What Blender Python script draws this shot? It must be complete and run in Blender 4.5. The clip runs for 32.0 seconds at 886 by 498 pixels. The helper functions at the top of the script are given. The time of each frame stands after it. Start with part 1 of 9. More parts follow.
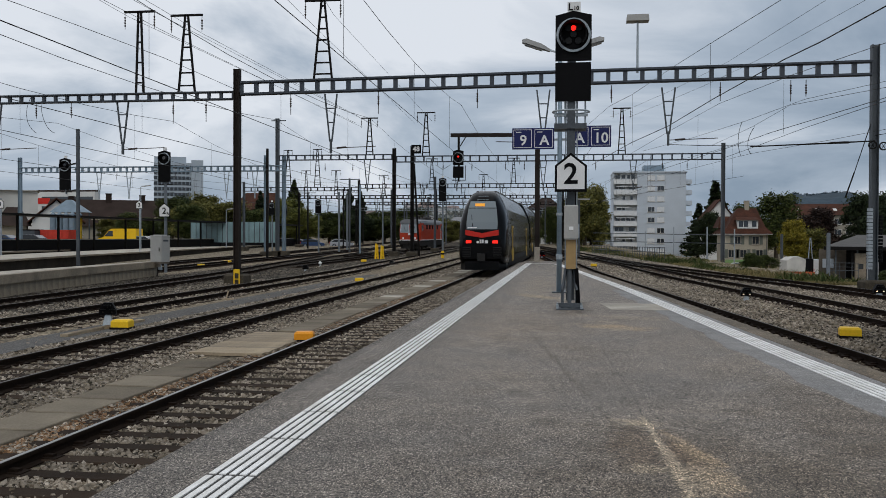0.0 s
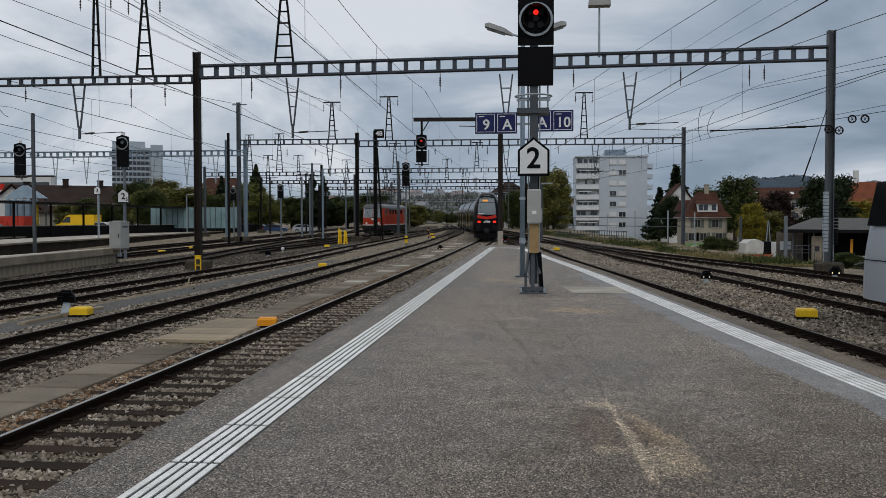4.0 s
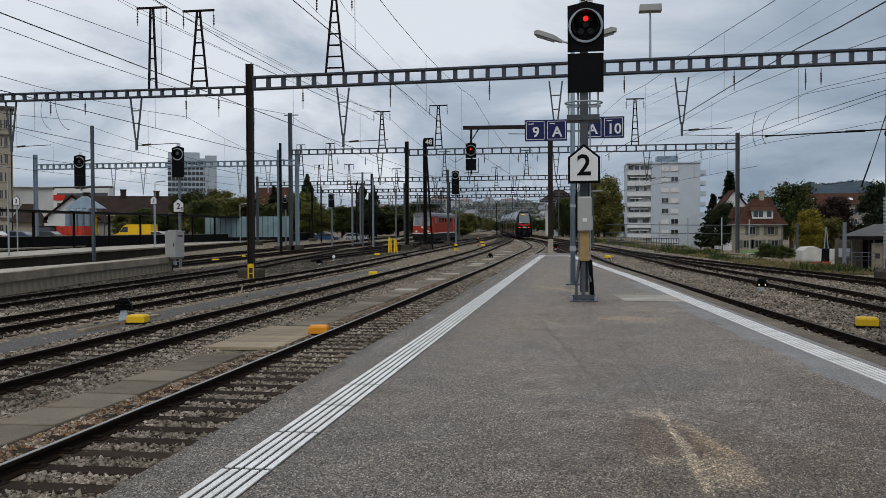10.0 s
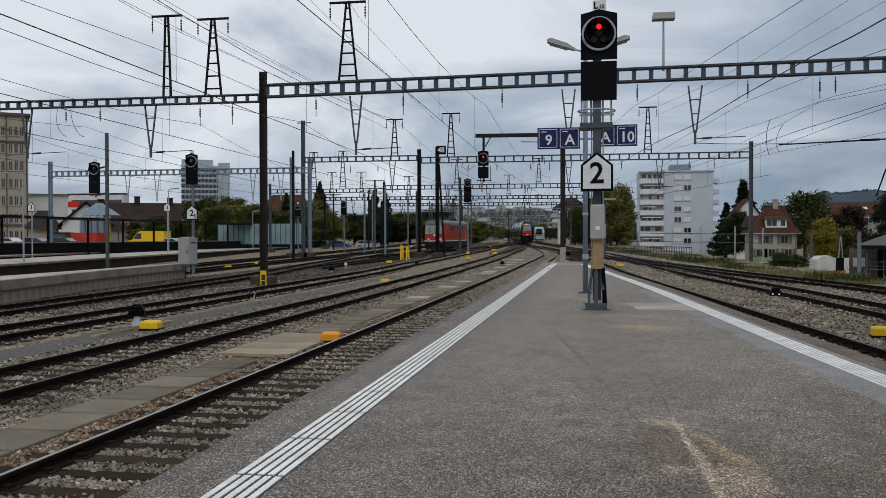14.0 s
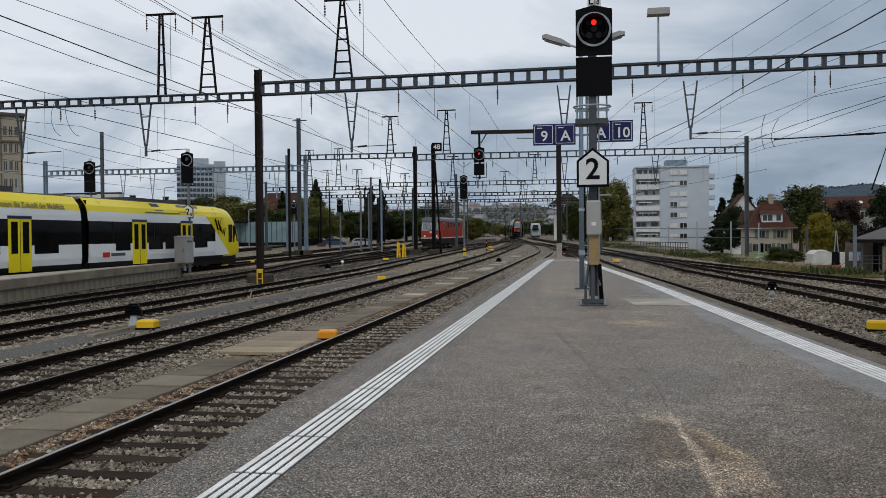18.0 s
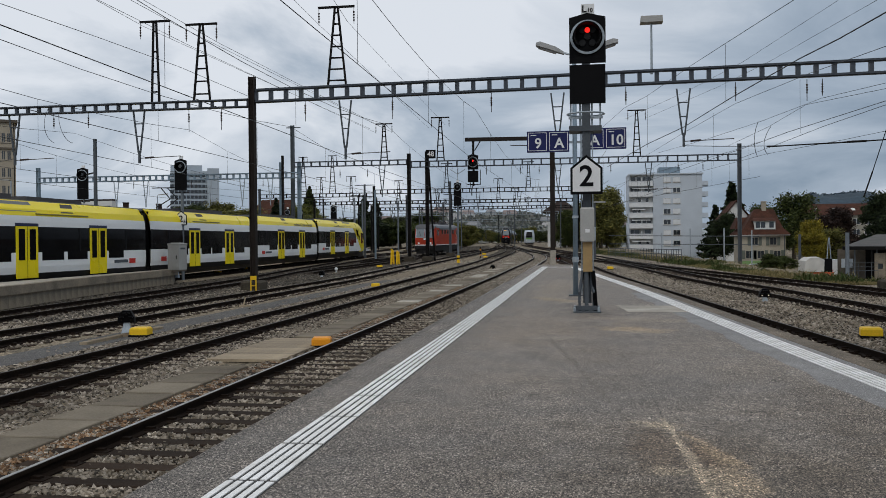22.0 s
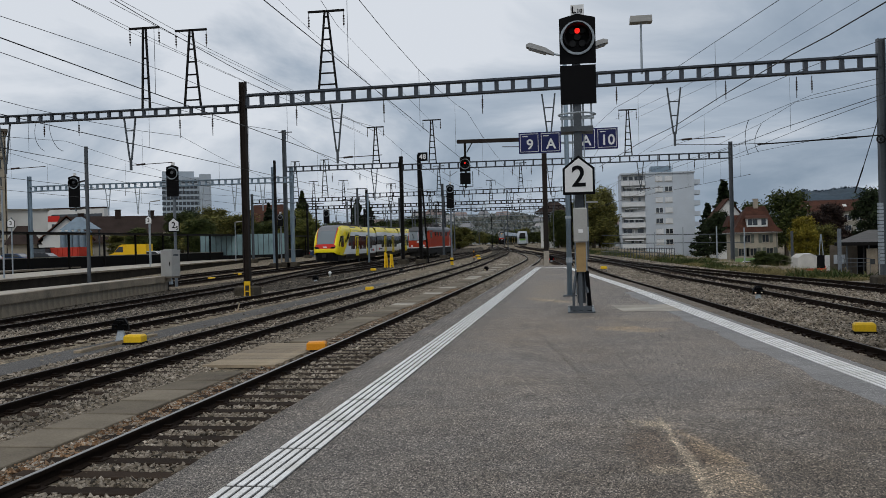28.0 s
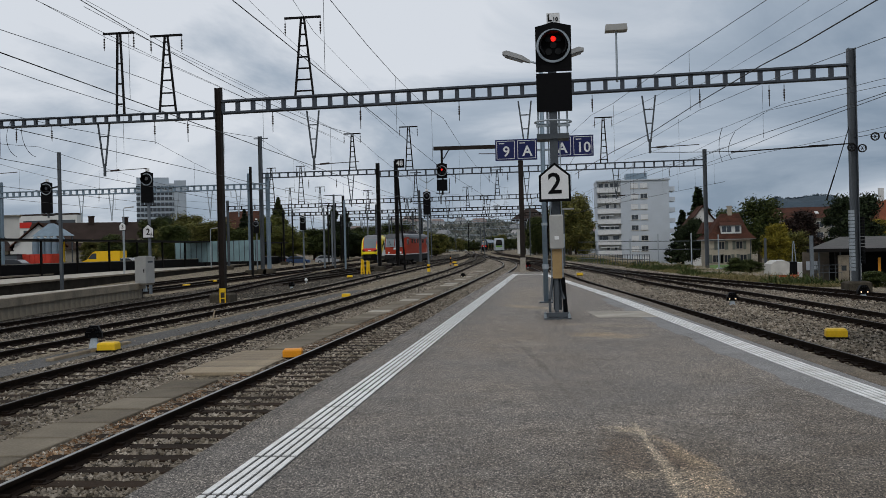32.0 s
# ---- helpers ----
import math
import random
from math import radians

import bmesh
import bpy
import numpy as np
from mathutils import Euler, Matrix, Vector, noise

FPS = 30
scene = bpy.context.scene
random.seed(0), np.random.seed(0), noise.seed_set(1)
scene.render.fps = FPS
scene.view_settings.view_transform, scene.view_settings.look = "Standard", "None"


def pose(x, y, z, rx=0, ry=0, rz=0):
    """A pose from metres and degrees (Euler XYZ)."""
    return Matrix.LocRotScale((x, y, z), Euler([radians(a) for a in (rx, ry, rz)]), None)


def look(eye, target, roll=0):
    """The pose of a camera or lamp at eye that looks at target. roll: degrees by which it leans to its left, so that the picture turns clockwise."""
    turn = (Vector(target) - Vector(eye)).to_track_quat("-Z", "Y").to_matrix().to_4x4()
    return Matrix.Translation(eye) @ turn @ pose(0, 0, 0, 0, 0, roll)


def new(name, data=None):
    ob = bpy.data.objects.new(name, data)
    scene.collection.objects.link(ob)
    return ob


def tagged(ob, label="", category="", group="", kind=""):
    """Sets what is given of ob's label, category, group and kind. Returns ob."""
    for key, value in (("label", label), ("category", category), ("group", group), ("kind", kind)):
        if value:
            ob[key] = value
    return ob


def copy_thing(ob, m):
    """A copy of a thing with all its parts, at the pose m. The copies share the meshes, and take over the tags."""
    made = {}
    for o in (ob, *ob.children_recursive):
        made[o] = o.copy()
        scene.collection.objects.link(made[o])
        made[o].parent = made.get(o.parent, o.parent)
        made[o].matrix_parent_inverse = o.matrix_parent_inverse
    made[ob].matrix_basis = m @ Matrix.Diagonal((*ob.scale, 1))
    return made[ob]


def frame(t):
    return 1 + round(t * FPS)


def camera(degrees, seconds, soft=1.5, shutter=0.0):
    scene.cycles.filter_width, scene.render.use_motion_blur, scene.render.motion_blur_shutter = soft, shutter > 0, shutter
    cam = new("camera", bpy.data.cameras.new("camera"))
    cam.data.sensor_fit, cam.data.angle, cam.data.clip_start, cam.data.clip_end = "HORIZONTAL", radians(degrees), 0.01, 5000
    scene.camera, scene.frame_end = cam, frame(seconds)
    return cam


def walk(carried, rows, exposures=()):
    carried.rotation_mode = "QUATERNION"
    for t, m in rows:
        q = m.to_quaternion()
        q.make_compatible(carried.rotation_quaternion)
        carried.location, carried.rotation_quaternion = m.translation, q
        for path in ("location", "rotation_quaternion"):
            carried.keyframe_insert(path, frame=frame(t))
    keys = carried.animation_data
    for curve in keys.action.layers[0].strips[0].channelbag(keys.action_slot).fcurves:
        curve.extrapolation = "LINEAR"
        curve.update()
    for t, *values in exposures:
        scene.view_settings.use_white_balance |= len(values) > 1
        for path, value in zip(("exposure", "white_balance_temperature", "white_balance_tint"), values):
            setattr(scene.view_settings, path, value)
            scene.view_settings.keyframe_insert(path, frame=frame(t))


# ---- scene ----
cam = camera(53.7, 32.0, soft=0.5)

PATH = [
    (0, (0.001, -0.017, 1.657), (-0.276, 1.964, 1.629), 0.2),
    (0.5, (0.004, 0.001, 1.653), (-0.253, 1.984, 1.624), 0.4),
    (1, (0.003, 0.003, 1.652), (-0.232, 1.989, 1.616), 0.3),
    (1.5, (0.003, -0.005, 1.659), (-0.212, 1.983, 1.616), 0.3),
    (2, (0.006, 0.011, 1.654), (-0.196, 2.001, 1.608), 0.3),
    (2.5, (0.006, 0.001, 1.655), (-0.189, 1.991, 1.601), 0.1),
    (3, (-0.001, 0.009, 1.658), (-0.191, 1.999, 1.599), 0.1),
    (3.5, (0.0, -0.025, 1.659), (-0.191, 1.965, 1.598), 0.0),
    (5.5, (0.001, 0.009, 1.652), (-0.202, 1.998, 1.584), 0.0),
    (6, (0.001, -0.002, 1.656), (-0.204, 1.986, 1.588), -0.0),
    (6.5, (0.001, 0.006, 1.651), (-0.212, 1.993, 1.586), -0.2),
    (7, (0.003, -0.011, 1.655), (-0.226, 1.975, 1.595), -0.2),
    (7.5, (0.006, -0.013, 1.655), (-0.239, 1.972, 1.603), -0.2),
    (8, (-0.003, -0.006, 1.651), (-0.266, 1.976, 1.603), -0.2),
    (8.5, (-0.007, -0.015, 1.653), (-0.285, 1.964, 1.605), -0.3),
    (9, (-0.003, -0.009, 1.655), (-0.296, 1.969, 1.609), -0.3),
    (9.5, (-0.001, -0.006, 1.65), (-0.306, 1.971, 1.604), -0.3),
    (10, (0.0, -0.002, 1.654), (-0.307, 1.973, 1.61), -0.3),
    (10.5, (0.005, 0.008, 1.651), (-0.308, 1.983, 1.611), -0.3),
    (11, (-0.003, 0.003, 1.648), (-0.324, 1.977, 1.612), -0.3),
    (11.5, (-0.004, 0.001, 1.647), (-0.331, 1.974, 1.613), -0.2),
    (12, (-0.014, 0.008, 1.644), (-0.344, 1.98, 1.611), -0.1),
    (12.5, (-0.01, 0.011, 1.644), (-0.342, 1.983, 1.61), -0.2),
    (13, (-0.017, -0.002, 1.648), (-0.348, 1.97, 1.616), -0.1),
    (13.5, (-0.013, -0.002, 1.651), (-0.346, 1.969, 1.622), -0.1),
    (14, (-0.011, 0.001, 1.647), (-0.345, 1.973, 1.621), -0.1),
    (14.5, (-0.012, -0.008, 1.647), (-0.347, 1.964, 1.623), -0.2),
    (16.5, (-0.005, -0.006, 1.647), (-0.338, 1.966, 1.621), -0.5),
    (17, (-0.004, 0.002, 1.642), (-0.335, 1.974, 1.614), -0.5),
    (17.5, (-0.009, -0.005, 1.647), (-0.338, 1.967, 1.616), -0.5),
    (18, (-0.011, 0.002, 1.646), (-0.337, 1.975, 1.613), -0.5),
    (18.5, (-0.016, 0.012, 1.643), (-0.339, 1.986, 1.609), -0.5),
    (19, (-0.014, 0.013, 1.642), (-0.334, 1.987, 1.608), -0.5),
    (19.5, (-0.014, 0.006, 1.646), (-0.334, 1.98, 1.61), -0.5),
    (20, (-0.013, -0.018, 1.649), (-0.331, 1.957, 1.614), -0.4),
    (20.5, (-0.011, -0.005, 1.647), (-0.326, 1.97, 1.615), -0.4),
    (21, (-0.014, 0.001, 1.649), (-0.329, 1.976, 1.621), -0.4),
    (21.5, (-0.014, -0.007, 1.645), (-0.325, 1.968, 1.621), -0.4),
    (22, (-0.015, -0.007, 1.644), (-0.327, 1.969, 1.627), -0.5),
    (22.5, (-0.016, -0.005, 1.643), (-0.329, 1.971, 1.632), -0.5),
    (23, (-0.016, -0.008, 1.641), (-0.327, 1.968, 1.634), -0.5),
    (23.5, (-0.021, -0.006, 1.641), (-0.33, 1.97, 1.638), -0.5),
    (24, (-0.014, -0.007, 1.647), (-0.322, 1.97, 1.645), -0.5),
    (24.5, (-0.017, 0.005, 1.645), (-0.323, 1.982, 1.639), -0.6),
    (25, (-0.011, -0.007, 1.64), (-0.316, 1.969, 1.634), -0.8),
    (25.5, (-0.019, -0.003, 1.642), (-0.32, 1.974, 1.635), -0.7),
    (27.5, (-0.012, 0.006, 1.643), (-0.322, 1.982, 1.63), -1.3),
    (28, (-0.018, -0.015, 1.647), (-0.315, 1.963, 1.635), -1.4),
    (28.5, (-0.016, -0.02, 1.647), (-0.303, 1.959, 1.633), -1.3),
    (29, (-0.02, -0.014, 1.648), (-0.298, 1.967, 1.634), -1.3),
    (29.5, (-0.018, -0.013, 1.65), (-0.286, 1.969, 1.639), -1.4),
    (30, (-0.016, -0.017, 1.65), (-0.274, 1.966, 1.645), -1.3),
    (30.5, (-0.015, -0.023, 1.649), (-0.27, 1.961, 1.645), -1.5),
    (31, (-0.019, -0.012, 1.647), (-0.268, 1.973, 1.645), -1.4),
    (31.5, (-0.018, -0.015, 1.647), (-0.264, 1.97, 1.647), -1.4),
    (32, (-0.015, -0.028, 1.648), (-0.259, 1.957, 1.65), -1.4),
]
walk(cam, [(t, look(eye, target, roll)) for t, eye, target, roll in PATH], exposures=[(0, -0.42), (1.5, -0.47), (3, -0.54), (6, -0.56), (8, -0.44), (9, -0.42), (13, -0.42), (19, -0.40), (23, -0.46), (28, -0.52), (30, -0.52), (32, -0.54)])

# ---- world, sun, exposure ----
world = bpy.data.worlds.new("overcast_sky")
scene.world = world
world.use_nodes = True
wn, wl = world.node_tree.nodes, world.node_tree.links
wn.clear()


def wnode(kind, **inputs):
    n = wn.new(kind)
    for k, v in inputs.items():
        n.inputs[k].default_value = v
    return n


sky = wn.new("ShaderNodeTexSky")
sky.sky_type, sky.sun_disc = "NISHITA", False
sky.sun_elevation, sky.sun_rotation = radians(38), radians(147)
sky_bg = wnode("ShaderNodeBackground", Strength=0.05)
wl.new(sky.outputs[0], sky_bg.inputs[0])
tc = wn.new("ShaderNodeTexCoord")
sep = wn.new("ShaderNodeSeparateXYZ")
wl.new(tc.outputs["Generated"], sep.inputs[0])
# the cloud layer is a flat sheet: direction divided by height above the horizon
lift = wn.new("ShaderNodeMath"); lift.operation = "MAXIMUM"; lift.inputs[1].default_value = 0.0
wl.new(sep.outputs[2], lift.inputs[0])
add = wn.new("ShaderNodeMath"); add.operation = "ADD"; add.inputs[1].default_value = 0.30
wl.new(lift.outputs[0], add.inputs[0])
dx = wn.new("ShaderNodeMath"); dx.operation = "DIVIDE"
dy = wn.new("ShaderNodeMath"); dy.operation = "DIVIDE"
wl.new(sep.outputs[0], dx.inputs[0]); wl.new(add.outputs[0], dx.inputs[1])
wl.new(sep.outputs[1], dy.inputs[0]); wl.new(add.outputs[0], dy.inputs[1])
comb = wn.new("ShaderNodeCombineXYZ")
wl.new(dx.outputs[0], comb.inputs[0]); wl.new(dy.outputs[0], comb.inputs[1])
clouds = wnode("ShaderNodeTexNoise", Scale=1.15, Detail=9.0, Roughness=0.56, Distortion=0.7)
wl.new(comb.outputs[0], clouds.inputs["Vector"])
tone = wn.new("ShaderNodeValToRGB")
tone.color_ramp.elements[0].position, tone.color_ramp.elements[0].color = 0.33, (0.33, 0.43, 0.56, 1)
tone.color_ramp.elements[1].position, tone.color_ramp.elements[1].color = 0.66, (1.02, 1.08, 1.17, 1)
mid = tone.color_ramp.elements.new(0.5); mid.color = (0.56, 0.66, 0.79, 1)
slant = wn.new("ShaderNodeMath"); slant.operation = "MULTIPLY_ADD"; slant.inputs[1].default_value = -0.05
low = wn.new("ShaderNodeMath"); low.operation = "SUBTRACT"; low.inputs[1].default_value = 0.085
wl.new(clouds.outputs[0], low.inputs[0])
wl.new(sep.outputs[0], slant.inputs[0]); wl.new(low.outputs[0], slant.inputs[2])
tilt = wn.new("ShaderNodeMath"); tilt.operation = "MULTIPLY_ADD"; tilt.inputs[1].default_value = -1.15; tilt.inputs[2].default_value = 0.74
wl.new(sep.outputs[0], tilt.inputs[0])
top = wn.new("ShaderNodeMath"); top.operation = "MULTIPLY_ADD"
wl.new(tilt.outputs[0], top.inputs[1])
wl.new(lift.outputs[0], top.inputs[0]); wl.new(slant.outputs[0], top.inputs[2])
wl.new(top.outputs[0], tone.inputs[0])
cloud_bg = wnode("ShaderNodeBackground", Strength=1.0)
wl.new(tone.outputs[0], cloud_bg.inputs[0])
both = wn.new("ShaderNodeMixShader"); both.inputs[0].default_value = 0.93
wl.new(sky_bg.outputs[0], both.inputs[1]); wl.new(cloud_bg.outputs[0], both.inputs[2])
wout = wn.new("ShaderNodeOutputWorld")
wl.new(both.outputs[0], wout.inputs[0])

sun_data = bpy.data.lights.new("sun", "SUN")
sun_data.energy, sun_data.angle, sun_data.color = 1.1, radians(25), (1.0, 0.96, 0.9)
sun = new("sun", sun_data)
sun.matrix_world = look((0, 0, 55), (-26, 40, 0))
scene.view_settings.exposure = -0.3


# ---- mesh and material helpers ----
class Geo:
    """Collects vertices and faces of one mesh."""

    def __init__(self):
        self.v, self.f = [], []

    def poly(self, pts):
        n = len(self.v)
        self.v += [tuple(p) for p in pts]
        self.f.append(tuple(range(n, n + len(pts))))
        return self

    def box(self, cx, cy, cz, sx, sy, sz, rz=0.0):
        c, s = math.cos(radians(rz)), math.sin(radians(rz))
        n = len(self.v)
        for z in (-sz / 2, sz / 2):
            for x, y in ((-sx / 2, -sy / 2), (sx / 2, -sy / 2), (sx / 2, sy / 2), (-sx / 2, sy / 2)):
                self.v.append((cx + x * c - y * s, cy + x * s + y * c, cz + z))
        self.f += [(n + 3, n + 2, n + 1, n), (n + 4, n + 5, n + 6, n + 7)]
        self.f += [(n + i, n + (i + 1) % 4, n + 4 + (i + 1) % 4, n + 4 + i) for i in range(4)]
        return self

    def span(self, x0, x1, y0, y1, z0, z1):
        return self.box((x0 + x1) / 2, (y0 + y1) / 2, (z0 + z1) / 2, x1 - x0, y1 - y0, z1 - z0)

    def tube(self, p0, p1, r0, r1=None, n=8, caps=True):
        r1 = r0 if r1 is None else r1
        a, b = Vector(p0), Vector(p1)
        d = (b - a).normalized()
        u = d.orthogonal().normalized()
        w = d.cross(u)
        k = len(self.v)
        for p, r in ((a, r0), (b, r1)):
            for i in range(n):
                t = math.tau * i / n + math.pi / n
                self.v.append(tuple(p + (u * math.cos(t) + w * math.sin(t)) * r))
        self.f += [(k + i, k + (i + 1) % n, k + n + (i + 1) % n, k + n + i) for i in range(n)]
        if caps:
            self.f += [tuple(range(k + n - 1, k - 1, -1)), tuple(range(k + n, k + 2 * n))]
        return self

    def line(self, pts, r, n=4):
        """One unbroken wire or pipe through the points."""
        p = [Vector(q) for q in pts]
        rings = []
        for i, q in enumerate(p):
            d = (p[min(i + 1, len(p) - 1)] - p[max(i - 1, 0)]).normalized()
            u = d.cross(Vector((0, 0, 1)))
            u = Vector((1, 0, 0)) if u.length < 1e-3 else u.normalized()
            w = u.cross(d)
            rings.append([tuple(q + (u * math.cos(math.tau * k / n) + w * math.sin(math.tau * k / n)) * r) for k in range(n)])
        return self.rings(rings)

    def beam(self, p0, p1, w, h):
        """A bar of rectangular section between two points; h is its upright side."""
        a, b = Vector(p0), Vector(p1)
        d = (b - a).normalized()
        u = d.cross(Vector((0, 0, 1)))
        u = Vector((1, 0, 0)) if u.length < 1e-4 else u.normalized()
        q = u.cross(d)
        k = len(self.v)
        for p in (a, b):
            for x, y in ((-1, -1), (1, -1), (1, 1), (-1, 1)):
                self.v.append(tuple(p + u * (x * w / 2) + q * (y * h / 2)))
        self.f += [(k + 3, k + 2, k + 1, k), (k + 4, k + 5, k + 6, k + 7)]
        self.f += [(k + i, k + (i + 1) % 4, k + 4 + (i + 1) % 4, k + 4 + i) for i in range(4)]
        return self

    def rings(self, rings, close=True, ends=True):
        """Skin over rings of equally many points."""
        n, k = len(rings[0]), len(self.v)
        for r in rings:
            self.v += [tuple(p) for p in r]
        last = n if close else n - 1
        for j in range(len(rings) - 1):
            for i in range(last):
                a = k + j * n
                self.f.append((a + i, a + (i + 1) % n, a + n + (i + 1) % n, a + n + i))
        if ends and close:
            self.f += [tuple(range(k + n - 1, k - 1, -1)), tuple(range(k + (len(rings) - 1) * n, k + len(rings) * n))]
        return self

    def disc(self, c, r0, r1, y0, y1, n=20):
        """A ring round the y axis, from r0 (0: full) to r1, between y0 and y1."""
        x, z = c
        f = lambda r, y: [(x + r * math.cos(math.tau * i / n), y, z + r * math.sin(math.tau * i / n)) for i in range(n)]
        if r0 <= 0:
            return self.rings([f(r1, y1), f(r1, y0)])
        k = len(self.v)
        self.rings([f(r0, y0), f(r1, y0), f(r1, y1), f(r0, y1), f(r0, y0)], ends=False)
        return self

    def mesh(self, name, material, smooth=False):
        me = bpy.data.meshes.new(name)
        me.from_pydata(self.v, [], self.f)
        me.materials.append(material)
        bm = bmesh.new(); bm.from_mesh(me)
        bmesh.ops.recalc_face_normals(bm, faces=bm.faces)
        bm.to_mesh(me); bm.free()
        if smooth:
            me.polygons.foreach_set("use_smooth", [True] * len(me.polygons))
        return me


def part(name, geo, material, parent, label="", smooth=False, m=None):
    ob = new(name, geo.mesh(name, material, smooth) if isinstance(geo, Geo) else geo)
    ob.parent = parent
    if m is not None:
        ob.matrix_basis = m
    return tagged(ob, label)


def thing(name, label, category, m=None, group="", kind=""):
    ob = new(name)
    if m is not None:
        ob.matrix_basis = m
    return tagged(ob, label, category, group, kind)


def solid(name, geo, material, label, category, group="", kind="", smooth=False, m=None):
    ob = new(name, geo.mesh(name, material, smooth) if isinstance(geo, Geo) else geo)
    if m is not None:
        ob.matrix_basis = m
    return tagged(ob, label, category, group, kind)


def letters(name, text, size, material, parent, m, label="", depth=0.004):
    """Raised lettering in the built-in font, centred on the pose m, as a mesh."""
    cu = bpy.data.curves.new(name, "FONT")
    cu.body, cu.size, cu.extrude, cu.resolution_u = text, size, depth, 3
    cu.align_x, cu.align_y = "CENTER", "CENTER"
    cu.offset = size * 0.018
    tmp = bpy.data.objects.new(name + "_curve", cu)
    me = bpy.data.meshes.new_from_object(tmp)
    bpy.data.objects.remove(tmp)
    me.materials.clear(); me.materials.append(material)
    return part(name, me, material, parent, label, m=m)


def mat(name, colour, rough=0.6, metal=0.0, var=0.12, coarse=1.2, fine=25.0, bump=0.15, tint=None, world_space=False, spec=0.3, glow=0.0, per=0.0):
    """A painted or bare surface: two scales of uneven colour, a fine relief and uneven gloss."""
    m = bpy.data.materials.new(name)
    m.use_nodes = True
    n, l = m.node_tree.nodes, m.node_tree.links
    b = n["Principled BSDF"]
    b.inputs["Metallic"].default_value = metal
    b.inputs["Specular IOR Level"].default_value = spec
    if world_space:
        src = n.new("ShaderNodeNewGeometry").outputs["Position"]
    else:
        src = n.new("ShaderNodeTexCoord").outputs["Object"]
    big = n.new("ShaderNodeTexNoise"); big.inputs["Scale"].default_value = coarse; big.inputs["Detail"].default_value = 5
    small = n.new("ShaderNodeTexNoise"); small.inputs["Scale"].default_value = fine; small.inputs["Detail"].default_value = 4
    for t in (big, small):
        l.new(src, t.inputs["Vector"])
    mix = n.new("ShaderNodeMath"); mix.operation = "MULTIPLY_ADD"; mix.inputs[1].default_value = 0.55
    l.new(big.outputs[0], mix.inputs[0])
    half = n.new("ShaderNodeMath"); half.operation = "MULTIPLY"; half.inputs[1].default_value = 0.45
    l.new(small.outputs[0], half.inputs[0]); l.new(half.outputs[0], mix.inputs[2])
    last = mix.outputs[0]
    if per:
        info = n.new("ShaderNodeObjectInfo")
        pm = n.new("ShaderNodeMath"); pm.operation = "MULTIPLY_ADD"; pm.inputs[1].default_value = per
        l.new(info.outputs["Random"], pm.inputs[0]); l.new(last, pm.inputs[2])
        last = pm.outputs[0]
    ramp = n.new("ShaderNodeValToRGB")
    c = Vector(colour)
    lo, hi = c * (1 - 2.2 * var), c * (1 + 2.2 * var)
    if tint:
        lo = Vector(tint)
    e = ramp.color_ramp.elements
    e[0].position, e[0].color = 0.30, (*[max(0.002, x) for x in lo], 1)
    e[1].position, e[1].color = 0.70 + per, (*[min(0.95, x) for x in hi], 1)
    l.new(last, ramp.inputs[0]); l.new(ramp.outputs[0], b.inputs["Base Color"])
    rr = n.new("ShaderNodeMapRange")
    rr.inputs["To Min"].default_value, rr.inputs["To Max"].default_value = max(0.03, rough - 0.12), min(1, rough + 0.12)
    l.new(big.outputs[0], rr.inputs[0]); l.new(rr.outputs[0], b.inputs["Roughness"])
    if bump:
        bp = n.new("ShaderNodeBump"); bp.inputs["Strength"].default_value = bump; bp.inputs["Distance"].default_value = 0.01
        l.new(small.outputs[0], bp.inputs["Height"]); l.new(bp.outputs[0], b.inputs["Normal"])
    if glow:
        b.inputs["Emission Color"].default_value = (*colour, 1)
        b.inputs["Emission Strength"].default_value = glow
    return m


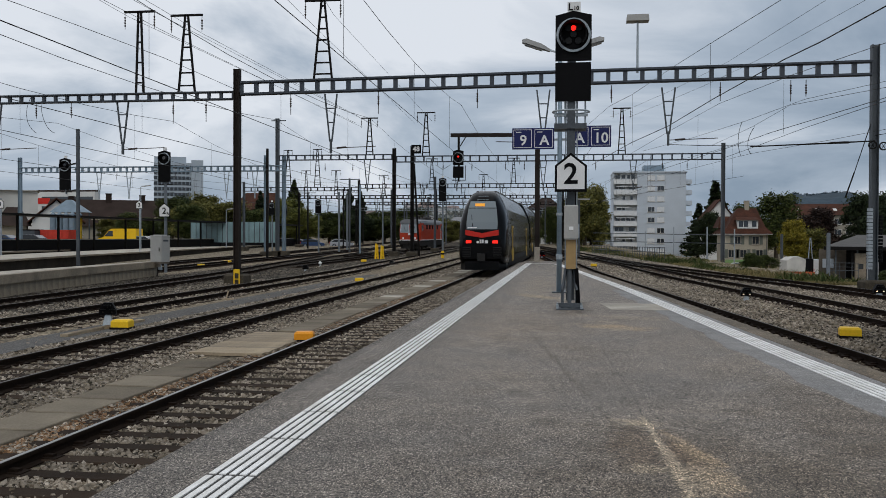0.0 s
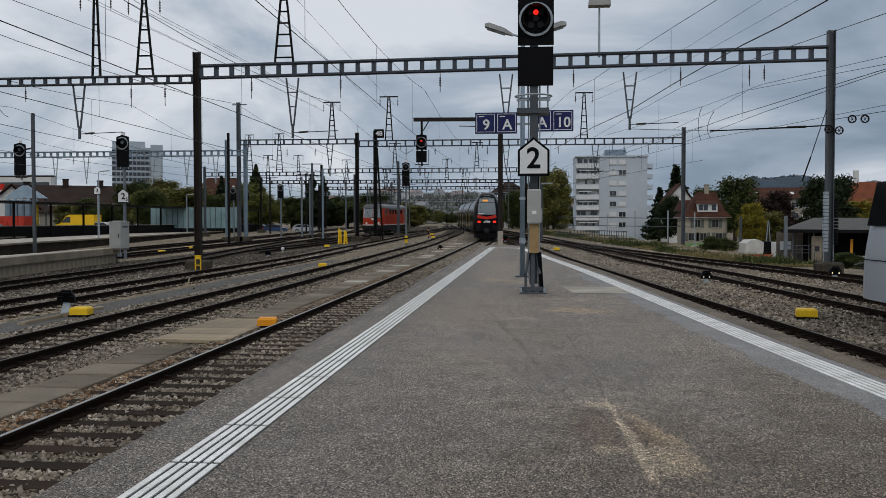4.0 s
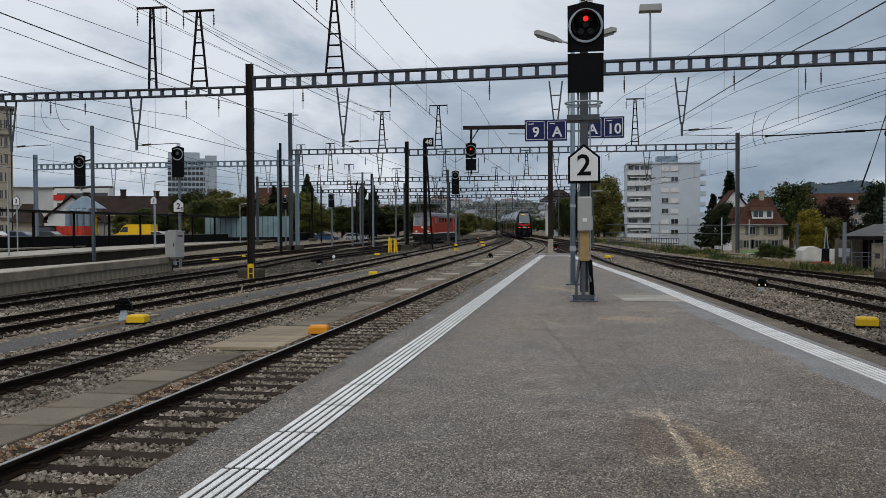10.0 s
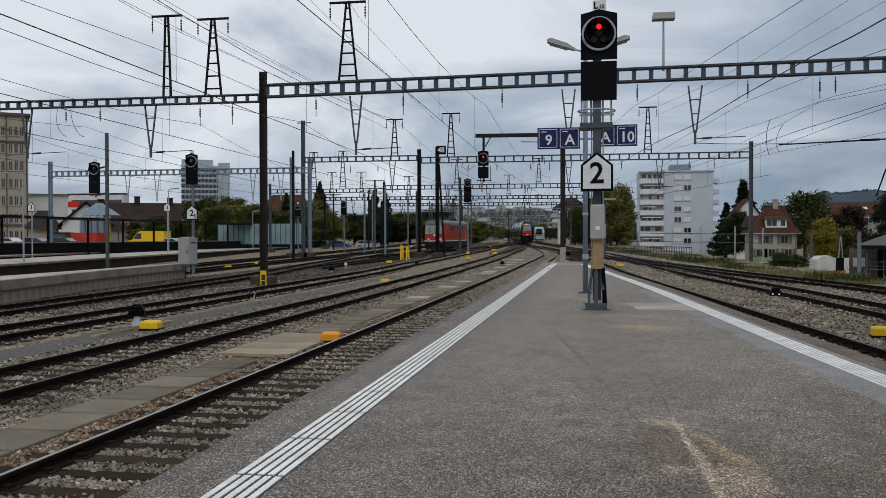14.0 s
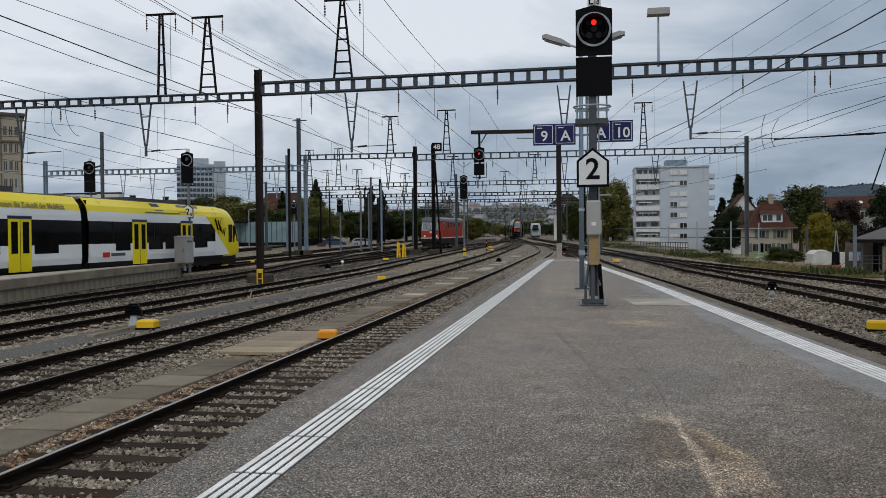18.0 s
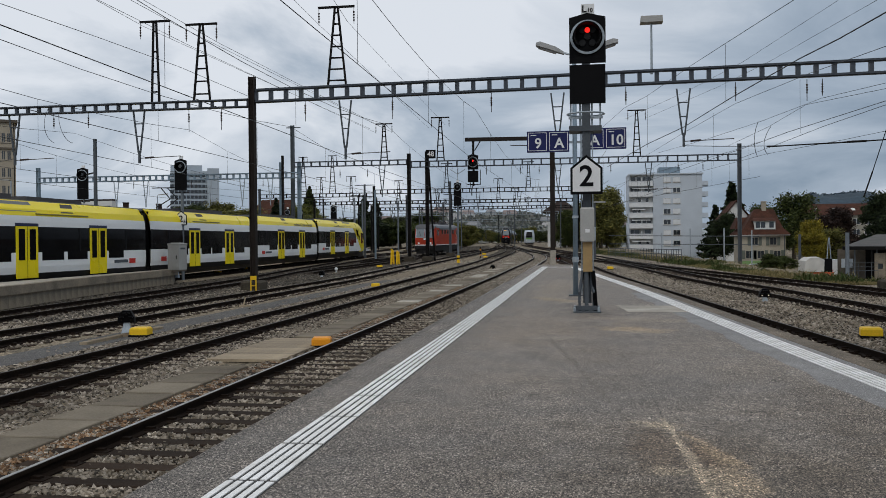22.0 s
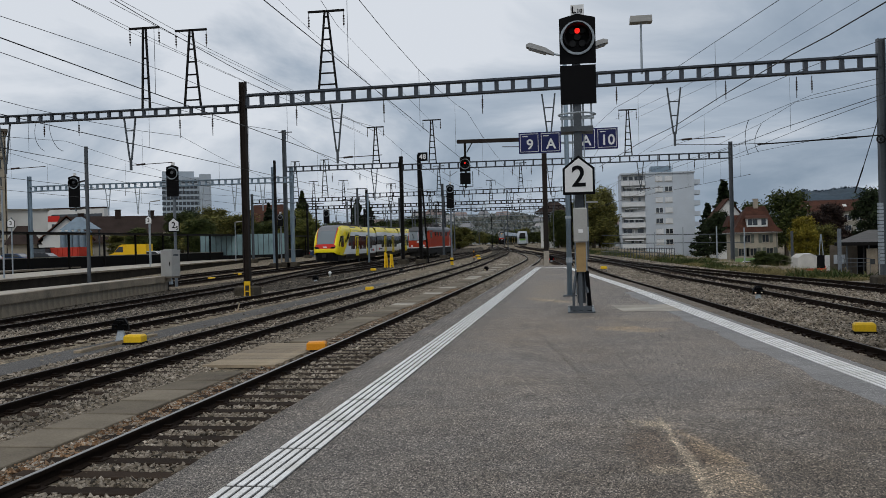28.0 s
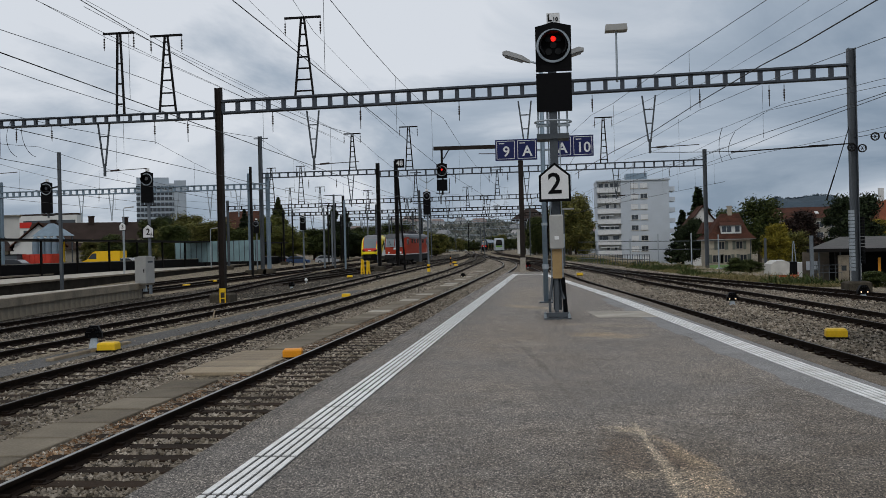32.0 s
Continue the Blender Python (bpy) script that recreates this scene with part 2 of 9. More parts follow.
def island_mat(name, ramp_colours, rough=0.85, bump=0.4, fine=40.0):
    """Loose pieces joined in one mesh: each takes its own tone."""
    m = bpy.data.materials.new(name)
    m.use_nodes = True
    n, l = m.node_tree.nodes, m.node_tree.links
    b = n["Principled BSDF"]
    b.inputs["Roughness"].default_value = rough
    g = n.new("ShaderNodeNewGeometry")
    ramp = n.new("ShaderNodeValToRGB")
    e = ramp.color_ramp.elements
    k = len(ramp_colours)
    e[0].color, e[1].color = (*ramp_colours[0], 1), (*ramp_colours[-1], 1)
    for i, c in enumerate(ramp_colours[1:-1], 1):
        x = e.new(i / (k - 1)); x.color = (*c, 1)
    l.new(g.outputs["Random Per Island"], ramp.inputs[0])
    t = n.new("ShaderNodeTexNoise"); t.inputs["Scale"].default_value = fine
    l.new(g.outputs["Position"], t.inputs["Vector"])
    mx = n.new("ShaderNodeMix"); mx.data_type, mx.blend_type = "RGBA", "MULTIPLY"
    mx.inputs[0].default_value = 0.5
    l.new(ramp.outputs[0], mx.inputs[6]); l.new(t.outputs[0], mx.inputs[7])
    patch = n.new("ShaderNodeTexNoise"); patch.inputs["Scale"].default_value = 0.7; patch.inputs["Detail"].default_value = 4
    l.new(g.outputs["Position"], patch.inputs["Vector"])
    pm = n.new("ShaderNodeMapRange"); pm.inputs["From Min"].default_value, pm.inputs["From Max"].default_value = 0.32, 0.68
    pm.inputs["To Min"].default_value, pm.inputs["To Max"].default_value = 0.7, 1.25
    l.new(patch.outputs[0], pm.inputs[0])
    tone_mix = n.new("ShaderNodeMix"); tone_mix.data_type, tone_mix.blend_type = "RGBA", "MULTIPLY"; tone_mix.inputs[0].default_value = 1.0
    l.new(mx.outputs[2], tone_mix.inputs[6]); l.new(pm.outputs[0], tone_mix.inputs[7])
    l.new(tone_mix.outputs[2], b.inputs["Base Color"])
    b.inputs["Specular IOR Level"].default_value = 0.2
    bp = n.new("ShaderNodeBump"); bp.inputs["Strength"].default_value = bump; bp.inputs["Distance"].default_value = 0.02
    l.new(t.outputs[0], bp.inputs["Height"]); l.new(bp.outputs[0], b.inputs["Normal"])
    return m


def ground_mat(name, a, b_, c, pebble=14.0, rough=0.9, bump=0.6, stains=(), grain=(), lay=1.0, skew=None):
    """Granular ground: stones by cells, patches of dirt by noise, optional stains (x, y, length, width, turn, strength, colour)."""
    m = bpy.data.materials.new(name)
    m.use_nodes = True
    n, l = m.node_tree.nodes, m.node_tree.links
    bs = n["Principled BSDF"]
    bs.inputs["Roughness"].default_value = rough
    bs.inputs["Specular IOR Level"].default_value = 0.2
    pos = n.new("ShaderNodeNewGeometry").outputs["Position"]
    vor = n.new("ShaderNodeTexVoronoi"); vor.inputs["Scale"].default_value = pebble
    big = n.new("ShaderNodeTexNoise"); big.inputs["Scale"].default_value = 0.45; big.inputs["Detail"].default_value = 6
    fine = n.new("ShaderNodeTexNoise"); fine.inputs["Scale"].default_value = pebble * 3; fine.inputs["Detail"].default_value = 3
    along_mp = n.new("ShaderNodeMapping"); along_mp.inputs["Scale"].default_value = (1, lay, 1)
    l.new(pos, along_mp.inputs[0])
    l.new(pos, big.inputs["Vector"])
    for t in (vor, fine):
        l.new(along_mp.outputs[0], t.inputs["Vector"])
    sepc = n.new("ShaderNodeSeparateColor"); l.new(vor.outputs["Color"], sepc.inputs[0])
    r1 = n.new("ShaderNodeValToRGB")
    r1.color_ramp.elements[0].color, r1.color_ramp.elements[1].color = (*a, 1), (*b_, 1)
    if skew:
        knee = r1.color_ramp.elements.new(skew[0])
        knee.color = (*[p + (q - p) * skew[1] for p, q in zip(a, b_)], 1)
    l.new(sepc.outputs[0], r1.inputs[0])
    mx = n.new("ShaderNodeMix"); mx.data_type = "RGBA"
    rm = n.new("ShaderNodeMapRange"); rm.inputs["From Min"].default_value, rm.inputs["From Max"].default_value = 0.42, 0.68
    rm.inputs["To Max"].default_value = 0.5
    l.new(big.outputs[0], rm.inputs[0]); l.new(rm.outputs[0], mx.inputs[0])
    l.new(r1.outputs[0], mx.inputs[6]); mx.inputs[7].default_value = (*c, 1)
    last = mx.outputs[2]
    mul = n.new("ShaderNodeMix"); mul.data_type, mul.blend_type = "RGBA", "MULTIPLY"; mul.inputs[0].default_value = 0.55
    fr = n.new("ShaderNodeMapRange"); fr.inputs["From Min"].default_value, fr.inputs["From Max"].default_value = 0.25, 0.7
    fr.inputs["To Min"].default_value, fr.inputs["To Max"].default_value = 0.45, 1.25
    l.new(fine.outputs[0], fr.inputs[0])
    l.new(last, mul.inputs[6]); l.new(fr.outputs[0], mul.inputs[7])
    last = mul.outputs[2]
    for x, y, ln, wd, turn, strength, col in stains:
        mp = n.new("ShaderNodeMapping"); mp.vector_type = "TEXTURE"
        mp.inputs["Location"].default_value = (x, y, 0)
        mp.inputs["Rotation"].default_value = (0, 0, radians(turn))
        mp.inputs["Scale"].default_value = (wd, ln, 1000)
        wob = n.new("ShaderNodeTexNoise"); wob.inputs["Scale"].default_value = max(2.2, 0.5 / wd); wob.inputs["Detail"].default_value = 6
        wob.inputs["Roughness"].default_value = 0.7
        l.new(pos, wob.inputs["Vector"])
        l.new(pos, mp.inputs[0])
        d = n.new("ShaderNodeVectorMath"); d.operation = "LENGTH"; l.new(mp.outputs[0], d.inputs[0])
        sm = n.new("ShaderNodeMath"); sm.operation = "MULTIPLY_ADD"; sm.inputs[1].default_value = -1.6; 
        l.new(wob.outputs[0], sm.inputs[0]); l.new(d.outputs["Value"], sm.inputs[2])
        rg = n.new("ShaderNodeMapRange"); rg.inputs["From Min"].default_value, rg.inputs["From Max"].default_value = 0.15, -0.6
        rg.inputs["To Max"].default_value = strength
        l.new(sm.outputs[0], rg.inputs[0])
        ms = n.new("ShaderNodeMix"); ms.data_type = "RGBA"
        l.new(rg.outputs[0], ms.inputs[0]); l.new(last, ms.inputs[6]); ms.inputs[7].default_value = (*col, 1)
        last = ms.outputs[2]
    for sc, lo, hi in grain:
        gr = n.new("ShaderNodeTexNoise"); gr.inputs["Scale"].default_value = sc; gr.inputs["Detail"].default_value = 2
        l.new(pos, gr.inputs["Vector"])
        gm = n.new("ShaderNodeMapRange"); gm.inputs["From Min"].default_value, gm.inputs["From Max"].default_value = 0.3, 0.7
        gm.inputs["To Min"].default_value, gm.inputs["To Max"].default_value = lo, hi
        l.new(gr.outputs[0], gm.inputs[0])
        gx = n.new("ShaderNodeMix"); gx.data_type, gx.blend_type = "RGBA", "MULTIPLY"; gx.inputs[0].default_value = 1.0
        l.new(last, gx.inputs[6]); l.new(gm.outputs[0], gx.inputs[7])
        last = gx.outputs[2]
    l.new(last, bs.inputs["Base Color"])
    bp = n.new("ShaderNodeBump"); bp.inputs["Strength"].default_value = bump; bp.inputs["Distance"].default_value = 0.25 / pebble
    l.new(vor.outputs["Distance"], bp.inputs["Height"]); l.new(bp.outputs[0], bs.inputs["Normal"])
    return m


def asphalt_mat(name, tone_a, tone_b, stains=(), grit=1.0):
    """Worn asphalt: two drifting tones, mottling, stains with ragged borders, all under one fine grit of chippings."""
    m = bpy.data.materials.new(name)
    m.use_nodes = True
    n, l = m.node_tree.nodes, m.node_tree.links
    bs = n["Principled BSDF"]
    bs.inputs["Specular IOR Level"].default_value = 0.25
    pos = n.new("ShaderNodeNewGeometry").outputs["Position"]

    def noise(scale, detail=4.0, rough=0.6, vec=None):
        t = n.new("ShaderNodeTexNoise")
        t.inputs["Scale"].default_value, t.inputs["Detail"].default_value, t.inputs["Roughness"].default_value = scale, detail, rough
        l.new(vec or pos, t.inputs["Vector"])
        return t

    def span(sock, f0, f1, t0, t1):
        r = n.new("ShaderNodeMapRange")
        for k, v in (("From Min", f0), ("From Max", f1), ("To Min", t0), ("To Max", t1)):
            r.inputs[k].default_value = v
        l.new(sock, r.inputs[0])
        return r.outputs[0]

    def times(colour, factor):
        x = n.new("ShaderNodeMix"); x.data_type, x.blend_type = "RGBA", "MULTIPLY"; x.inputs[0].default_value = 1.0
        l.new(colour, x.inputs[6]); l.new(factor, x.inputs[7])
        return x.outputs[2]

    mx = n.new("ShaderNodeMix"); mx.data_type = "RGBA"
    mx.inputs[6].default_value, mx.inputs[7].default_value = (*tone_a, 1), (*tone_b, 1)
    l.new(span(noise(0.55, 5).outputs[0], 0.36, 0.64, 0.0, 1.0), mx.inputs[0])
    last = mx.outputs[2]
    ragged = noise(9.0, 6, 0.72)
    for x, y, ln, wd, turn, strength, col in stains:
        mp = n.new("ShaderNodeMapping"); mp.vector_type = "TEXTURE"
        mp.inputs["Location"].default_value = (x, y, 0)
        mp.inputs["Rotation"].default_value = (0, 0, radians(turn))
        mp.inputs["Scale"].default_value = (wd, ln, 1000)
        l.new(pos, mp.inputs[0])
        d = n.new("ShaderNodeVectorMath"); d.operation = "LENGTH"; l.new(mp.outputs[0], d.inputs[0])
        wob = ragged if wd < 0.3 else noise(max(2.0, 0.9 / wd), 7, 0.7)
        sm = n.new("ShaderNodeMath"); sm.operation = "MULTIPLY_ADD"; sm.inputs[1].default_value = -2.4
        l.new(wob.outputs[0], sm.inputs[0]); l.new(d.outputs["Value"], sm.inputs[2])
        ms = n.new("ShaderNodeMix"); ms.data_type = "RGBA"
        l.new(span(sm.outputs[0], -0.1, -0.85, 0.0, strength), ms.inputs[0])
        l.new(last, ms.inputs[6]); ms.inputs[7].default_value = (*col, 1)
        last = ms.outputs[2]
    last = times(last, span(noise(2.3, 5).outputs[0], 0.3, 0.7, 0.86, 1.14))
    last = times(last, span(noise(24.0, 3).outputs[0], 0.3, 0.7, 1 - 0.13 * grit, 1 + 0.13 * grit))
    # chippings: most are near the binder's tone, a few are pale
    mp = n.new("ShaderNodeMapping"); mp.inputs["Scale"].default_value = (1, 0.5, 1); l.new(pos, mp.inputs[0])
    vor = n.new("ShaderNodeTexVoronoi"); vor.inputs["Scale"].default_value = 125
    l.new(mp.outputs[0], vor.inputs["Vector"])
    sepc = n.new("ShaderNodeSeparateColor"); l.new(vor.outputs["Color"], sepc.inputs[0])
    chip = n.new("ShaderNodeValToRGB")
    e = chip.color_ramp.elements
    e[0].color, e[1].color = [(*[1 + (v - 1) * grit] * 3, 1) for v in (0.22, 2.7)]
    for at, v in ((0.55, 0.84), (0.88, 1.36)):
        k = e.new(at); k.color = (*[1 + (v - 1) * grit] * 3, 1)
    l.new(sepc.outputs[0], chip.inputs[0])
    last = times(last, chip.outputs[0])
    l.new(last, bs.inputs["Base Color"])
    l.new(span(noise(1.3).outputs[0], 0.3, 0.7, 0.62, 0.82), bs.inputs["Roughness"])
    bp = n.new("ShaderNodeBump"); bp.inputs["Strength"].default_value = 0.3 * grit; bp.inputs["Distance"].default_value = 0.0016
    l.new(vor.outputs["Distance"], bp.inputs["Height"]); l.new(bp.outputs[0], bs.inputs["Normal"])
    return m


def glass_mat(name, colour, rough=0.08):
    m = bpy.data.materials.new(name)
    m.use_nodes = True
    b = m.node_tree.nodes["Principled BSDF"]
    b.inputs["Base Color"].default_value = (*colour, 1)
    b.inputs["Roughness"].default_value = rough
    b.inputs["Coat Weight"].default_value = 0.6
    b.inputs["Coat Roughness"].default_value = 0.05
    return m


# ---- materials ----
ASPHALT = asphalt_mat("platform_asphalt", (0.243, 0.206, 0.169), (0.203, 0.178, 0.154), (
    (-2.92, 15.0, 60.0, 0.11, 0, 0.6, (0.085, 0.075, 0.064)),
    # long worn bands and darker patches: x, y, half length, half width, turn, strength, colour
    (-2.35, 18.0, 26.0, 0.85, 0, 0.55, (0.142, 0.127, 0.110)),
    (-1.2, 5.5, 4.5, 1.6, 0, 0.45, (0.133, 0.119, 0.104)),
    (1.6, 5.2, 3.2, 2.6, 0, 0.75, (0.124, 0.099, 0.072)),
    (2.6, 8.0, 3.0, 0.7, 6, 0.5, (0.127, 0.101, 0.074)),
    (0.5, 9.7, 1.3, 1.0, 0, 0.5, (0.146, 0.132, 0.117)),
    (-0.9, 16.5, 3.5, 1.3, 0, 0.35, (0.255, 0.198, 0.143)),
    (0.1, 13.2, 1.4, 0.9, 0, 0.3, (0.205, 0.165, 0.125)),
    (1.1, 18.5, 1.5, 0.6, 70, 0.45, (0.335, 0.270, 0.200)),
    (0.75, 17.2, 0.9, 0.35, 0, 0.4, (0.300, 0.238, 0.170)),
    (-0.9, 30.0, 7.0, 0.7, 0, 0.5, (0.290, 0.232, 0.170)),
    (-0.75, 24.5, 1.6, 0.4, 30, 0.7, (0.376, 0.291, 0.194)),
    (0.2, 21.0, 2.5, 0.5, 0, 0.5, (0.080, 0.057, 0.038)),
    (0.95, 16.4, 0.8, 0.5, 60, 0.8, (0.388, 0.286, 0.184)),
    (-0.15, 12.0, 5.0, 0.05, 8, 0.45, (0.102, 0.083, 0.063)),
    # brown stain with pale scuffed borders round the crack
    (0.58, 7.1, 0.95, 0.27, 0, 0.6, (0.135, 0.092, 0.056)),
    (0.93, 6.9, 0.9, 0.17, 8, 0.7, (0.142, 0.094, 0.056)),
    (0.64, 7.95, 0.26, 0.15, 60, 0.8, (0.388, 0.312, 0.221)),
    (0.90, 7.40, 0.34, 0.05, 22, 0.75, (0.353, 0.270, 0.180)),
    (1.03, 6.85, 0.42, 0.10, 16, 0.8, (0.376, 0.281, 0.180)),
    (1.05, 6.15, 0.50, 0.17, 4, 0.75, (0.353, 0.270, 0.180)),
    (0.92, 6.10, 0.50, 0.14, 0, 0.6, (0.342, 0.270, 0.189)),
    (0.60, 6.38, 0.15, 0.17, 0, 0.75, (0.365, 0.296, 0.211)),
    (0.735, 7.85, 0.50, 0.040, 4, 0.95, (0.479, 0.390, 0.279)),
    (0.77, 7.05, 0.55, 0.045, 4, 0.95, (0.456, 0.369, 0.266)),
    (0.80, 6.2, 0.80, 0.070, 1, 0.95, (0.433, 0.348, 0.248)),
), 1.2)
REPAIR = asphalt_mat("smooth_repair_asphalt", (0.243, 0.233, 0.222), (0.200, 0.195, 0.190), (), 0.5)
DIRT_EDGE = asphalt_mat("dirty_edge_asphalt", (0.097, 0.077, 0.054), (0.191, 0.149, 0.104), (), 0.7)
KERB = mat("worn_kerb_stone", (0.15, 0.125, 0.095), 0.9, var=0.25, coarse=1.6, fine=25, bump=0.4, tint=(0.055, 0.043, 0.032), world_space=True)
DUCT_SLAB = mat("worn_duct_slab", (0.158, 0.134, 0.100), 0.92, spec=0.15, var=0.28, coarse=1.9, fine=34, bump=0.6, tint=(0.068, 0.055, 0.04), per=0.35, world_space=True)
PATH_ASPHALT = ground_mat("path_asphalt", (0.04, 0.038, 0.036), (0.17, 0.16, 0.15), (0.075, 0.07, 0.064), pebble=70, rough=0.85, bump=0.35, grain=((30, 0.7, 1.3), (6, 0.85, 1.15)))
BALLAST = ground_mat("ballast", (0.034, 0.027, 0.018), (0.391, 0.315, 0.216), (0.144, 0.113, 0.072), pebble=18, grain=((2.2, 0.78, 1.22), (8, 0.7, 1.3)))
GRAVEL = ground_mat("yard_ground", (0.034, 0.027, 0.018), (0.356, 0.292, 0.202), (0.132, 0.105, 0.069), pebble=13, grain=((1.1, 0.75, 1.25), (5, 0.7, 1.3)))
STONES = island_mat("ballast_stones", [(0.030, 0.025, 0.019), (0.122, 0.101, 0.076), (0.296, 0.250, 0.193), (0.465, 0.397, 0.315), (0.176, 0.138, 0.094), (0.372, 0.322, 0.257), (0.690, 0.600, 0.490)])
RUSTY_STONES = island_mat("rust_stained_stones", [(0.044, 0.024, 0.012), (0.198, 0.104, 0.049), (0.370, 0.214, 0.110), (0.136, 0.073, 0.037), (0.296, 0.188, 0.110), (0.519, 0.354, 0.220)])
CONCRETE = mat("concrete", (0.43, 0.385, 0.32), 0.85, var=0.18, coarse=0.8, fine=30, bump=0.3, tint=(0.15, 0.14, 0.12))
CONCRETE_MID = mat("stained_concrete", (0.25, 0.207, 0.152), 0.88, var=0.2, coarse=0.9, fine=25, bump=0.3, tint=(0.10, 0.085, 0.065))
# platform side walls: their shade is put into this near-black brown
DARK_WALL = mat("shade_darkened_wall", (0.036, 0.029, 0.022), 0.92, spec=0.1, var=0.3, coarse=0.9, fine=20, bump=0.4)
FOOTING = mat("mossy_footing", (0.062, 0.053, 0.04), 0.92, spec=0.1, var=0.25, coarse=2.5, fine=25, bump=0.5)
MID_STEEL = mat("weathered_grey_steel", (0.145, 0.165, 0.185), 0.55, spec=0.25, var=0.18, coarse=1.4, fine=20, bump=0.08)
CONCRETE_OLD = mat("old_concrete", (0.125, 0.105, 0.082), 0.9, var=0.22, coarse=1.2, fine=30, bump=0.4, tint=(0.05, 0.042, 0.034), per=0.15)
SLEEPER = mat("sleeper_wood", (0.037, 0.025, 0.017), 0.92, spec=0.08, var=0.22, coarse=3, fine=45, bump=0.5, tint=(0.013, 0.010, 0.008), per=0.25)
PLANK = mat("grey_timber", (0.30, 0.24, 0.16), 0.85, var=0.25, coarse=3, fine=40, bump=0.4, tint=(0.12, 0.095, 0.07), per=0.25)
RUST = mat("rusty_rail", (0.016, 0.0105, 0.0075), 0.85, spec=0.08, var=0.2, coarse=3, fine=30, bump=0.3, world_space=True)
RAILTOP = mat("worn_rail_top", (0.36, 0.35, 0.34), 0.40, metal=1.0, var=0.08, coarse=2, bump=0.03, world_space=True)
RAILTOP_DULL = mat("dull_rail_top", (0.10, 0.088, 0.078), 0.45, metal=0.8, var=0.15, coarse=2, bump=0.03, world_space=True)
GUIDE_BED = mat("dark_guide_bed", (0.055, 0.052, 0.05), 0.85, var=0.15, coarse=5, world_space=True)
WHITE_LINE = mat("white_line_paint", (0.86, 0.83, 0.77), 0.7, var=0.10, coarse=3, fine=60, bump=0.2, tint=(0.56, 0.54, 0.49), world_space=True)
STEEL_DARK = mat("dark_painted_steel", (0.0088, 0.0077, 0.0072), 0.6, spec=0.1, var=0.2, coarse=1.5, fine=20, bump=0.1)
STEEL_BROWN = mat("weathered_brown_steel", (0.0248, 0.0193, 0.0165), 0.7, spec=0.12, var=0.2, coarse=1.5, fine=20, bump=0.15)
GANTRY_STEEL = mat("blue_grey_gantry_steel", (0.045, 0.053, 0.066), 0.5, spec=0.35, var=0.2, coarse=1.5, fine=20, bump=0.1)
STEEL_GREY = mat("grey_painted_steel", (0.07, 0.08, 0.09), 0.55, spec=0.3, var=0.15, coarse=1.2, fine=20, bump=0.08)
GALV = mat("galvanised_steel", (0.33, 0.37, 0.40), 0.45, metal=0.35, var=0.14, coarse=2, fine=25, bump=0.05)
BLUE_STEEL = mat("blue_grey_steel", (0.19, 0.25, 0.30), 0.5, metal=0.2, var=0.12, bump=0.05)
WIRE = mat("wire_copper", (0.03, 0.03, 0.03), 0.6, metal=0.3, var=0.1, bump=0)
PORCELAIN = mat("brown_insulator", (0.035, 0.022, 0.018), 0.25, var=0.15, bump=0)
BLACK = mat("matt_black", (0.0044, 0.0044, 0.0050), 0.6, spec=0.08, var=0.15, bump=0.05)
SIGN_WHITE = mat("white_sign_face", (0.72, 0.72, 0.71), 0.45, var=0.04, coarse=2, bump=0.02)
GREY_BOX = mat("light_grey_cabinet", (0.36, 0.355, 0.335), 0.5, var=0.06, coarse=2, bump=0.05)
POLE_HEAD = mat("grey_lamp_head", (0.24, 0.24, 0.235), 0.5, var=0.08, coarse=2, bump=0.05)
TAN_BOX = mat("tan_cable_cover", (0.36, 0.24, 0.105), 0.6, var=0.1, coarse=3, bump=0.05)
SIGN_BLUE = mat("blue_sign", (0.010, 0.014, 0.085), 0.35, var=0.06, bump=0)
ORANGE_PAINT = mat("orange_paint", (0.78, 0.30, 0.012), 0.5, var=0.07, coarse=3, bump=0.05)
YELLOW = mat("yellow_paint", (0.80, 0.50, 0.015), 0.5, var=0.07, coarse=3, bump=0.05)
RED_LIGHT = mat("red_signal_light", (1.0, 0.015, 0.008), 0.3, var=0.0, bump=0, glow=1.6)
WHITE_LIGHT = mat("white_signal_light", (1.0, 0.80, 0.55), 0.3, var=0.0, bump=0, glow=1.6)
BLACK_LENS = mat("unlit_lens", (0.004, 0.004, 0.0045), 0.5, var=0.0, bump=0)
DARK_LENS = glass_mat("dark_lens", (0.01, 0.01, 0.012))
LAMP_GLASS = glass_mat("lamp_glass", (0.30, 0.31, 0.32), 0.25)


def curve_x(pts, y):
    """X of a way given by (y, x) points, smoothly."""
    ys = [p[0] for p in pts]
    if y <= ys[0]:
        i = 0
    elif y >= ys[-1]:
        i = len(pts) - 2
    else:
        i = max(k for k in range(len(pts) - 1) if ys[k] <= y)
    def slope(k):
        a, b = max(0, k - 1), min(len(pts) - 1, k + 1)
        return (pts[b][1] - pts[a][1]) / (pts[b][0] - pts[a][0])
    (y0, x0), (y1, x1) = pts[i], pts[i + 1]
    h, t = y1 - y0, (y - y0) / (y1 - y0)
    if t < 0:
        return x0 + slope(i) * (y - y0)
    if t > 1:
        return x1 + slope(i + 1) * (y - y1)
    return ((2 * t**3 - 3 * t**2 + 1) * x0 + (t**3 - 2 * t**2 + t) * h * slope(i) + (3 * t**2 - 2 * t**3) * x1 + (t**3 - t**2) * h * slope(i + 1))


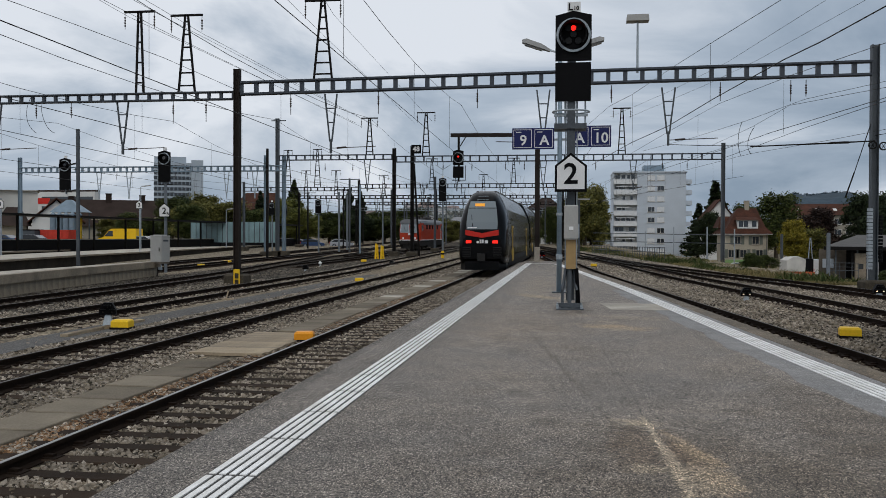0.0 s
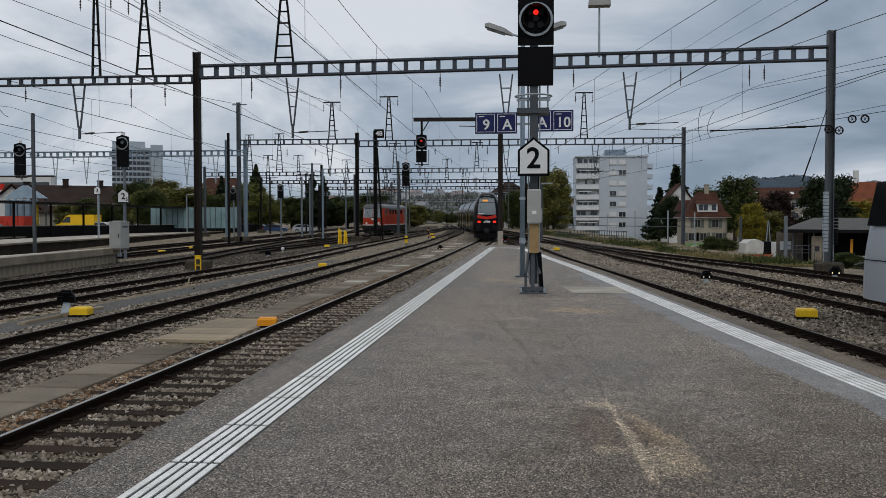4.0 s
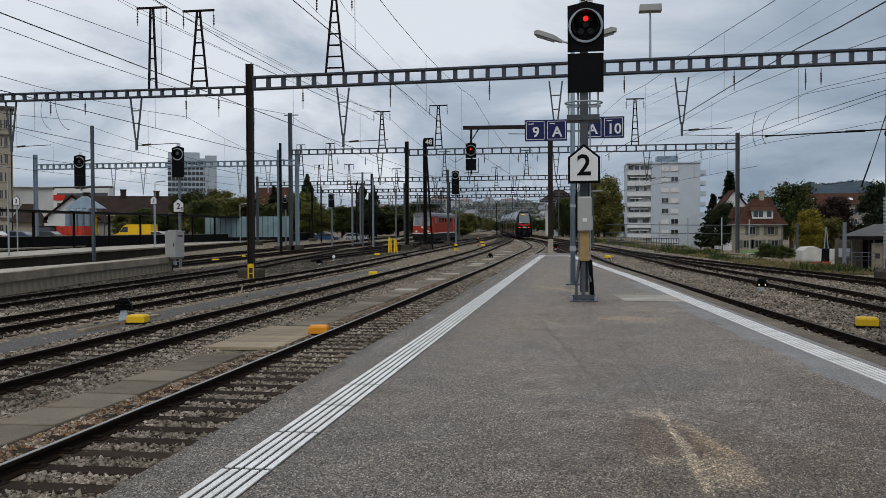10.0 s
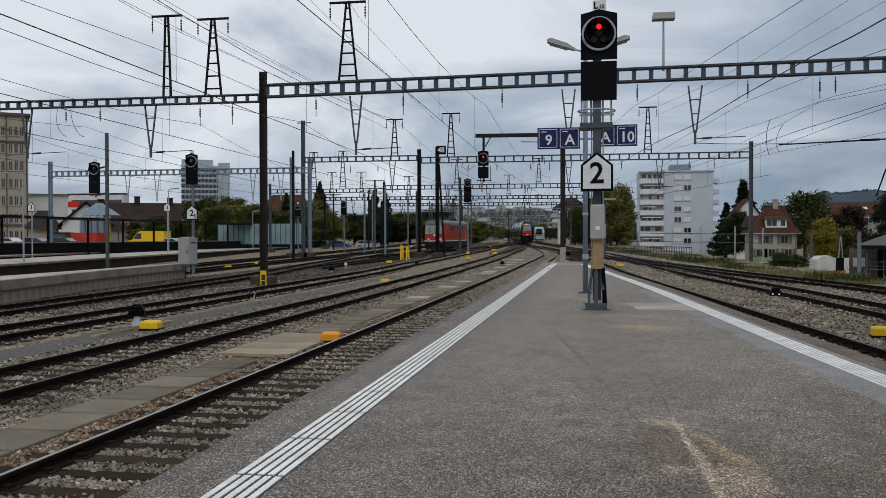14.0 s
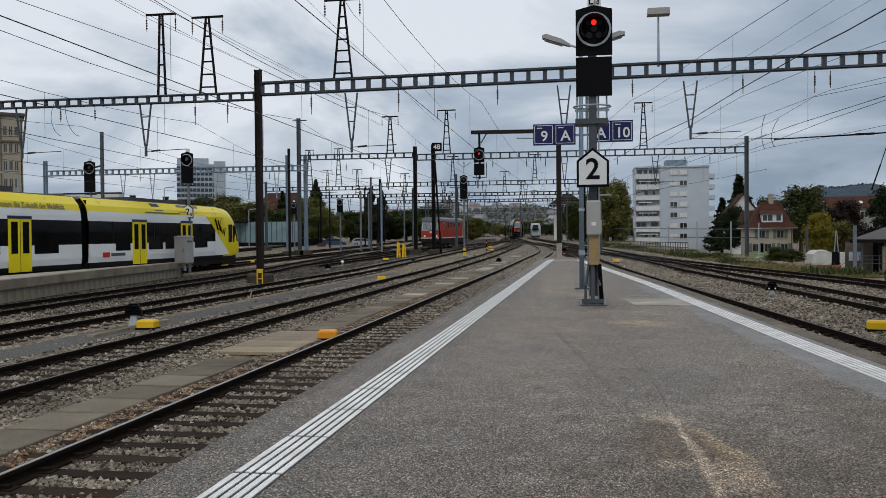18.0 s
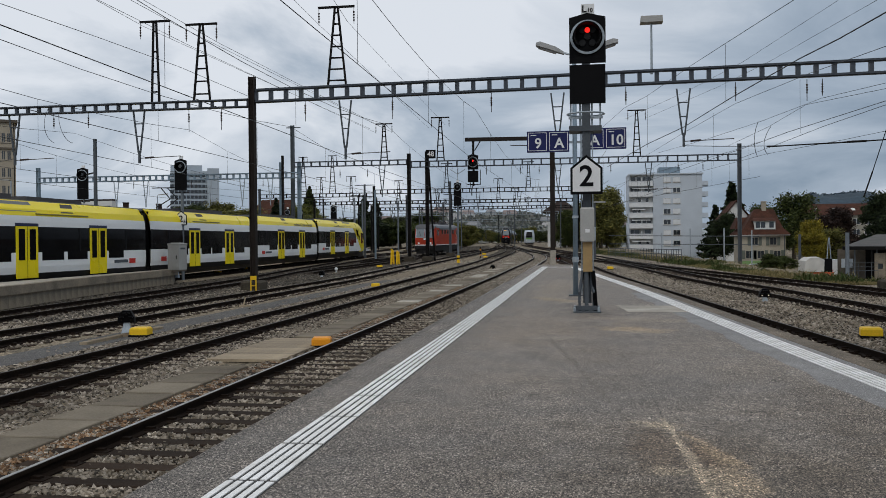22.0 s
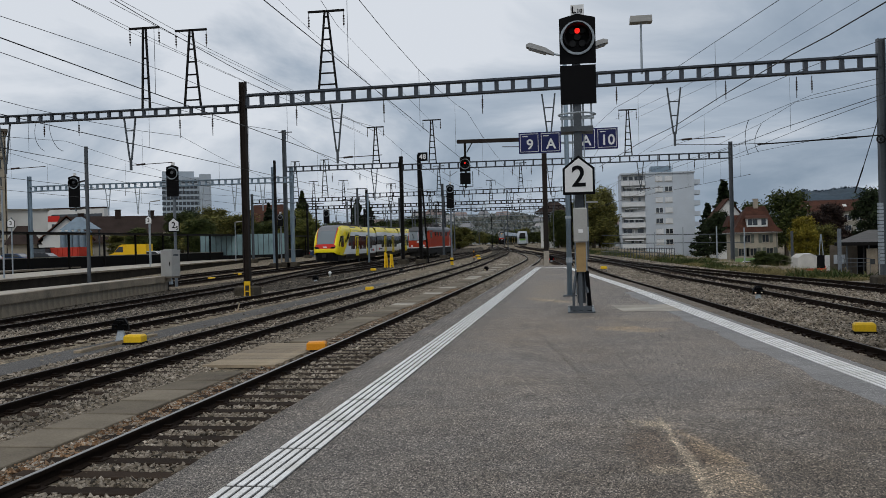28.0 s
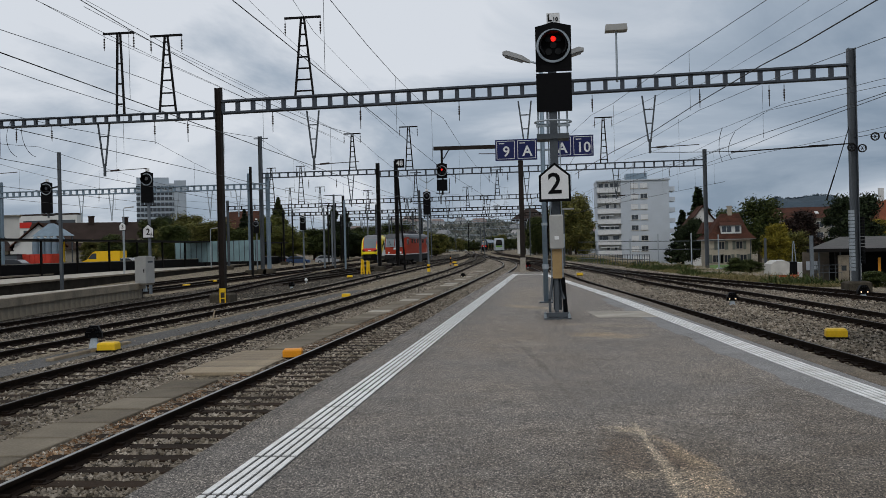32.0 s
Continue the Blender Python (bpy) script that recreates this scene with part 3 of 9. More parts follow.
def rise(y):
    """The yard climbs gently away from the platforms."""
    k = max(0.0, min(y, 255) - 45)
    return 0.006 * k * min(1.0, k / 20)


RAIL_Z = -0.5
GROUND_Z = -0.70
# the ways of the tracks as (y, x of the middle)
WAY = {
    "a": [(-60, -4.67), (20, -4.65), (44, -4.68), (64, -4.5), (79, -4.38), (95, -4.45), (112, -5.4), (136, -8.0), (171, -12.0), (205, -15.9), (262, -22.4), (310, -25.3), (348, -26.3), (440, -23.5), (640, -10)],
    "b": [(-60, -8.95), (30, -8.95), (50, -9.15), (77, -9.1), (100, -9.75), (125, -10.5), (142, -11.4), (175, -14.4), (240, -21.5), (420, -37)],
    "c": [(-60, -13.75), (40, -13.75), (70, -14.1), (90, -14.5), (112, -14.95), (142, -15.8), (187, -17.6), (240, -22), (420, -42)],
    "d": [(-60, -15.2), (0, -16.4), (24, -17.9), (45, -19.3), (60, -21.0), (80, -23.0), (122, -26.6), (240, -36), (420, -56)],
    "e": [(-200, -20.4), (0, -24.4), (130, -27.0), (240, -31.5), (420, -43)],
    "f": [(-60, -27.5), (0, -28.6), (60, -30.6), (130, -34.5), (240, -43), (420, -60)],
    "r1": [(-60, 11.75), (20, 4.55), (60, 0.95), (80, -0.7), (110, -3.6), (140, -7.2), (165, -11.2)],
    "r2": [(-60, 15.6), (12, 10.15), (18, 9.65), (25, 8.95), (38, 7.9), (50, 6.6), (62, 5.4), (90, 2.7), (140, -3.4), (200, -11.0), (260, -17.5)],
    "r3": [(-60, 21.0), (20, 14.6), (37, 12.3), (46, 10.7), (55, 8.75), (65, 6.5), (80, 3.9), (90, 2.8)],
    # the rank grass between the outer rail and the bank
    "verge": [(30, 16.5), (40, 14.4), (50, 11.9), (61, 10.0), (75, 8.1), (90, 6.5), (114, 3.3), (140, 0.4), (180, -3.0)],
    "j": [(60, -19.6), (85, -19.0), (120, -20.3), (160, -23.5), (260, -34)],
    "k": [(64, 6.2), (85, 2.3), (110, -2.4), (150, -9.8), (200, -17.4), (280, -26)],
}

# ---- ground ----
def ground_sheet():
    def crest(y):
        return curve_x([(-100, 24), (40, 15.8), (80, 13.6), (120, 11), (200, 6), (400, -2)], min(y, 400))
    ys = [-900, -300, -100] + list(range(-60, 420, 12)) + [450, 520, 640, 900, 1500, 2600, 4200]
    cols = [(-4200, 0.3), (-900, 0.3), (-300, 0.3), (-140, 0.3), (-75, 0.1), (-62, -0.6), (-50, GROUND_Z), (-30, GROUND_Z), (-15, GROUND_Z), (-3.5, GROUND_Z)]
    rows = []
    for y in ys:
        c = crest(y)
        row = [(x + (-0.06 * max(0, min(y, 400)) if -80 < x < -40 else 0), y, z + rise(y)) for x, z in cols]
        row += [(c - 5, y, GROUND_Z + rise(y)), (c - 1.5, y, GROUND_Z + rise(y)), (c, y, GROUND_Z + rise(y)), (c + 1.5, y, GROUND_Z - 0.4 + rise(y)), (c + 8, y, -3.55), (c + 40, y, -3.62), (c + 140, y, -3.65), (900, y, -5), (4200, y, -5)]
        rows.append(row)
    g = Geo()
    return solid("ground", g.rings(rows, close=False), GRAVEL, "grey-brown gravel railway ground falling to a lower street", "ground", kind="structure")


ground_sheet()


# ---- platforms ----
def edge_r(y):
    """The right-hand edge of the platform."""
    return curve_x([(-60, 10.0), (0, 4.9), (12, 3.86), (19, 3.33), (28.5, 2.62), (39, 1.65), (58, -0.15)], y)


def main_platform():
    th = thing("platform", "grey asphalt railway platform tapering to a narrow tip", "platform", kind="structure")
    ys = [-40, -20, -5, 0, 5, 10, 15, 20, 25, 30, 35, 40, 45, 50, 55, 58.6]
    g = Geo()
    g.rings([[(-2.97, y, 0.0), (edge_r(y) - 0.35, y, 0.0), (edge_r(y) - 0.35, y, -0.9), (-2.97, y, -0.9)] for y in ys])
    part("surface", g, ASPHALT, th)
    for name, m_, f in (("edge_strip", DIRT_EDGE, lambda y: (edge_r(y) - 0.36, edge_r(y) - 0.111)), ("kerb", KERB, lambda y: (edge_r(y) - 0.11, edge_r(y)))):
        g = Geo()
        lip = -0.006 if name == "kerb" else 0.003
        g.rings([[(f(y)[0], y, lip), (f(y)[1], y, lip), (f(y)[1], y, -0.9), (f(y)[0], y, -0.9)] for y in ys])
        part(name, g, m_, th, "worn stone kerb of the platform edge" if name == "kerb" else "")
    # smoother band of repair asphalt under the guide line
    band = [1.5 + 0.75 * i for i in range(36)]
    part("repair_strip", Geo().rings([[(edge_r(y) - 1.30 + 0.05 * math.sin(y * 1.7) + 0.04 * math.sin(y * 4.1), y, -0.004), (edge_r(y) - 1.22 + 0.05 * math.sin(y * 1.7) + 0.04 * math.sin(y * 4.1), y, 0.004), (edge_r(y) - 0.37, y, 0.004), (edge_r(y) - 0.37, y, -0.004)] for y in band]), REPAIR, th, "smooth blue-grey repair asphalt")
    g = Geo().poly([(-2.93, 58.6, 0.003), (edge_r(58.6), 58.6, 0.003), (-1.0, 60.4, 0.003), (-2.5, 60.4, 0.003)])
    part("tip_surface", g, ASPHALT, th)
    # ribbed guide line along both edges, one slab after another
    bars = Geo()
    for i in range(5):
        bars.box(-0.148 + i * 0.074, 0, 0.008, 0.047, 1.06, 0.008)
    me = bars.mesh("guide_slab", WHITE_LINE)
    part("guide_bed", Geo().span(-2.45, -2.09, -5, 54.2, -0.02, 0.0035), GUIDE_BED, th, "dark bed of the ribbed guide line")
    for i in range(54):
        part("guide_slab", me, WHITE_LINE, th, m=pose(-2.27, -4.0 + 1.107 * i + 0.32, 0))
    for i in range(44):
        y = -2.0 + 1.0 * i
        x = edge_r(y) - 0.69
        part("guide_slab", me, WHITE_LINE, th, m=pose(x, y, 0, 0, 0, math.degrees(math.atan2(edge_r(y - 0.5) - edge_r(y + 0.5), 1.0))) @ Matrix.Diagonal((1, 0.93, 1, 1)))
    g = Geo().rings([[(edge_r(y) - 0.88, y, 0.0), (edge_r(y) - 0.50, y, 0.0), (edge_r(y) - 0.50, y, 0.009), (edge_r(y) - 0.88, y, 0.009)] for y in (41.5, 46, 50, 54.2)])
    part("white_line", g, WHITE_LINE, th)
    part("white_line", Geo().span(-2.45, edge_r(54) - 0.4, 54.25, 54.6, 0, 0.009), WHITE_LINE, th)
    crack = [(0.54, 13.4), (0.57, 12.6), (0.60, 11.8), (0.64, 11.0), (0.65, 10.5), (0.69, 9.9), (0.71, 9.2), (0.72, 8.6), (0.71, 8.3)]
    part("crack", Geo().rings([[(x - 0.003, y, 0.002), (x + 0.003, y, 0.002)] for x, y in crack], close=False), GUIDE_BED, th, "dark crack in the asphalt")
    part("cover_slab", Geo().poly([(1.05, 20.3, 0.006), (2.55, 20.3, 0.006), (2.3, 22.3, 0.006), (0.85, 22.3, 0.006)]), CONCRETE, th, "pale concrete cable duct cover")
    return th


main_platform()


def side_platform(name, label, front, back, z, y0, y1, steps, beam=0.1):
    """A low platform with a wall of upright concrete slabs on its front."""
    th = thing(name, label, "platform", kind="structure")
    ys = [y0 + (y1 - y0) * i / steps for i in range(steps + 1)]
    top = Geo().rings([[(front(y), y, z), (back(y), y, z), (back(y), y, z - 0.12), (front(y), y, z - 0.12)] for y in ys])
    part("paving", top, CONCRETE, th)
    core = Geo().rings([[(front(y) - 0.12, y, z - 0.125), (back(y) + 0.1, y, z - 0.125), (back(y) + 0.1, y, GROUND_Z - 0.1), (front(y) - 0.12, y, GROUND_Z - 0.1)] for y in ys])
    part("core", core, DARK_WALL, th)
    edge = Geo().rings([[(front(y) - 0.3, y, z + 0.006), (front(y) + 0.05, y, z + 0.006), (front(y) + 0.05, y, z - beam), (front(y) - 0.3, y, z - beam)] for y in ys])
    part("edge_beam", edge, CONCRETE_MID, th)
    return th


plat_a = side_platform("low_platform", "low concrete platform with pale paved edge between tracks", lambda y: curve_x([(-40, -17.6), (0, -18.3), (27.5, -20.3), (35, -21.6), (48, -23.3)], y), lambda y: curve_x([(-40, -20.6), (0, -22.2), (30, -22.9), (48, -23.9)], y), 0.17, -40, 48, 40, 0.33)
slab_me = Geo().box(0, 0, 0, 0.07, 0.55, 0.5).mesh("wall_slab", CONCRETE_MID)
for i in range(70):
    y = 8 + i * 0.57
    x = curve_x([(-40, -17.6), (0, -18.3), (27.5, -20.3), (35, -21.6), (48, -23.3)], y)
    part("wall_slab", slab_me, CONCRETE_MID, plat_a, m=pose(x - 0.07, y, -0.40, 0, 0, math.degrees(0.14)))
side_platform("island_platform", "long pale concrete island platform beyond the tracks", lambda y: curve_x([(-60, -24.0), (43, -32.1), (58, -35.2), (75, -38.0), (96, -41.6), (160, -52.7)], y), lambda y: curve_x([(-60, -30.0), (43, -38.3), (75, -44.6), (160, -58)], y), 0.2, -60, 160, 60)
side_platform("far_platform", "far pale concrete platform below the canopy", lambda y: curve_x([(-60, -34.0), (64, -47.5), (110, -56), (170, -69)], y), lambda y: curve_x([(-60, -39.0), (64, -53.5), (110, -62), (170, -75)], y), 0.2, -60, 170, 60)


# ---- tracks ----
def heading(way, y):
    return math.degrees(-math.atan2(curve_x(way, y + 0.5) - curve_x(way, y - 0.5), 1.0))


def track(key, label, y0, y1, parts_to, z=RAIL_Z, bright=False):
    bed_z = 0.225 if bright else 0.168
    w = 0.024 if bright else 0.018
    way = WAY[key]
    th = thing("railway_track", label, "track", kind="structure", group="railway tracks")
    ys = list(np.arange(y0, min(y1, 140), 4.0)) + list(np.arange(min(y1, 140), y1 + 1, 8.0))
    for side in (-0.75, 0.75):
        prof = [(-0.07, -0.155), (0.07, -0.155), (0.07, -0.14), (0.012, -0.12), (0.012, -0.045), (0.04, -0.038), (0.04, -0.004), (-0.04, -0.004), (-0.04, -0.038), (-0.012, -0.045), (-0.012, -0.12), (-0.07, -0.14)]
        part("rail", Geo().rings([[(curve_x(way, y) + side + px, y, z + rise(y) + pz) for px, pz in prof] for y in ys]), RUST, th)
        part("running_surface", Geo().rings([[(curve_x(way, y) + side - w, y, z + rise(y)), (curve_x(way, y) + side + w, y, z + rise(y)), (curve_x(way, y) + side + w, y, z + rise(y) - 0.006), (curve_x(way, y) + side - w, y, z + rise(y) - 0.006)] for y in ys]), RAILTOP if bright else RAILTOP_DULL, th, "worn bright rail top" if bright else "")
    bed = Geo().rings([[(curve_x(way, y) - 2.05, y, GROUND_Z + 0.003 + rise(y)), (curve_x(way, y) - 1.5, y, z - bed_z + rise(y)), (curve_x(way, y) + 1.5, y, z - bed_z + rise(y)), (curve_x(way, y) + 2.05, y, GROUND_Z + 0.003 + rise(y))] for y in ys], close=False)
    part("ballast_bed", bed, BALLAST, th)
    me = SLEEPER_MESH
    y, far = y0, Geo()
    SLEEPERS[key] = []
    while y < min(y1, 230):
        j = random.uniform(-0.03, 0.03)
        SLEEPERS[key].append(y)
        if y < parts_to:
            part("sleeper", me, SLEEPER, th, m=pose(curve_x(way, y) + j, y, z - (0.182 + 0.022 * min(1, max(0, (y - 25) / 20)) if bright else 0.20) + rise(y), 0, 0, heading(way, y) + random.uniform(-0.6, 0.6)))
        else:
            far.box(curve_x(way, y), y, z - 0.20 + rise(y), 2.6, 0.25, 0.11)
        y += 0.58 + random.uniform(-0.015, 0.015)
    plates = Geo()
    for py in SLEEPERS[key]:
        if 4 < py < min(parts_to, 55):
            for side in (-0.75, 0.75):
                plates.box(curve_x(way, py) + side, py, z - 0.135 + rise(py), 0.36, 0.17, 0.035)
                plates.box(curve_x(way, py) + side, py, z - 0.115 + rise(py), 0.24, 0.07, 0.05)
    if plates.v:
        tagged(part("rail_fastenings", plates, RUST, th, "dark rail base plates and clips"), kind="stuff")
    if far.v:
        tagged(part("far_sleepers", far, SLEEPER, th), kind="stuff")
    return th


SLEEPERS = {}
SLEEPER_MESH = Geo().rings([[(-1.3, -0.125, -0.06), (1.3, -0.125, -0.06), (1.3, 0.125, -0.06), (-1.3, 0.125, -0.06)], [(-1.3, -0.125, 0.045), (1.3, -0.125, 0.045), (1.3, 0.125, 0.045), (-1.3, 0.125, 0.045)], [(-1.28, -0.11, 0.055), (1.28, -0.11, 0.055), (1.28, 0.11, 0.055), (-1.28, 0.11, 0.055)]]).mesh("sleeper", SLEEPER)
track("a", "railway track beside the platform on dark timber sleepers", -20, 640, 100, -0.54, True)
track("b", "railway track with rusty rails on timber sleepers", -10, 400, 90)
track("c", "railway track with dark rails in old ballast", -10, 400, 80)
track("d", "curving railway track beside the low platform wall", 0, 400, 70)
track("e", "railway track that the yellow train runs on", -130, 400, -200, z=-0.4)
track("f", "railway track beside the island platform", -20, 400, -200)
for far_key in ("j", "k"):
    track(far_key, "turnout track crossing the far station throat", WAY[far_key][0][0], WAY[far_key][-1][0] - 8, -200, RAIL_Z + 0.004 * ord(far_key[0]) % 0.02)
track("r1", "railway track along the tapering side of the platform", -10, 160, 70)
track("r2", "second railway track curving behind the platform tip", -20, 250, 70)
track("r3", "outer railway track that joins the curve beside the grass bank", -20, 88, 60)


# ---- overhead line gantries ----
def ladder(th, name, x0, x1, y, zb, zt, step, material, single, lift=0.0):
    """A ladder girder of two chords with upright battens."""
    ch = 0.13 if zt - zb > 0.6 else 0.09
    for z in (zb + ch / 2, zt - ch / 2):
        part("chord", Geo().beam((x0, y, z), (x1, y, z + lift), 0.2, ch), material, th)
        part("flange", Geo().beam((x0, y - 0.14, z), (x1, y - 0.14, z + lift), 0.05, ch * 0.55), material, th)
    n = max(1, round((x1 - x0) / step))
    me = Geo().box(0, 0, 0, 0.19 if zt - zb > 0.6 else 0.12, 0.18, zt - zb - 2 * ch).mesh("batten", material)
    if single:
        for i in range(n + 1):
            part("batten", me, material, th, m=pose(x0 + (x1 - x0) * i / n, y, (zb + zt) / 2 + lift * i / n))
    else:
        g = Geo()
        for i in range(n + 1):
            g.box(x0 + (x1 - x0) * i / n, y, (zb + zt) / 2, 0.14, 0.18, zt - zb - 2 * ch)
        tagged(part("lattice", g, material, th), kind="stuff")


def mast(th, x, y, z0, z1, material, w=0.28, foot=True):
    a, f, q = w / 2, 0.04, 0.025
    prof = [(-a, -a), (-a + f, -a), (-a + f, -q), (a - f, -q), (a - f, -a), (a, -a), (a, a), (a - f, a), (a - f, q), (-a + f, q), (-a + f, a), (-a, a)]
    g = Geo().rings([[(x + px, y + py, z) for px, py in prof] for z in (z0, z1)])
    part("mast", g, material, th)
    if foot:
        part("footing", Geo().rings([[(x + a * s, y + b * s, z) for a, b in ((-1, -1), (1, -1), (1, 1), (-1, 1))] for s, z in ((0.5, GROUND_Z - 0.2), (0.5, -0.28 + rise(y)), (0.42, -0.2 + rise(y)))]), FOOTING, th, "mossy concrete footing")


def pylon(th, x, y, z0, z1, material, half=0.3, arm=0.95, rungs=6):
    """A narrow lattice frame that stands on the girder, with a cross-arm and hanging insulators."""
    g = Geo()
    for s in (-1, 1):
        g.beam((x + s * half, y, z0), (x + s * 0.07, y, z1), 0.09, 0.09)
    for i in range(rungs):
        k = (i + 0.5) / rungs
        h = half + (0.07 - half) * k
        g.beam((x - h, y, z0 + (z1 - z0) * k), (x + h, y, z0 + (z1 - z0) * k), 0.07, 0.07)
    g.beam((x - arm, y, z1), (x + arm, y, z1), 0.09, 0.10)
    part("pylon", g, material, th)
    for s in (-1, 1):
        g = Geo()
        for i in range(4):
            g.tube((x + s * (arm - 0.03), y, z1 - 0.25 - i * 0.13), (x + s * (arm - 0.03), y, z1 - 0.33 - i * 0.13), 0.05, 0.03, 6)
        g.tube((x + s * (arm - 0.03), y, z1), (x + s * (arm - 0.03), y, z1 - 0.85), 0.014, n=4)
        part("insulator", g, PORCELAIN, th)


def drop_post(th, x, y, zt, zb, material, wide=0.36, arm=0, arm_len=1.5):
    """A tapering lattice post hanging from the girder, with the steady arm at its foot."""
    g = Geo()
    zm = zb + (zt - zb) * 0.2
    for s in (-1, 1):
        g.beam((x + s * wide, y, zt), (x + s * 0.05, y, zm), 0.07, 0.07)
    for k in (0.3, 0.6):
        h = wide + (0.05 - wide) * k
        g.beam((x - h, y, zt + (zm - zt) * k), (x + h, y, zt + (zm - zt) * k), 0.05, 0.05)
    g.beam((x, y, zm + 0.1), (x, y, zb), 0.1, 0.1)
    part("drop_post", g, material, th)
    if arm:
        g = Geo().tube((x, y, zb + 0.25), (x + arm * arm_len, y, zb + 0.32), 0.02, n=5)
        g.tube((x + arm * 0.3, y, zb + 0.26), (x + arm * 0.75, y, zb + 0.29), 0.05, n=6)
        part("steady_arm", g, PORCELAIN, th)


def hanger(th, x, y, z, ln=0.75):
    g = Geo().tube((x, y, z), (x, y, z - ln), 0.018, n=4)
    for i in range(4):
        g.tube((x, y, z - 0.22 - i * 0.11), (x, y, z - 0.29 - i * 0.11), 0.05, 0.035, 6)
    part("insulator", g, PORCELAIN, th)


def gantries():
    g1 = thing("catenary_gantry", "tall dark steel ladder-girder gantry spanning the tracks", "gantry", group="overhead line gantries")
    mast(g1, -15.9, 41, GROUND_Z, 9.8, STEEL_BROWN, 0.3)
    mast(g1, 13.5, 41, -0.75, 10.2, STEEL_GREY, 0.32)
    ladder(g1, "main", -15.7, 13.4, 41, 8.5, 9.2, 0.77, GANTRY_STEEL, True, 0.33)
    ladder(g1, "side", -46, -16.1, 41, 8.3, 8.74, 0.62, GANTRY_STEEL, True)
    mast(g1, -46, 41, GROUND_Z, 9.6, STEEL_BROWN, 0.3)
    pylon(g1, -20.95, 41, 8.74, 12.75, STEEL_DARK, 0.2, 0.8, 4)
    pylon(g1, -18.5, 41, 8.74, 12.5, STEEL_DARK, 0.42, 0.82, 6)
    pylon(g1, -11.6, 41, 9.2, 13.0, STEEL_DARK, 0.45, 0.9, 7)
    for x, zb, arm, zt in ((-28.7, 5.75, 1, 8.3), (-21.85, 5.7, 1, 8.3), (-11.2, 5.65, 1, 8.5), (-1.05, 5.8, -1, 8.5), (4.62, 5.85, 1, 8.5)):
        drop_post(g1, x, 41, zt, zb, STEEL_GREY, 0.3, arm, 2.2)
    for x, ln in ((-26.5, 0.75), (-24.6, 0.75), (-19.2, 1.1), (-17.5, 1.05), (-13.2, 1.0), (-8.87, 1.05), (-4.13, 0.9), (2.06, 0.8), (6.9, 0.85), (9.95, 0.95), (10.6, 0.75)):
        hanger(g1, x, 41, (8.52 + 0.22 * (x + 15.7) / 29.1) if x > -16 else 8.3, ln)
    # guy bar and pulley tensioner with its stack of weights on the outer mast
    for i in range(17):
        part("tension_weight", Geo().box(13.28, 40.78, 0.35 + i * 0.16, 0.2, 0.2, 0.125), GALV, g1, "pale concrete tension weight")
    for i in range(14):
        part("round_weight", Geo().tube((13.78, 40.95, 0.6 + i * 0.15), (13.78, 40.95, 0.72 + i * 0.15), 0.11, n=8), BLACK, g1, "dark round tension weight")
    for x, z in ((13.35, 5.75), (13.8, 5.7), (14.35, 6.2), (14.9, 6.2)):
        g = Geo().disc((x, z), 0.14, 0.19, 40.7, 40.76, 14)
        for k in range(3):
            a = k * math.pi / 3
            g.beam((x - 0.15 * math.cos(a), 40.73, z - 0.15 * math.sin(a)), (x + 0.15 * math.cos(a), 40.73, z + 0.15 * math.sin(a)), 0.02, 0.02)
        part("pulley", g, STEEL_DARK, g1)
    part("floodlight_pole", Geo().tube((3.22, 41, 9.2), (3.22, 41, 11.55), 0.06, 0.045, 8), GALV, g1)
    part("floodlight", Geo().rings([[(2.72, yy, 11.52), (3.72, yy, 11.52), (3.70, yy, 11.8), (2.74, yy, 11.8)] for yy in (40.7, 41.3)]), GREY_BOX, g1, "pale flat flood-light")
    part("guy_rod", Geo().tube((13.37, 41, 6.78), (12.83, 41.5, 4.6), 0.02, n=5).tube((12.83, 41.5, 4.6), (12.55, 41.8, 3.5), 0.035, n=6), STEEL_DARK, g1)
    part("bracket_arm", Geo().tube((13.5, 40.9, 5.95), (8.2, 40.9, 5.75), 0.03, n=5).tube((11.6, 40.9, 5.88), (12.4, 40.9, 5.9), 0.055, n=6), STEEL_DARK, g1)
    part("marker_board", Geo().span(-15.86, -15.56, 40.4, 40.44, -0.14, 0.06).beam((-15.84, 40.42, -0.72), (-15.84, 40.42, 0.06), 0.05, 0.04).beam((-15.58, 40.42, -0.72), (-15.58, 40.42, 0.06), 0.05, 0.04).beam((-15.84, 40.42, -0.42), (-15.58, 40.42, -0.42), 0.04, 0.04), YELLOW, g1, "small yellow marker board")

    g2 = thing("catenary_gantry", "dark ladder-girder gantry over the station throat", "gantry", group="overhead line gantries", m=Matrix.Translation((0, 0, 1.65)) @ Matrix.Scale(1.187, 4) @ Matrix.Translation((0, 0, -1.65)))
    for x, zt, mt in ((-14.8, 9.35, STEEL_DARK), (-13.2, 9.5, STEEL_DARK), (12.9, 9.5, STEEL_GREY), (-25.35, 12.1, STEEL_GREY), (-24.75, 8.8, BLUE_STEEL)):
        mast(g2, x, 75, GROUND_Z - (0.5 if x > 10 else 0), zt, mt, 0.3, False)
        if x < 0:
            part("footing", Geo().rings([[(x + a * s, 75 + c * s, z) for a, c in ((-1, -1), (1, -1), (1, 1), (-1, 1))] for s, z in ((0.44, -0.7), (0.44, 0.30), (0.37, 0.36))]), FOOTING, g2, "mossy concrete footing")
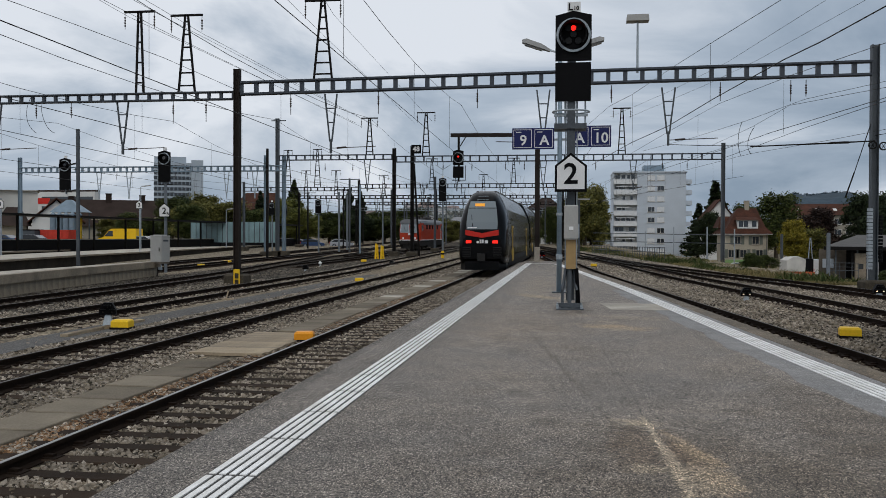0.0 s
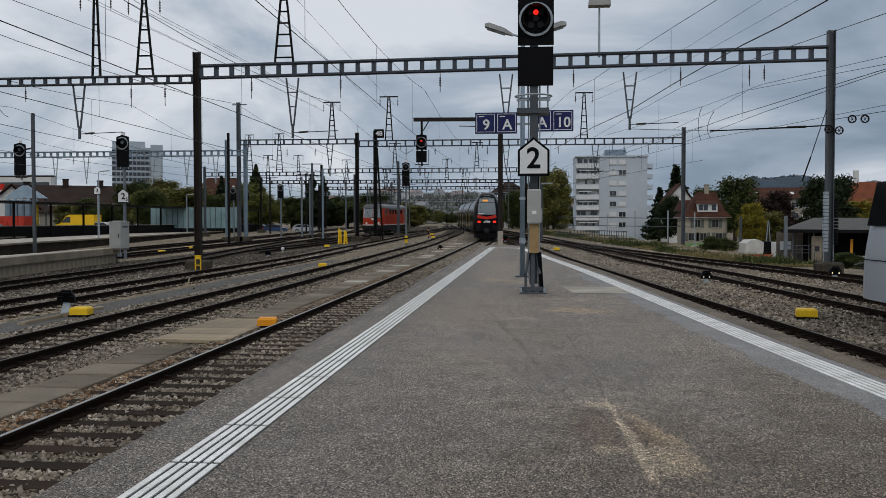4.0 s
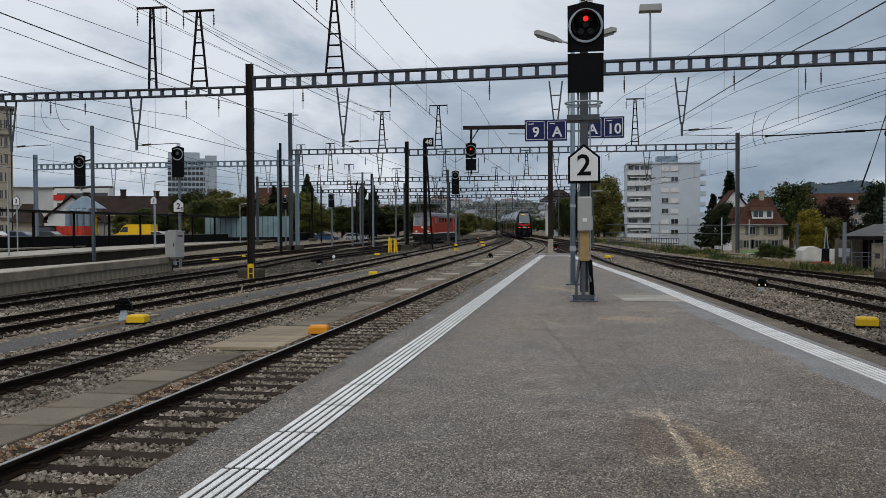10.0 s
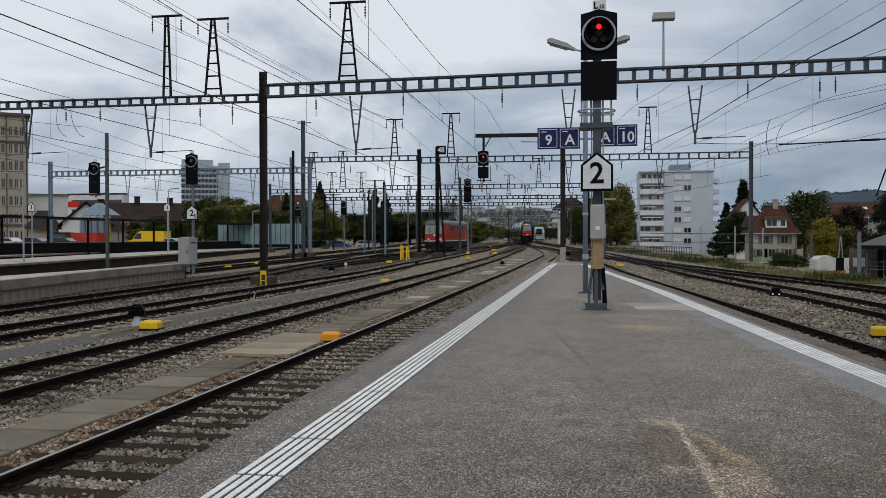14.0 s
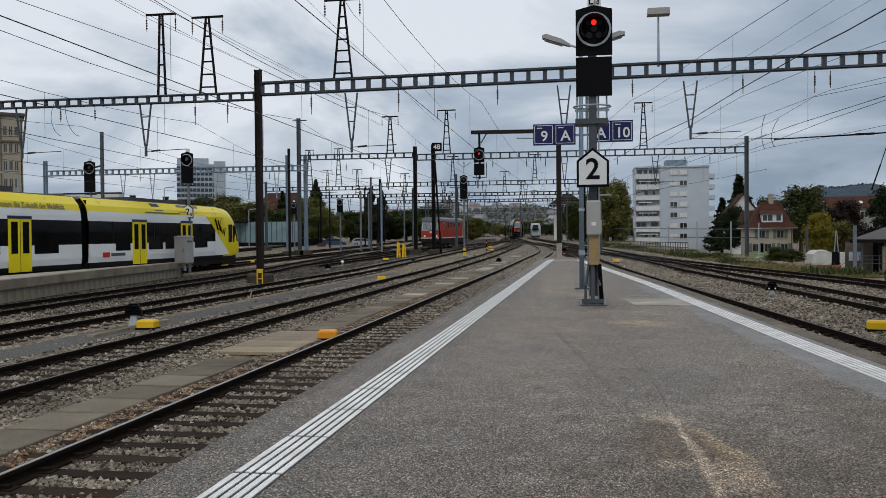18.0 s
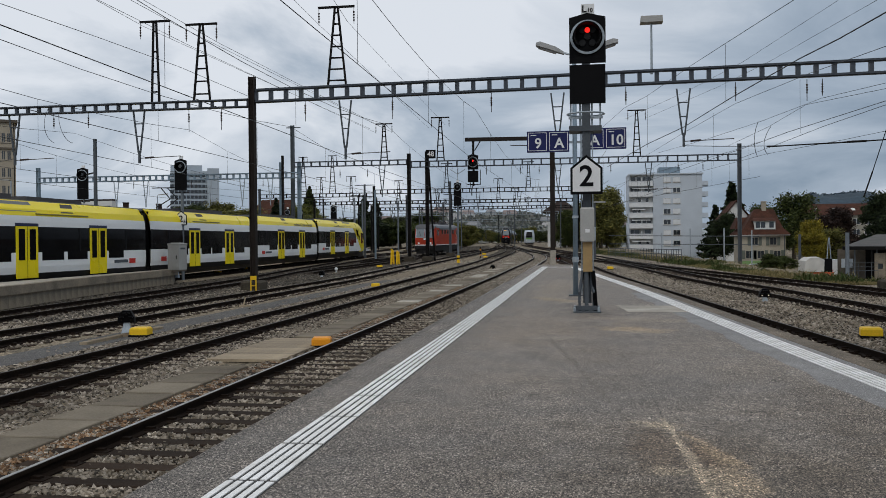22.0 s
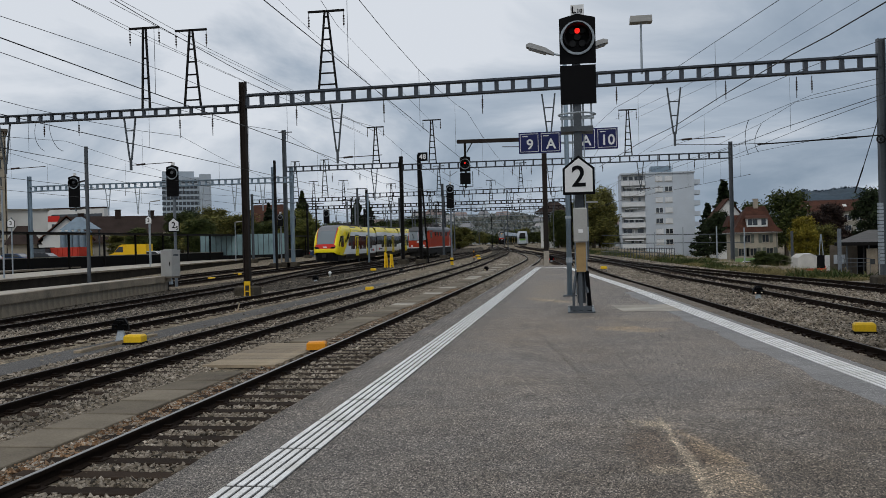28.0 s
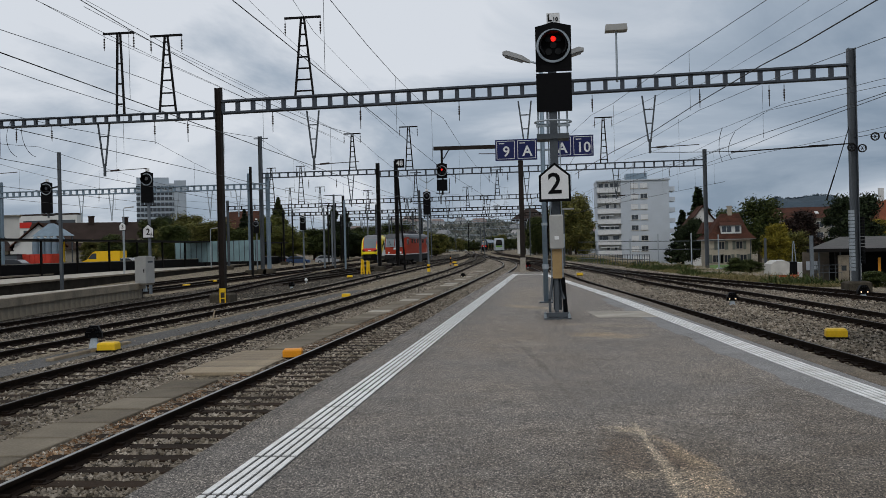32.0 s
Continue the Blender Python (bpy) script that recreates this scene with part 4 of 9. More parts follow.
    ladder(g2, "main", -14.6, 12.8, 75, 8.1, 8.68, 0.8, GANTRY_STEEL, True)
    ladder(g2, "side", -25.2, -15.0, 75, 8.35, 8.85, 0.8, GANTRY_STEEL, True)
    pylon(g2, -17.0, 75, 8.85, 12.0, STEEL_DARK, 0.3, 0.75, 7)
    pylon(g2, -12.0, 75, 8.68, 12.4, STEEL_DARK, 0.32, 0.8, 7)
    pylon(g2, 4.65, 75, 8.68, 12.5, STEEL_DARK, 0.3, 0.75, 7)
    for x in (-17.2, -9.3, -1.9, 5.6):
        drop_post(g2, x, 75, 8.4 if x < -15 else 8.2, 5.6, STEEL_GREY, 0.28, 1, 2)
    for x in (-21, -18.5, -10.5, -8, -5.1, -3.5, 0.5, 2.5, 8, 10):
        hanger(g2, x, 75, 8.1)
    b = part("number_board", Geo().span(-13.25, -12.4, 74.75, 74.8, 8.85, 9.6), BLACK, g2, "black number board")
    letters("number", "48", 0.6, SIGN_WHITE, b, Matrix.Translation((-12.82, 74.74, 9.22)) @ pose(0, 0, 0, 90))
    part("cross_arm", Geo().beam((-25.9, 75, 11.9), (-24.6, 75, 11.9), 0.08, 0.08), STEEL_GREY, g2)
    # bracing of the near mast and steps
    part("raking_strut", Geo().beam((-13.05, 75, 8.0), (-12.62, 75.4, -0.4), 0.12, 0.12), STEEL_DARK, g2)

    g3 = thing("catenary_gantry", "blue-grey ladder gantry over the far platforms", "gantry", group="overhead line gantries")
    ladder(g3, "main", -58.8, -29.0, 88, 8.4, 9.05, 0.72, BLUE_STEEL, True)
    for x in (-58.8, -31.0):
        mast(g3, x, 88, GROUND_Z, 10.1, BLUE_STEEL, 0.34)
    for x in (-49.6, -46.2, -39, -35.3, -32.2):
        drop_post(g3, x, 88, 8.4, 5.6, GALV, 0.28)
    for x in (-53, -47.6, -41, -33):
        hanger(g3, x, 88, 8.4, 0.8)

    rows = ((112, -26.8, 1.2, 7.92, 8.52), (138, -43, -0.4, 7.7, 8.3), (165, -40, -1, 7.7, 8.3), (198, -47, 3, 7.6, 8.2), (262, -58, -2, 7.6, 8.2), (380, -72, -10, 7.5, 8.1))
    for y, x0, x1, zb, zt in rows:
        th = thing("catenary_gantry", "distant dark ladder gantry in the station yard", "gantry", group="overhead line gantries")
        # girders beyond 180 m get a paler steel colour in place of haze
        ladder(th, "main", x0, x1, y, zb, zt, 0.9 if y < 200 else 1.6, STEEL_DARK if y < 180 else GALV, y < 180)
        n = 3 if y < 300 else 4
        for i, k in enumerate((0, 0.36, 1) if y < 200 else [j / n for j in range(n + 1)]):
            mast(th, x0 + (x1 - x0) * k, y, GROUND_Z, zt + (0.9 if i % 2 else 0.5), STEEL_GREY if i % 2 or y > 200 else STEEL_DARK, 0.28, y < 150)
        for i in range(5):
            x = x0 + (x1 - x0) * (i + 0.6) / 5.3
            drop_post(th, x, y, zb, 5.4, STEEL_GREY, 0.26, 1, 1.8)
            if i in (1, 3) and y < 250:
                pylon(th, x + 1.2, y, zt, zt + 3.2, STEEL_DARK, 0.28, 0.75, 6)
        if y == 112:
            ladder(th, "side", -42.4, -26.9, y, 7.6, 8.15, 0.9, STEEL_DARK, True)
            mast(th, -42.5, y, GROUND_Z, 8.9, STEEL_GREY, 0.28)
            pylon(th, -36.4, y, 8.15, 13.0, STEEL_DARK, 0.42, 0.6, 8)
            pylon(th, -32.4, y, 8.15, 13.1, STEEL_DARK, 0.42, 0.6, 8)
        if y == 138:
            pylon(th, -41.8, y, zt, 12.3, STEEL_DARK, 0.3, 0.8, 7)
            pylon(th, -36.8, y, zt, 12.3, STEEL_DARK, 0.3, 0.8, 7)


gantries()


# ---- single masts in the yard: (x, y, height, material, kind of head) ----
def yard_masts():
    for x, y, h, mt, head in (
        (-34.3, 58, 9.9, STEEL_GREY, "plain"), (-26.5, 75.6, 10.2, STEEL_DARK, "plain"),
        (-26.3, 100, 7.6, MID_STEEL, "plain"), (-25.3, 101, 9.2, STEEL_GREY, "cross"), (-23.8, 100, 8.4, BLUE_STEEL, "plain"), (-30.4, 120, 8.2, MID_STEEL, "plain"),
        (-19.5, 132, 9.6, STEEL_DARK, "cross"), (-29.5, 140, 9.0, MID_STEEL, "plain"), (-33.0, 128, 9.5, STEEL_DARK, "cross"), (-27.8, 150, 8.8, STEEL_GREY, "plain"), (-25.5, 128, 8.0, MID_STEEL, "plain"), (-22.5, 165, 9.5, STEEL_GREY, "cross"), (-38.5, 128, 9.0, STEEL_DARK, "cross"), (-31.0, 170, 9.2, STEEL_GREY, "cross"),
        (-0.6, 105, 7.4, STEEL_DARK, "plain"), (1.4, 92, 6.3, STEEL_GREY, "lamp"), (0.2, 150, 9.0, STEEL_DARK, "cross"), (-4.0, 175, 9.2, STEEL_GREY, "plain"),
        (-13.5, 180, 9.5, STEEL_GREY, "cross"), (-36, 150, 9.0, STEEL_GREY, "plain"), (-41, 175, 9.5, STEEL_DARK, "cross"), (-20, 215, 9.2, STEEL_DARK, "plain"),
        (17.0, 60, 2.7, MID_STEEL, "plain"), (19.8, 70, 2.6, STEEL_GREY, "plain"),
    ):
        th = thing("line_mast", "slim steel overhead line mast in the yard", "mast", group="single line masts", m=pose(x, y, GROUND_Z))
        if x > 15:
            th.matrix_basis = pose(x, y, -3.0)
            h += 2.3
        part("pole", Geo().box(0, 0, h / 2 - 0.05, 0.19, 0.19, h + 0.1), mt, th)
        if head == "cross":
            part("cross_arm", Geo().beam((-1.2, 0, h - 0.1), (1.2, 0, h - 0.1), 0.09, 0.09), mt, th)
            part("cross_arm", Geo().beam((-0.9, 0, h - 1.6), (0.9, 0, h - 1.6), 0.07, 0.07), mt, th)
        if head == "lamp":
            part("lamp_head", Geo().box(0.5, 0, h, 1.2, 0.3, 0.15), GREY_BOX, th)
        part("base_plate", Geo().box(0, 0, 0.02, 0.6, 0.6, 0.1), FOOTING, th)


yard_masts()


# ---- overhead wires ----
def catenary(key, z_contact, z_carrier, supports, label, far=430):
    way = WAY[key]
    th = thing("overhead_line", label, "overhead wire", group="overhead wires")
    contact = [(curve_x(way, y) + (0.2 if i % 2 else -0.2), y, z_contact) for i, y in enumerate(supports)]
    part("contact_wire", Geo().line(contact, 0.0105), WIRE, th)
    carrier = []
    for (x0, y0, _), (x1, y1, _) in zip(contact, contact[1:]):
        sag = min(1.0, ((y1 - y0) / 40) ** 2 * 0.9)
        pts = []
        for i in range(9):
            k = i / 8
            pts.append((x0 + (x1 - x0) * k, y0 + (y1 - y0) * k, z_carrier - sag * 4 * k * (1 - k)))
        carrier += pts[:-1]
        if y0 < 110:
            for p in pts[1::2]:
                part("dropper", Geo().tube(p, (p[0], p[1], z_contact), 0.006, n=3), WIRE, th)
    carrier.append(pts[-1])
    part("carrier_wire", Geo().line(carrier, 0.0095), WIRE, th)


SUP = [-25, 4, 41, 89, 112, 138, 165, 198, 240, 290, 350, 430]
catenary("a", 5.38, 7.85, SUP, "contact and carrier wire above the platform track")
catenary("b", 5.05, 7.3, SUP, "contact and carrier wire above the second track")
catenary("c", 5.05, 7.3, SUP, "contact and carrier wire above the third track")
catenary("d", 5.05, 7.3, SUP, "contact and carrier wire above the curving track")
catenary("e", 5.1, 7.3, SUP, "contact and carrier wire above the yellow train's track")
catenary("f", 5.1, 7.3, SUP, "contact and carrier wire above the island platform track")
catenary("r1", 5.05, 6.95, [51, 75, 112, 138, 165], "contact and carrier wire along the tapering platform")
catenary("r2", 5.05, 6.95, [58, 75, 112, 138, 198, 240], "contact and carrier wire of the outer curve")
catenary("r3", 5.05, 6.95, [50, 62, 75, 88], "contact and carrier wire beside the grass bank")


def near_wires():
    """Feeders and catenary of the nearest span, from support to support."""
    left = thing("feeder_line", "bare feeder wires on the pylons beside the tracks", "overhead wire", group="overhead wires")
    for pts in (
        [(-17.40, 28.5, 10.59), (-19.88, 36.0, 11.75), (-21.53, 41.0, 12.52), (-18.25, 75.0, 11.60)],
        [(-15.82, 28.5, 10.36), (-18.25, 36.0, 11.68), (-19.87, 41.0, 12.56), (-16.99, 75.0, 11.57)],
        [(-19.74, 28.0, 11.80), (-19.48, 36.0, 11.66), (-19.32, 41.0, 11.57), (-17.75, 75.0, 11.25)],
        [(-17.85, 28.0, 11.82), (-17.72, 36.0, 11.66), (-17.64, 41.0, 11.56), (-16.24, 75.0, 11.21)],
        [(-16.05, 17.1, 8.21), (-16.75, 25.0, 8.79), (-17.10, 29.0, 9.08), (-16.81, 35.0, 9.16), (-15.89, 40.8, 8.77)],
        [(-10.35, 28.2, 10.69), (-11.67, 36.0, 11.63), (-12.51, 41.0, 12.23), (-12.98, 75.0, 11.48)],
        [(-8.55, 28.2, 10.46), (-10.07, 36.0, 11.56), (-11.05, 41.0, 12.27), (-11.50, 75.0, 11.68)],
    ):
        part("feeder_wire", Geo().line(pts, 0.011), WIRE, left)
    right = thing("overhead_line", "contact and feeder wires over the tapering side of the platform", "overhead wire", group="overhead wires")
    for i, pts in enumerate((
        [(5.47, 6.4, 5.07), (4.71, 14.4, 5.15), (4.52, 16.4, 5.17), (4.28, 18.2, 5.20), (3.77, 23.3, 5.24), (3.29, 29.2, 5.28), (2.51, 34.4, 5.31), (1.32, 45.0, 5.34)],
        [(6.24, 14.2, 7.15), (4.65, 22.0, 7.10), (4.04, 25.0, 7.08), (3.53, 29.0, 7.23), (2.62, 36.0, 7.40), (2.00, 41.0, 7.71), (0.86, 51.0, 7.78)],
        [(10.94, 30.6, 11.07), (9.94, 38.5, 11.10), (8.62, 49.0, 11.14), (6.83, 59.0, 11.29), (3.66, 75.0, 11.78)],
        [(12.37, 30.6, 10.96), (11.38, 38.5, 11.04), (10.07, 49.0, 11.15), (8.66, 57.0, 11.25), (5.24, 75.0, 11.74)],
    )):
        part("contact_wire" if i == 0 else "feeder_wire", Geo().line(pts, 0.013 if i == 0 else 0.009), WIRE, right)
    outer = thing("overhead_line", "wires of the outer curve drawn towards the tension mast", "overhead wire", group="overhead wires")
    for pts in (
        [(8.09, 16.0, 5.91), (7.96, 24.0, 6.63), (7.91, 27.0, 6.90), (7.65, 31.0, 7.20), (6.87, 41.0, 7.73), (5.64, 50.0, 7.55), (4.14, 62.0, 7.27)],
        [(13.62, 28.2, 7.29), (11.75, 36.0, 7.63), (10.55, 41.0, 7.85), (9.11, 47.0, 7.66), (7.56, 54.0, 7.65), (5.45, 64.0, 7.83)],
        [(14.51, 28.5, 7.14), (11.75, 36.0, 7.41), (9.91, 41.0, 7.59), (9.53, 47.0, 7.39), (8.70, 55.0, 7.23)],
        [(8.69, 15.7, 5.05), (7.71, 23.6, 5.13), (6.83, 30.7, 5.20), (6.36, 36.1, 5.23), (4.08, 56.0, 5.31)],
        [(9.19, 19.0, 5.37), (8.82, 27.0, 5.52), (8.54, 33.0, 5.63), (8.32, 41.0, 5.72), (8.00, 47.0, 5.76)],
        [(14.80, 33.1, 6.22), (13.40, 41.0, 6.36), (12.69, 45.0, 6.43), (10.60, 53.0, 6.55), (8.11, 70.0, 6.62)],
    ):
        part("carrier_wire", Geo().line(pts, 0.0095), WIRE, outer)
    for p, z in (((3.88, 24.6, 6.9), 5.3), ((2.65, 36, 7.4), 5.35), ((6.6, 45.6, 8.0), 5.3), ((7.3, 31, 7.0), 5.2)):
        part("dropper", Geo().tube(p, (p[0], p[1], z), 0.006, n=3), WIRE, outer)
    loops = thing("cross_span", "cross-span wires and return loops between masts", "overhead wire", group="overhead wires")
    for pts in (
        [(9.22, 48.0, 7.79), (9.02, 48.0, 7.23), (9.00, 48.0, 6.49), (9.17, 48.0, 5.95)],
        [(9.85, 48.0, 7.53), (9.51, 48.0, 6.92), (9.48, 48.0, 6.42), (9.68, 48.0, 6.06)],
        [(-27.40, 42.0, 8.87), (-27.76, 42.0, 8.09), (-27.61, 42.0, 7.35), (-27.14, 42.0, 6.96)],
        [(-26.86, 42.0, 8.59), (-26.84, 42.0, 7.77), (-26.47, 42.0, 7.12), (-26.10, 42.0, 6.94)],
    ):
        p0, p1, p2, p3 = (Vector(q) for q in pts)
        curve = [p0 * (1 - k) ** 3 + (p1 * 1.6 - p0 * 0.3 - p2 * 0.3) * 3 * k * (1 - k) ** 2 + (p2 * 1.6 - p3 * 0.3 - p1 * 0.3) * 3 * k * k * (1 - k) + p3 * k ** 3 for k in [i / 12 for i in range(13)]]
        part("return_loop", Geo().line([tuple(q) for q in curve], 0.014), WIRE, loops)
    for p, q in (((13.5, 41, 5.95), (4.6, 41, 5.9)), ((13.5, 41, 6.2), (30, 30, 8.5)), ((-45, 60, 8), (-28.7, 41, 6.1))):
        part("span_wire", Geo().line([tuple(Vector(p).lerp(Vector(q), i / 6) - Vector((0, 0, 0.5 * (i / 6) * (1 - i / 6)))) for i in range(7)], 0.014), WIRE, loops)


near_wires()


# ---- main signal at the platform ----
def two_plate(th, cx, cz, w, h, y, text, size, parent_name="number_plate"):
    """A house-shaped white plate with a black rim."""
    def outline(s, yy):
        a, b = w / 2 * s, h / 2 * s
        return [(cx - a, yy, cz - b), (cx + a, yy, cz - b), (cx + a, yy, cz + b * 0.35), (cx, yy, cz + b), (cx - a, yy, cz + b * 0.35)]
    rim = part(parent_name, Geo().rings([outline(1, y), outline(1, y - 0.03)]), BLACK, th, "black-rimmed number plate")
    part("plate_face", Geo().rings([outline(0.86, y - 0.028), outline(0.86, y - 0.036)]), SIGN_WHITE, rim)
    letters("digit", text, size, BLACK, rim, Matrix.Translation((cx, y - 0.04, cz - h * 0.06)) @ pose(0, 0, 0, 90))


def lens_unit(th, cx, cz, y, r=0.37, lit=(0.0, 0.14)):
    """Signal face: pale ring, deep hood, dark lenses and the red light."""
    part("target_ring", Geo().disc((cx, cz), r - 0.05, r, y - 0.045, y, 28), GALV, th, "pale grey ring")
    hood = Geo()
    n = 20
    for ra, rb, y0, y1 in ((0.275, 0.30, y - 0.32, y),):
        pts = [math.pi * (-0.28 + 1.56 * i / n) for i in range(n + 1)]
        outer = [[(cx + rb * math.cos(a), yy, cz + rb * math.sin(a)) for a in pts] + [(cx + ra * math.cos(a), yy, cz + ra * math.sin(a)) for a in reversed(pts)] for yy in (y1, y0)]
        hood.rings(outer)
    part("hood", hood, BLACK, th)
    for dx, dz in ((-0.12, 0.17), (0.12, 0.17), (0, 0.02), (-0.11, -0.13), (0.11, -0.13)):
        g = Geo().disc((cx + dx, cz + dz), 0, 0.075, y - 0.03, y, 14)
        part("lens", g, BLACK_LENS, th)
    g = Geo().disc((cx + lit[0], cz + lit[1]), 0, 0.06, y - 0.035, y - 0.002, 16)
    part("red_light", g, RED_LIGHT, th, "lit red signal light")


def platform_signal():
    y = 20.4
    th = thing("railway_signal", "tall railway signal showing red above a black board", "signal")
    part("base_plate", Geo().span(-0.2, 0.42, 20.05, 20.75, 0, 0.03), STEEL_GREY, th)
    for x, yy in ((-0.17, 20.1), (0.37, 20.1), (-0.17, 20.7), (0.37, 20.7)):
        part("bolt", Geo().tube((x, yy, 0.03), (x, yy, 0.12), 0.03, n=6), GALV, th)
    g = Geo()
    for s in (-1, 1):
        g.rings([[(0.1 + s * 0.16 + a, 20.4 + b, z) for a, b in ((-0.03, -0.12), (0.03, -0.12), (0.03, 0.12), (-0.03, 0.12))] for z in (0.03, 0.5)] )
        g.beam((0.1 + s * 0.16, 20.2, 0.45), (0.1 + s * 0.08, 20.35, 0.95), 0.05, 0.05)
    g.box(0.1, 20.4, 0.5, 0.09, 0.3, 0.95)
    g.beam((-0.16, 20.2, 0.1), (0.36, 20.2, 0.1), 0.05, 0.1)
    part("foot_frame", g, STEEL_GREY, th, "grey steel foot frame")
    for x in (0.22, 0.25, 0.28):
        part("cable", Geo().line([(x, 20.25, 0.95), (x + 0.03, 20.22, 0.5), (x + 0.06, 20.25, 0.03)], 0.018, 6), BLACK, th)
    part("mast", Geo().box(0.12, 20.45, 3.5, 0.19, 0.2, 6.6), STEEL_GREY, th)
    part("cable_cover", Geo().span(0.02, 0.235, 20.2, 20.36, 0.93, 1.62), TAN_BOX, th, "tan cable cover box")
    box = part("control_box", Geo().rings([[(x, yy, z) for x, yy in ((-0.03 + i, 20.1 + i), (0.285 - i, 20.1 + i), (0.285 - i, 20.38), (-0.03 + i, 20.38))] for i, z in ((0.02, 1.6), (0, 1.63), (0, 2.36), (0.02, 2.39))]), GREY_BOX, th, "light grey control box")
    part("label", Geo().span(0.08, 0.18, 20.09, 20.102, 1.82, 1.9), SIGN_WHITE, box)
    part("hinge", Geo().span(0.285, 0.315, 20.2, 20.3, 1.64, 1.95), GALV, box)
    two_plate(th, 0.115, 3.13, 0.72, 0.89, 20.1, "2", 0.66)
    # platform and ring behind the boards
    part("work_platform", Geo().span(-0.27, 0.47, 20.3, 20.9, 4.15, 4.27), STEEL_GREY, th)
    g = Geo()
    for x in (-0.23, -0.02, 0.25, 0.44):
        g.beam((x, 20.5, 4.27), (x, 20.5, 4.8), 0.04, 0.04)
    ring = [(0.11 + 0.42 * math.cos(a), 20.45 + 0.35 * math.sin(a), 4.55) for a in [math.tau * i / 16 for i in range(17)]]
    g.line(ring, 0.022, 5)
    g.beam((-0.28, 20.45, 4.47), (0.5, 20.45, 4.47), 0.05, 0.05)
    part("guard_ring", g, GALV, th, "galvanised guard ring")
    part("lower_board", Geo().rings([[(-0.25, yy, 4.78), (0.56, yy, 4.78), (0.56, yy, 5.66), (-0.25, yy, 5.66)] for yy in (20.3, 20.38)]), BLACK, th, "blank black speed board")
    up = part("upper_board", Geo().rings([[(-0.25, yy, 5.71), (0.57, yy, 5.71), (0.57, yy, 6.74), (0.40, yy, 6.78), (0.16, yy, 6.84), (-0.08, yy, 6.78), (-0.25, yy, 6.74)] for yy in (20.3, 20.4)]), BLACK, th, "black signal face")
    lens_unit(up, 0.16, 6.28, 20.29, 0.39, (0.0, 0.16))
    part("ladder", Geo().beam((0.0, 20.62, 0.4), (0.0, 20.62, 5.6), 0.03, 0.03).beam((0.26, 20.62, 0.4), (0.26, 20.62, 5.6), 0.03, 0.03), GALV, th)
    tag = part("name_board", Geo().span(0.02, 0.32, 20.33, 20.36, 6.8, 7.05), SIGN_WHITE, th, "white name board")
    letters("name", "L", 0.22, BLACK, tag, Matrix.Translation((0.09, 20.32, 6.93)) @ pose(0, 0, 0, 90))
    letters("name_index", "10", 0.13, BLACK, tag, Matrix.Translation((0.22, 20.32, 6.90)) @ pose(0, 0, 0, 90))
    return th


platform_signal()


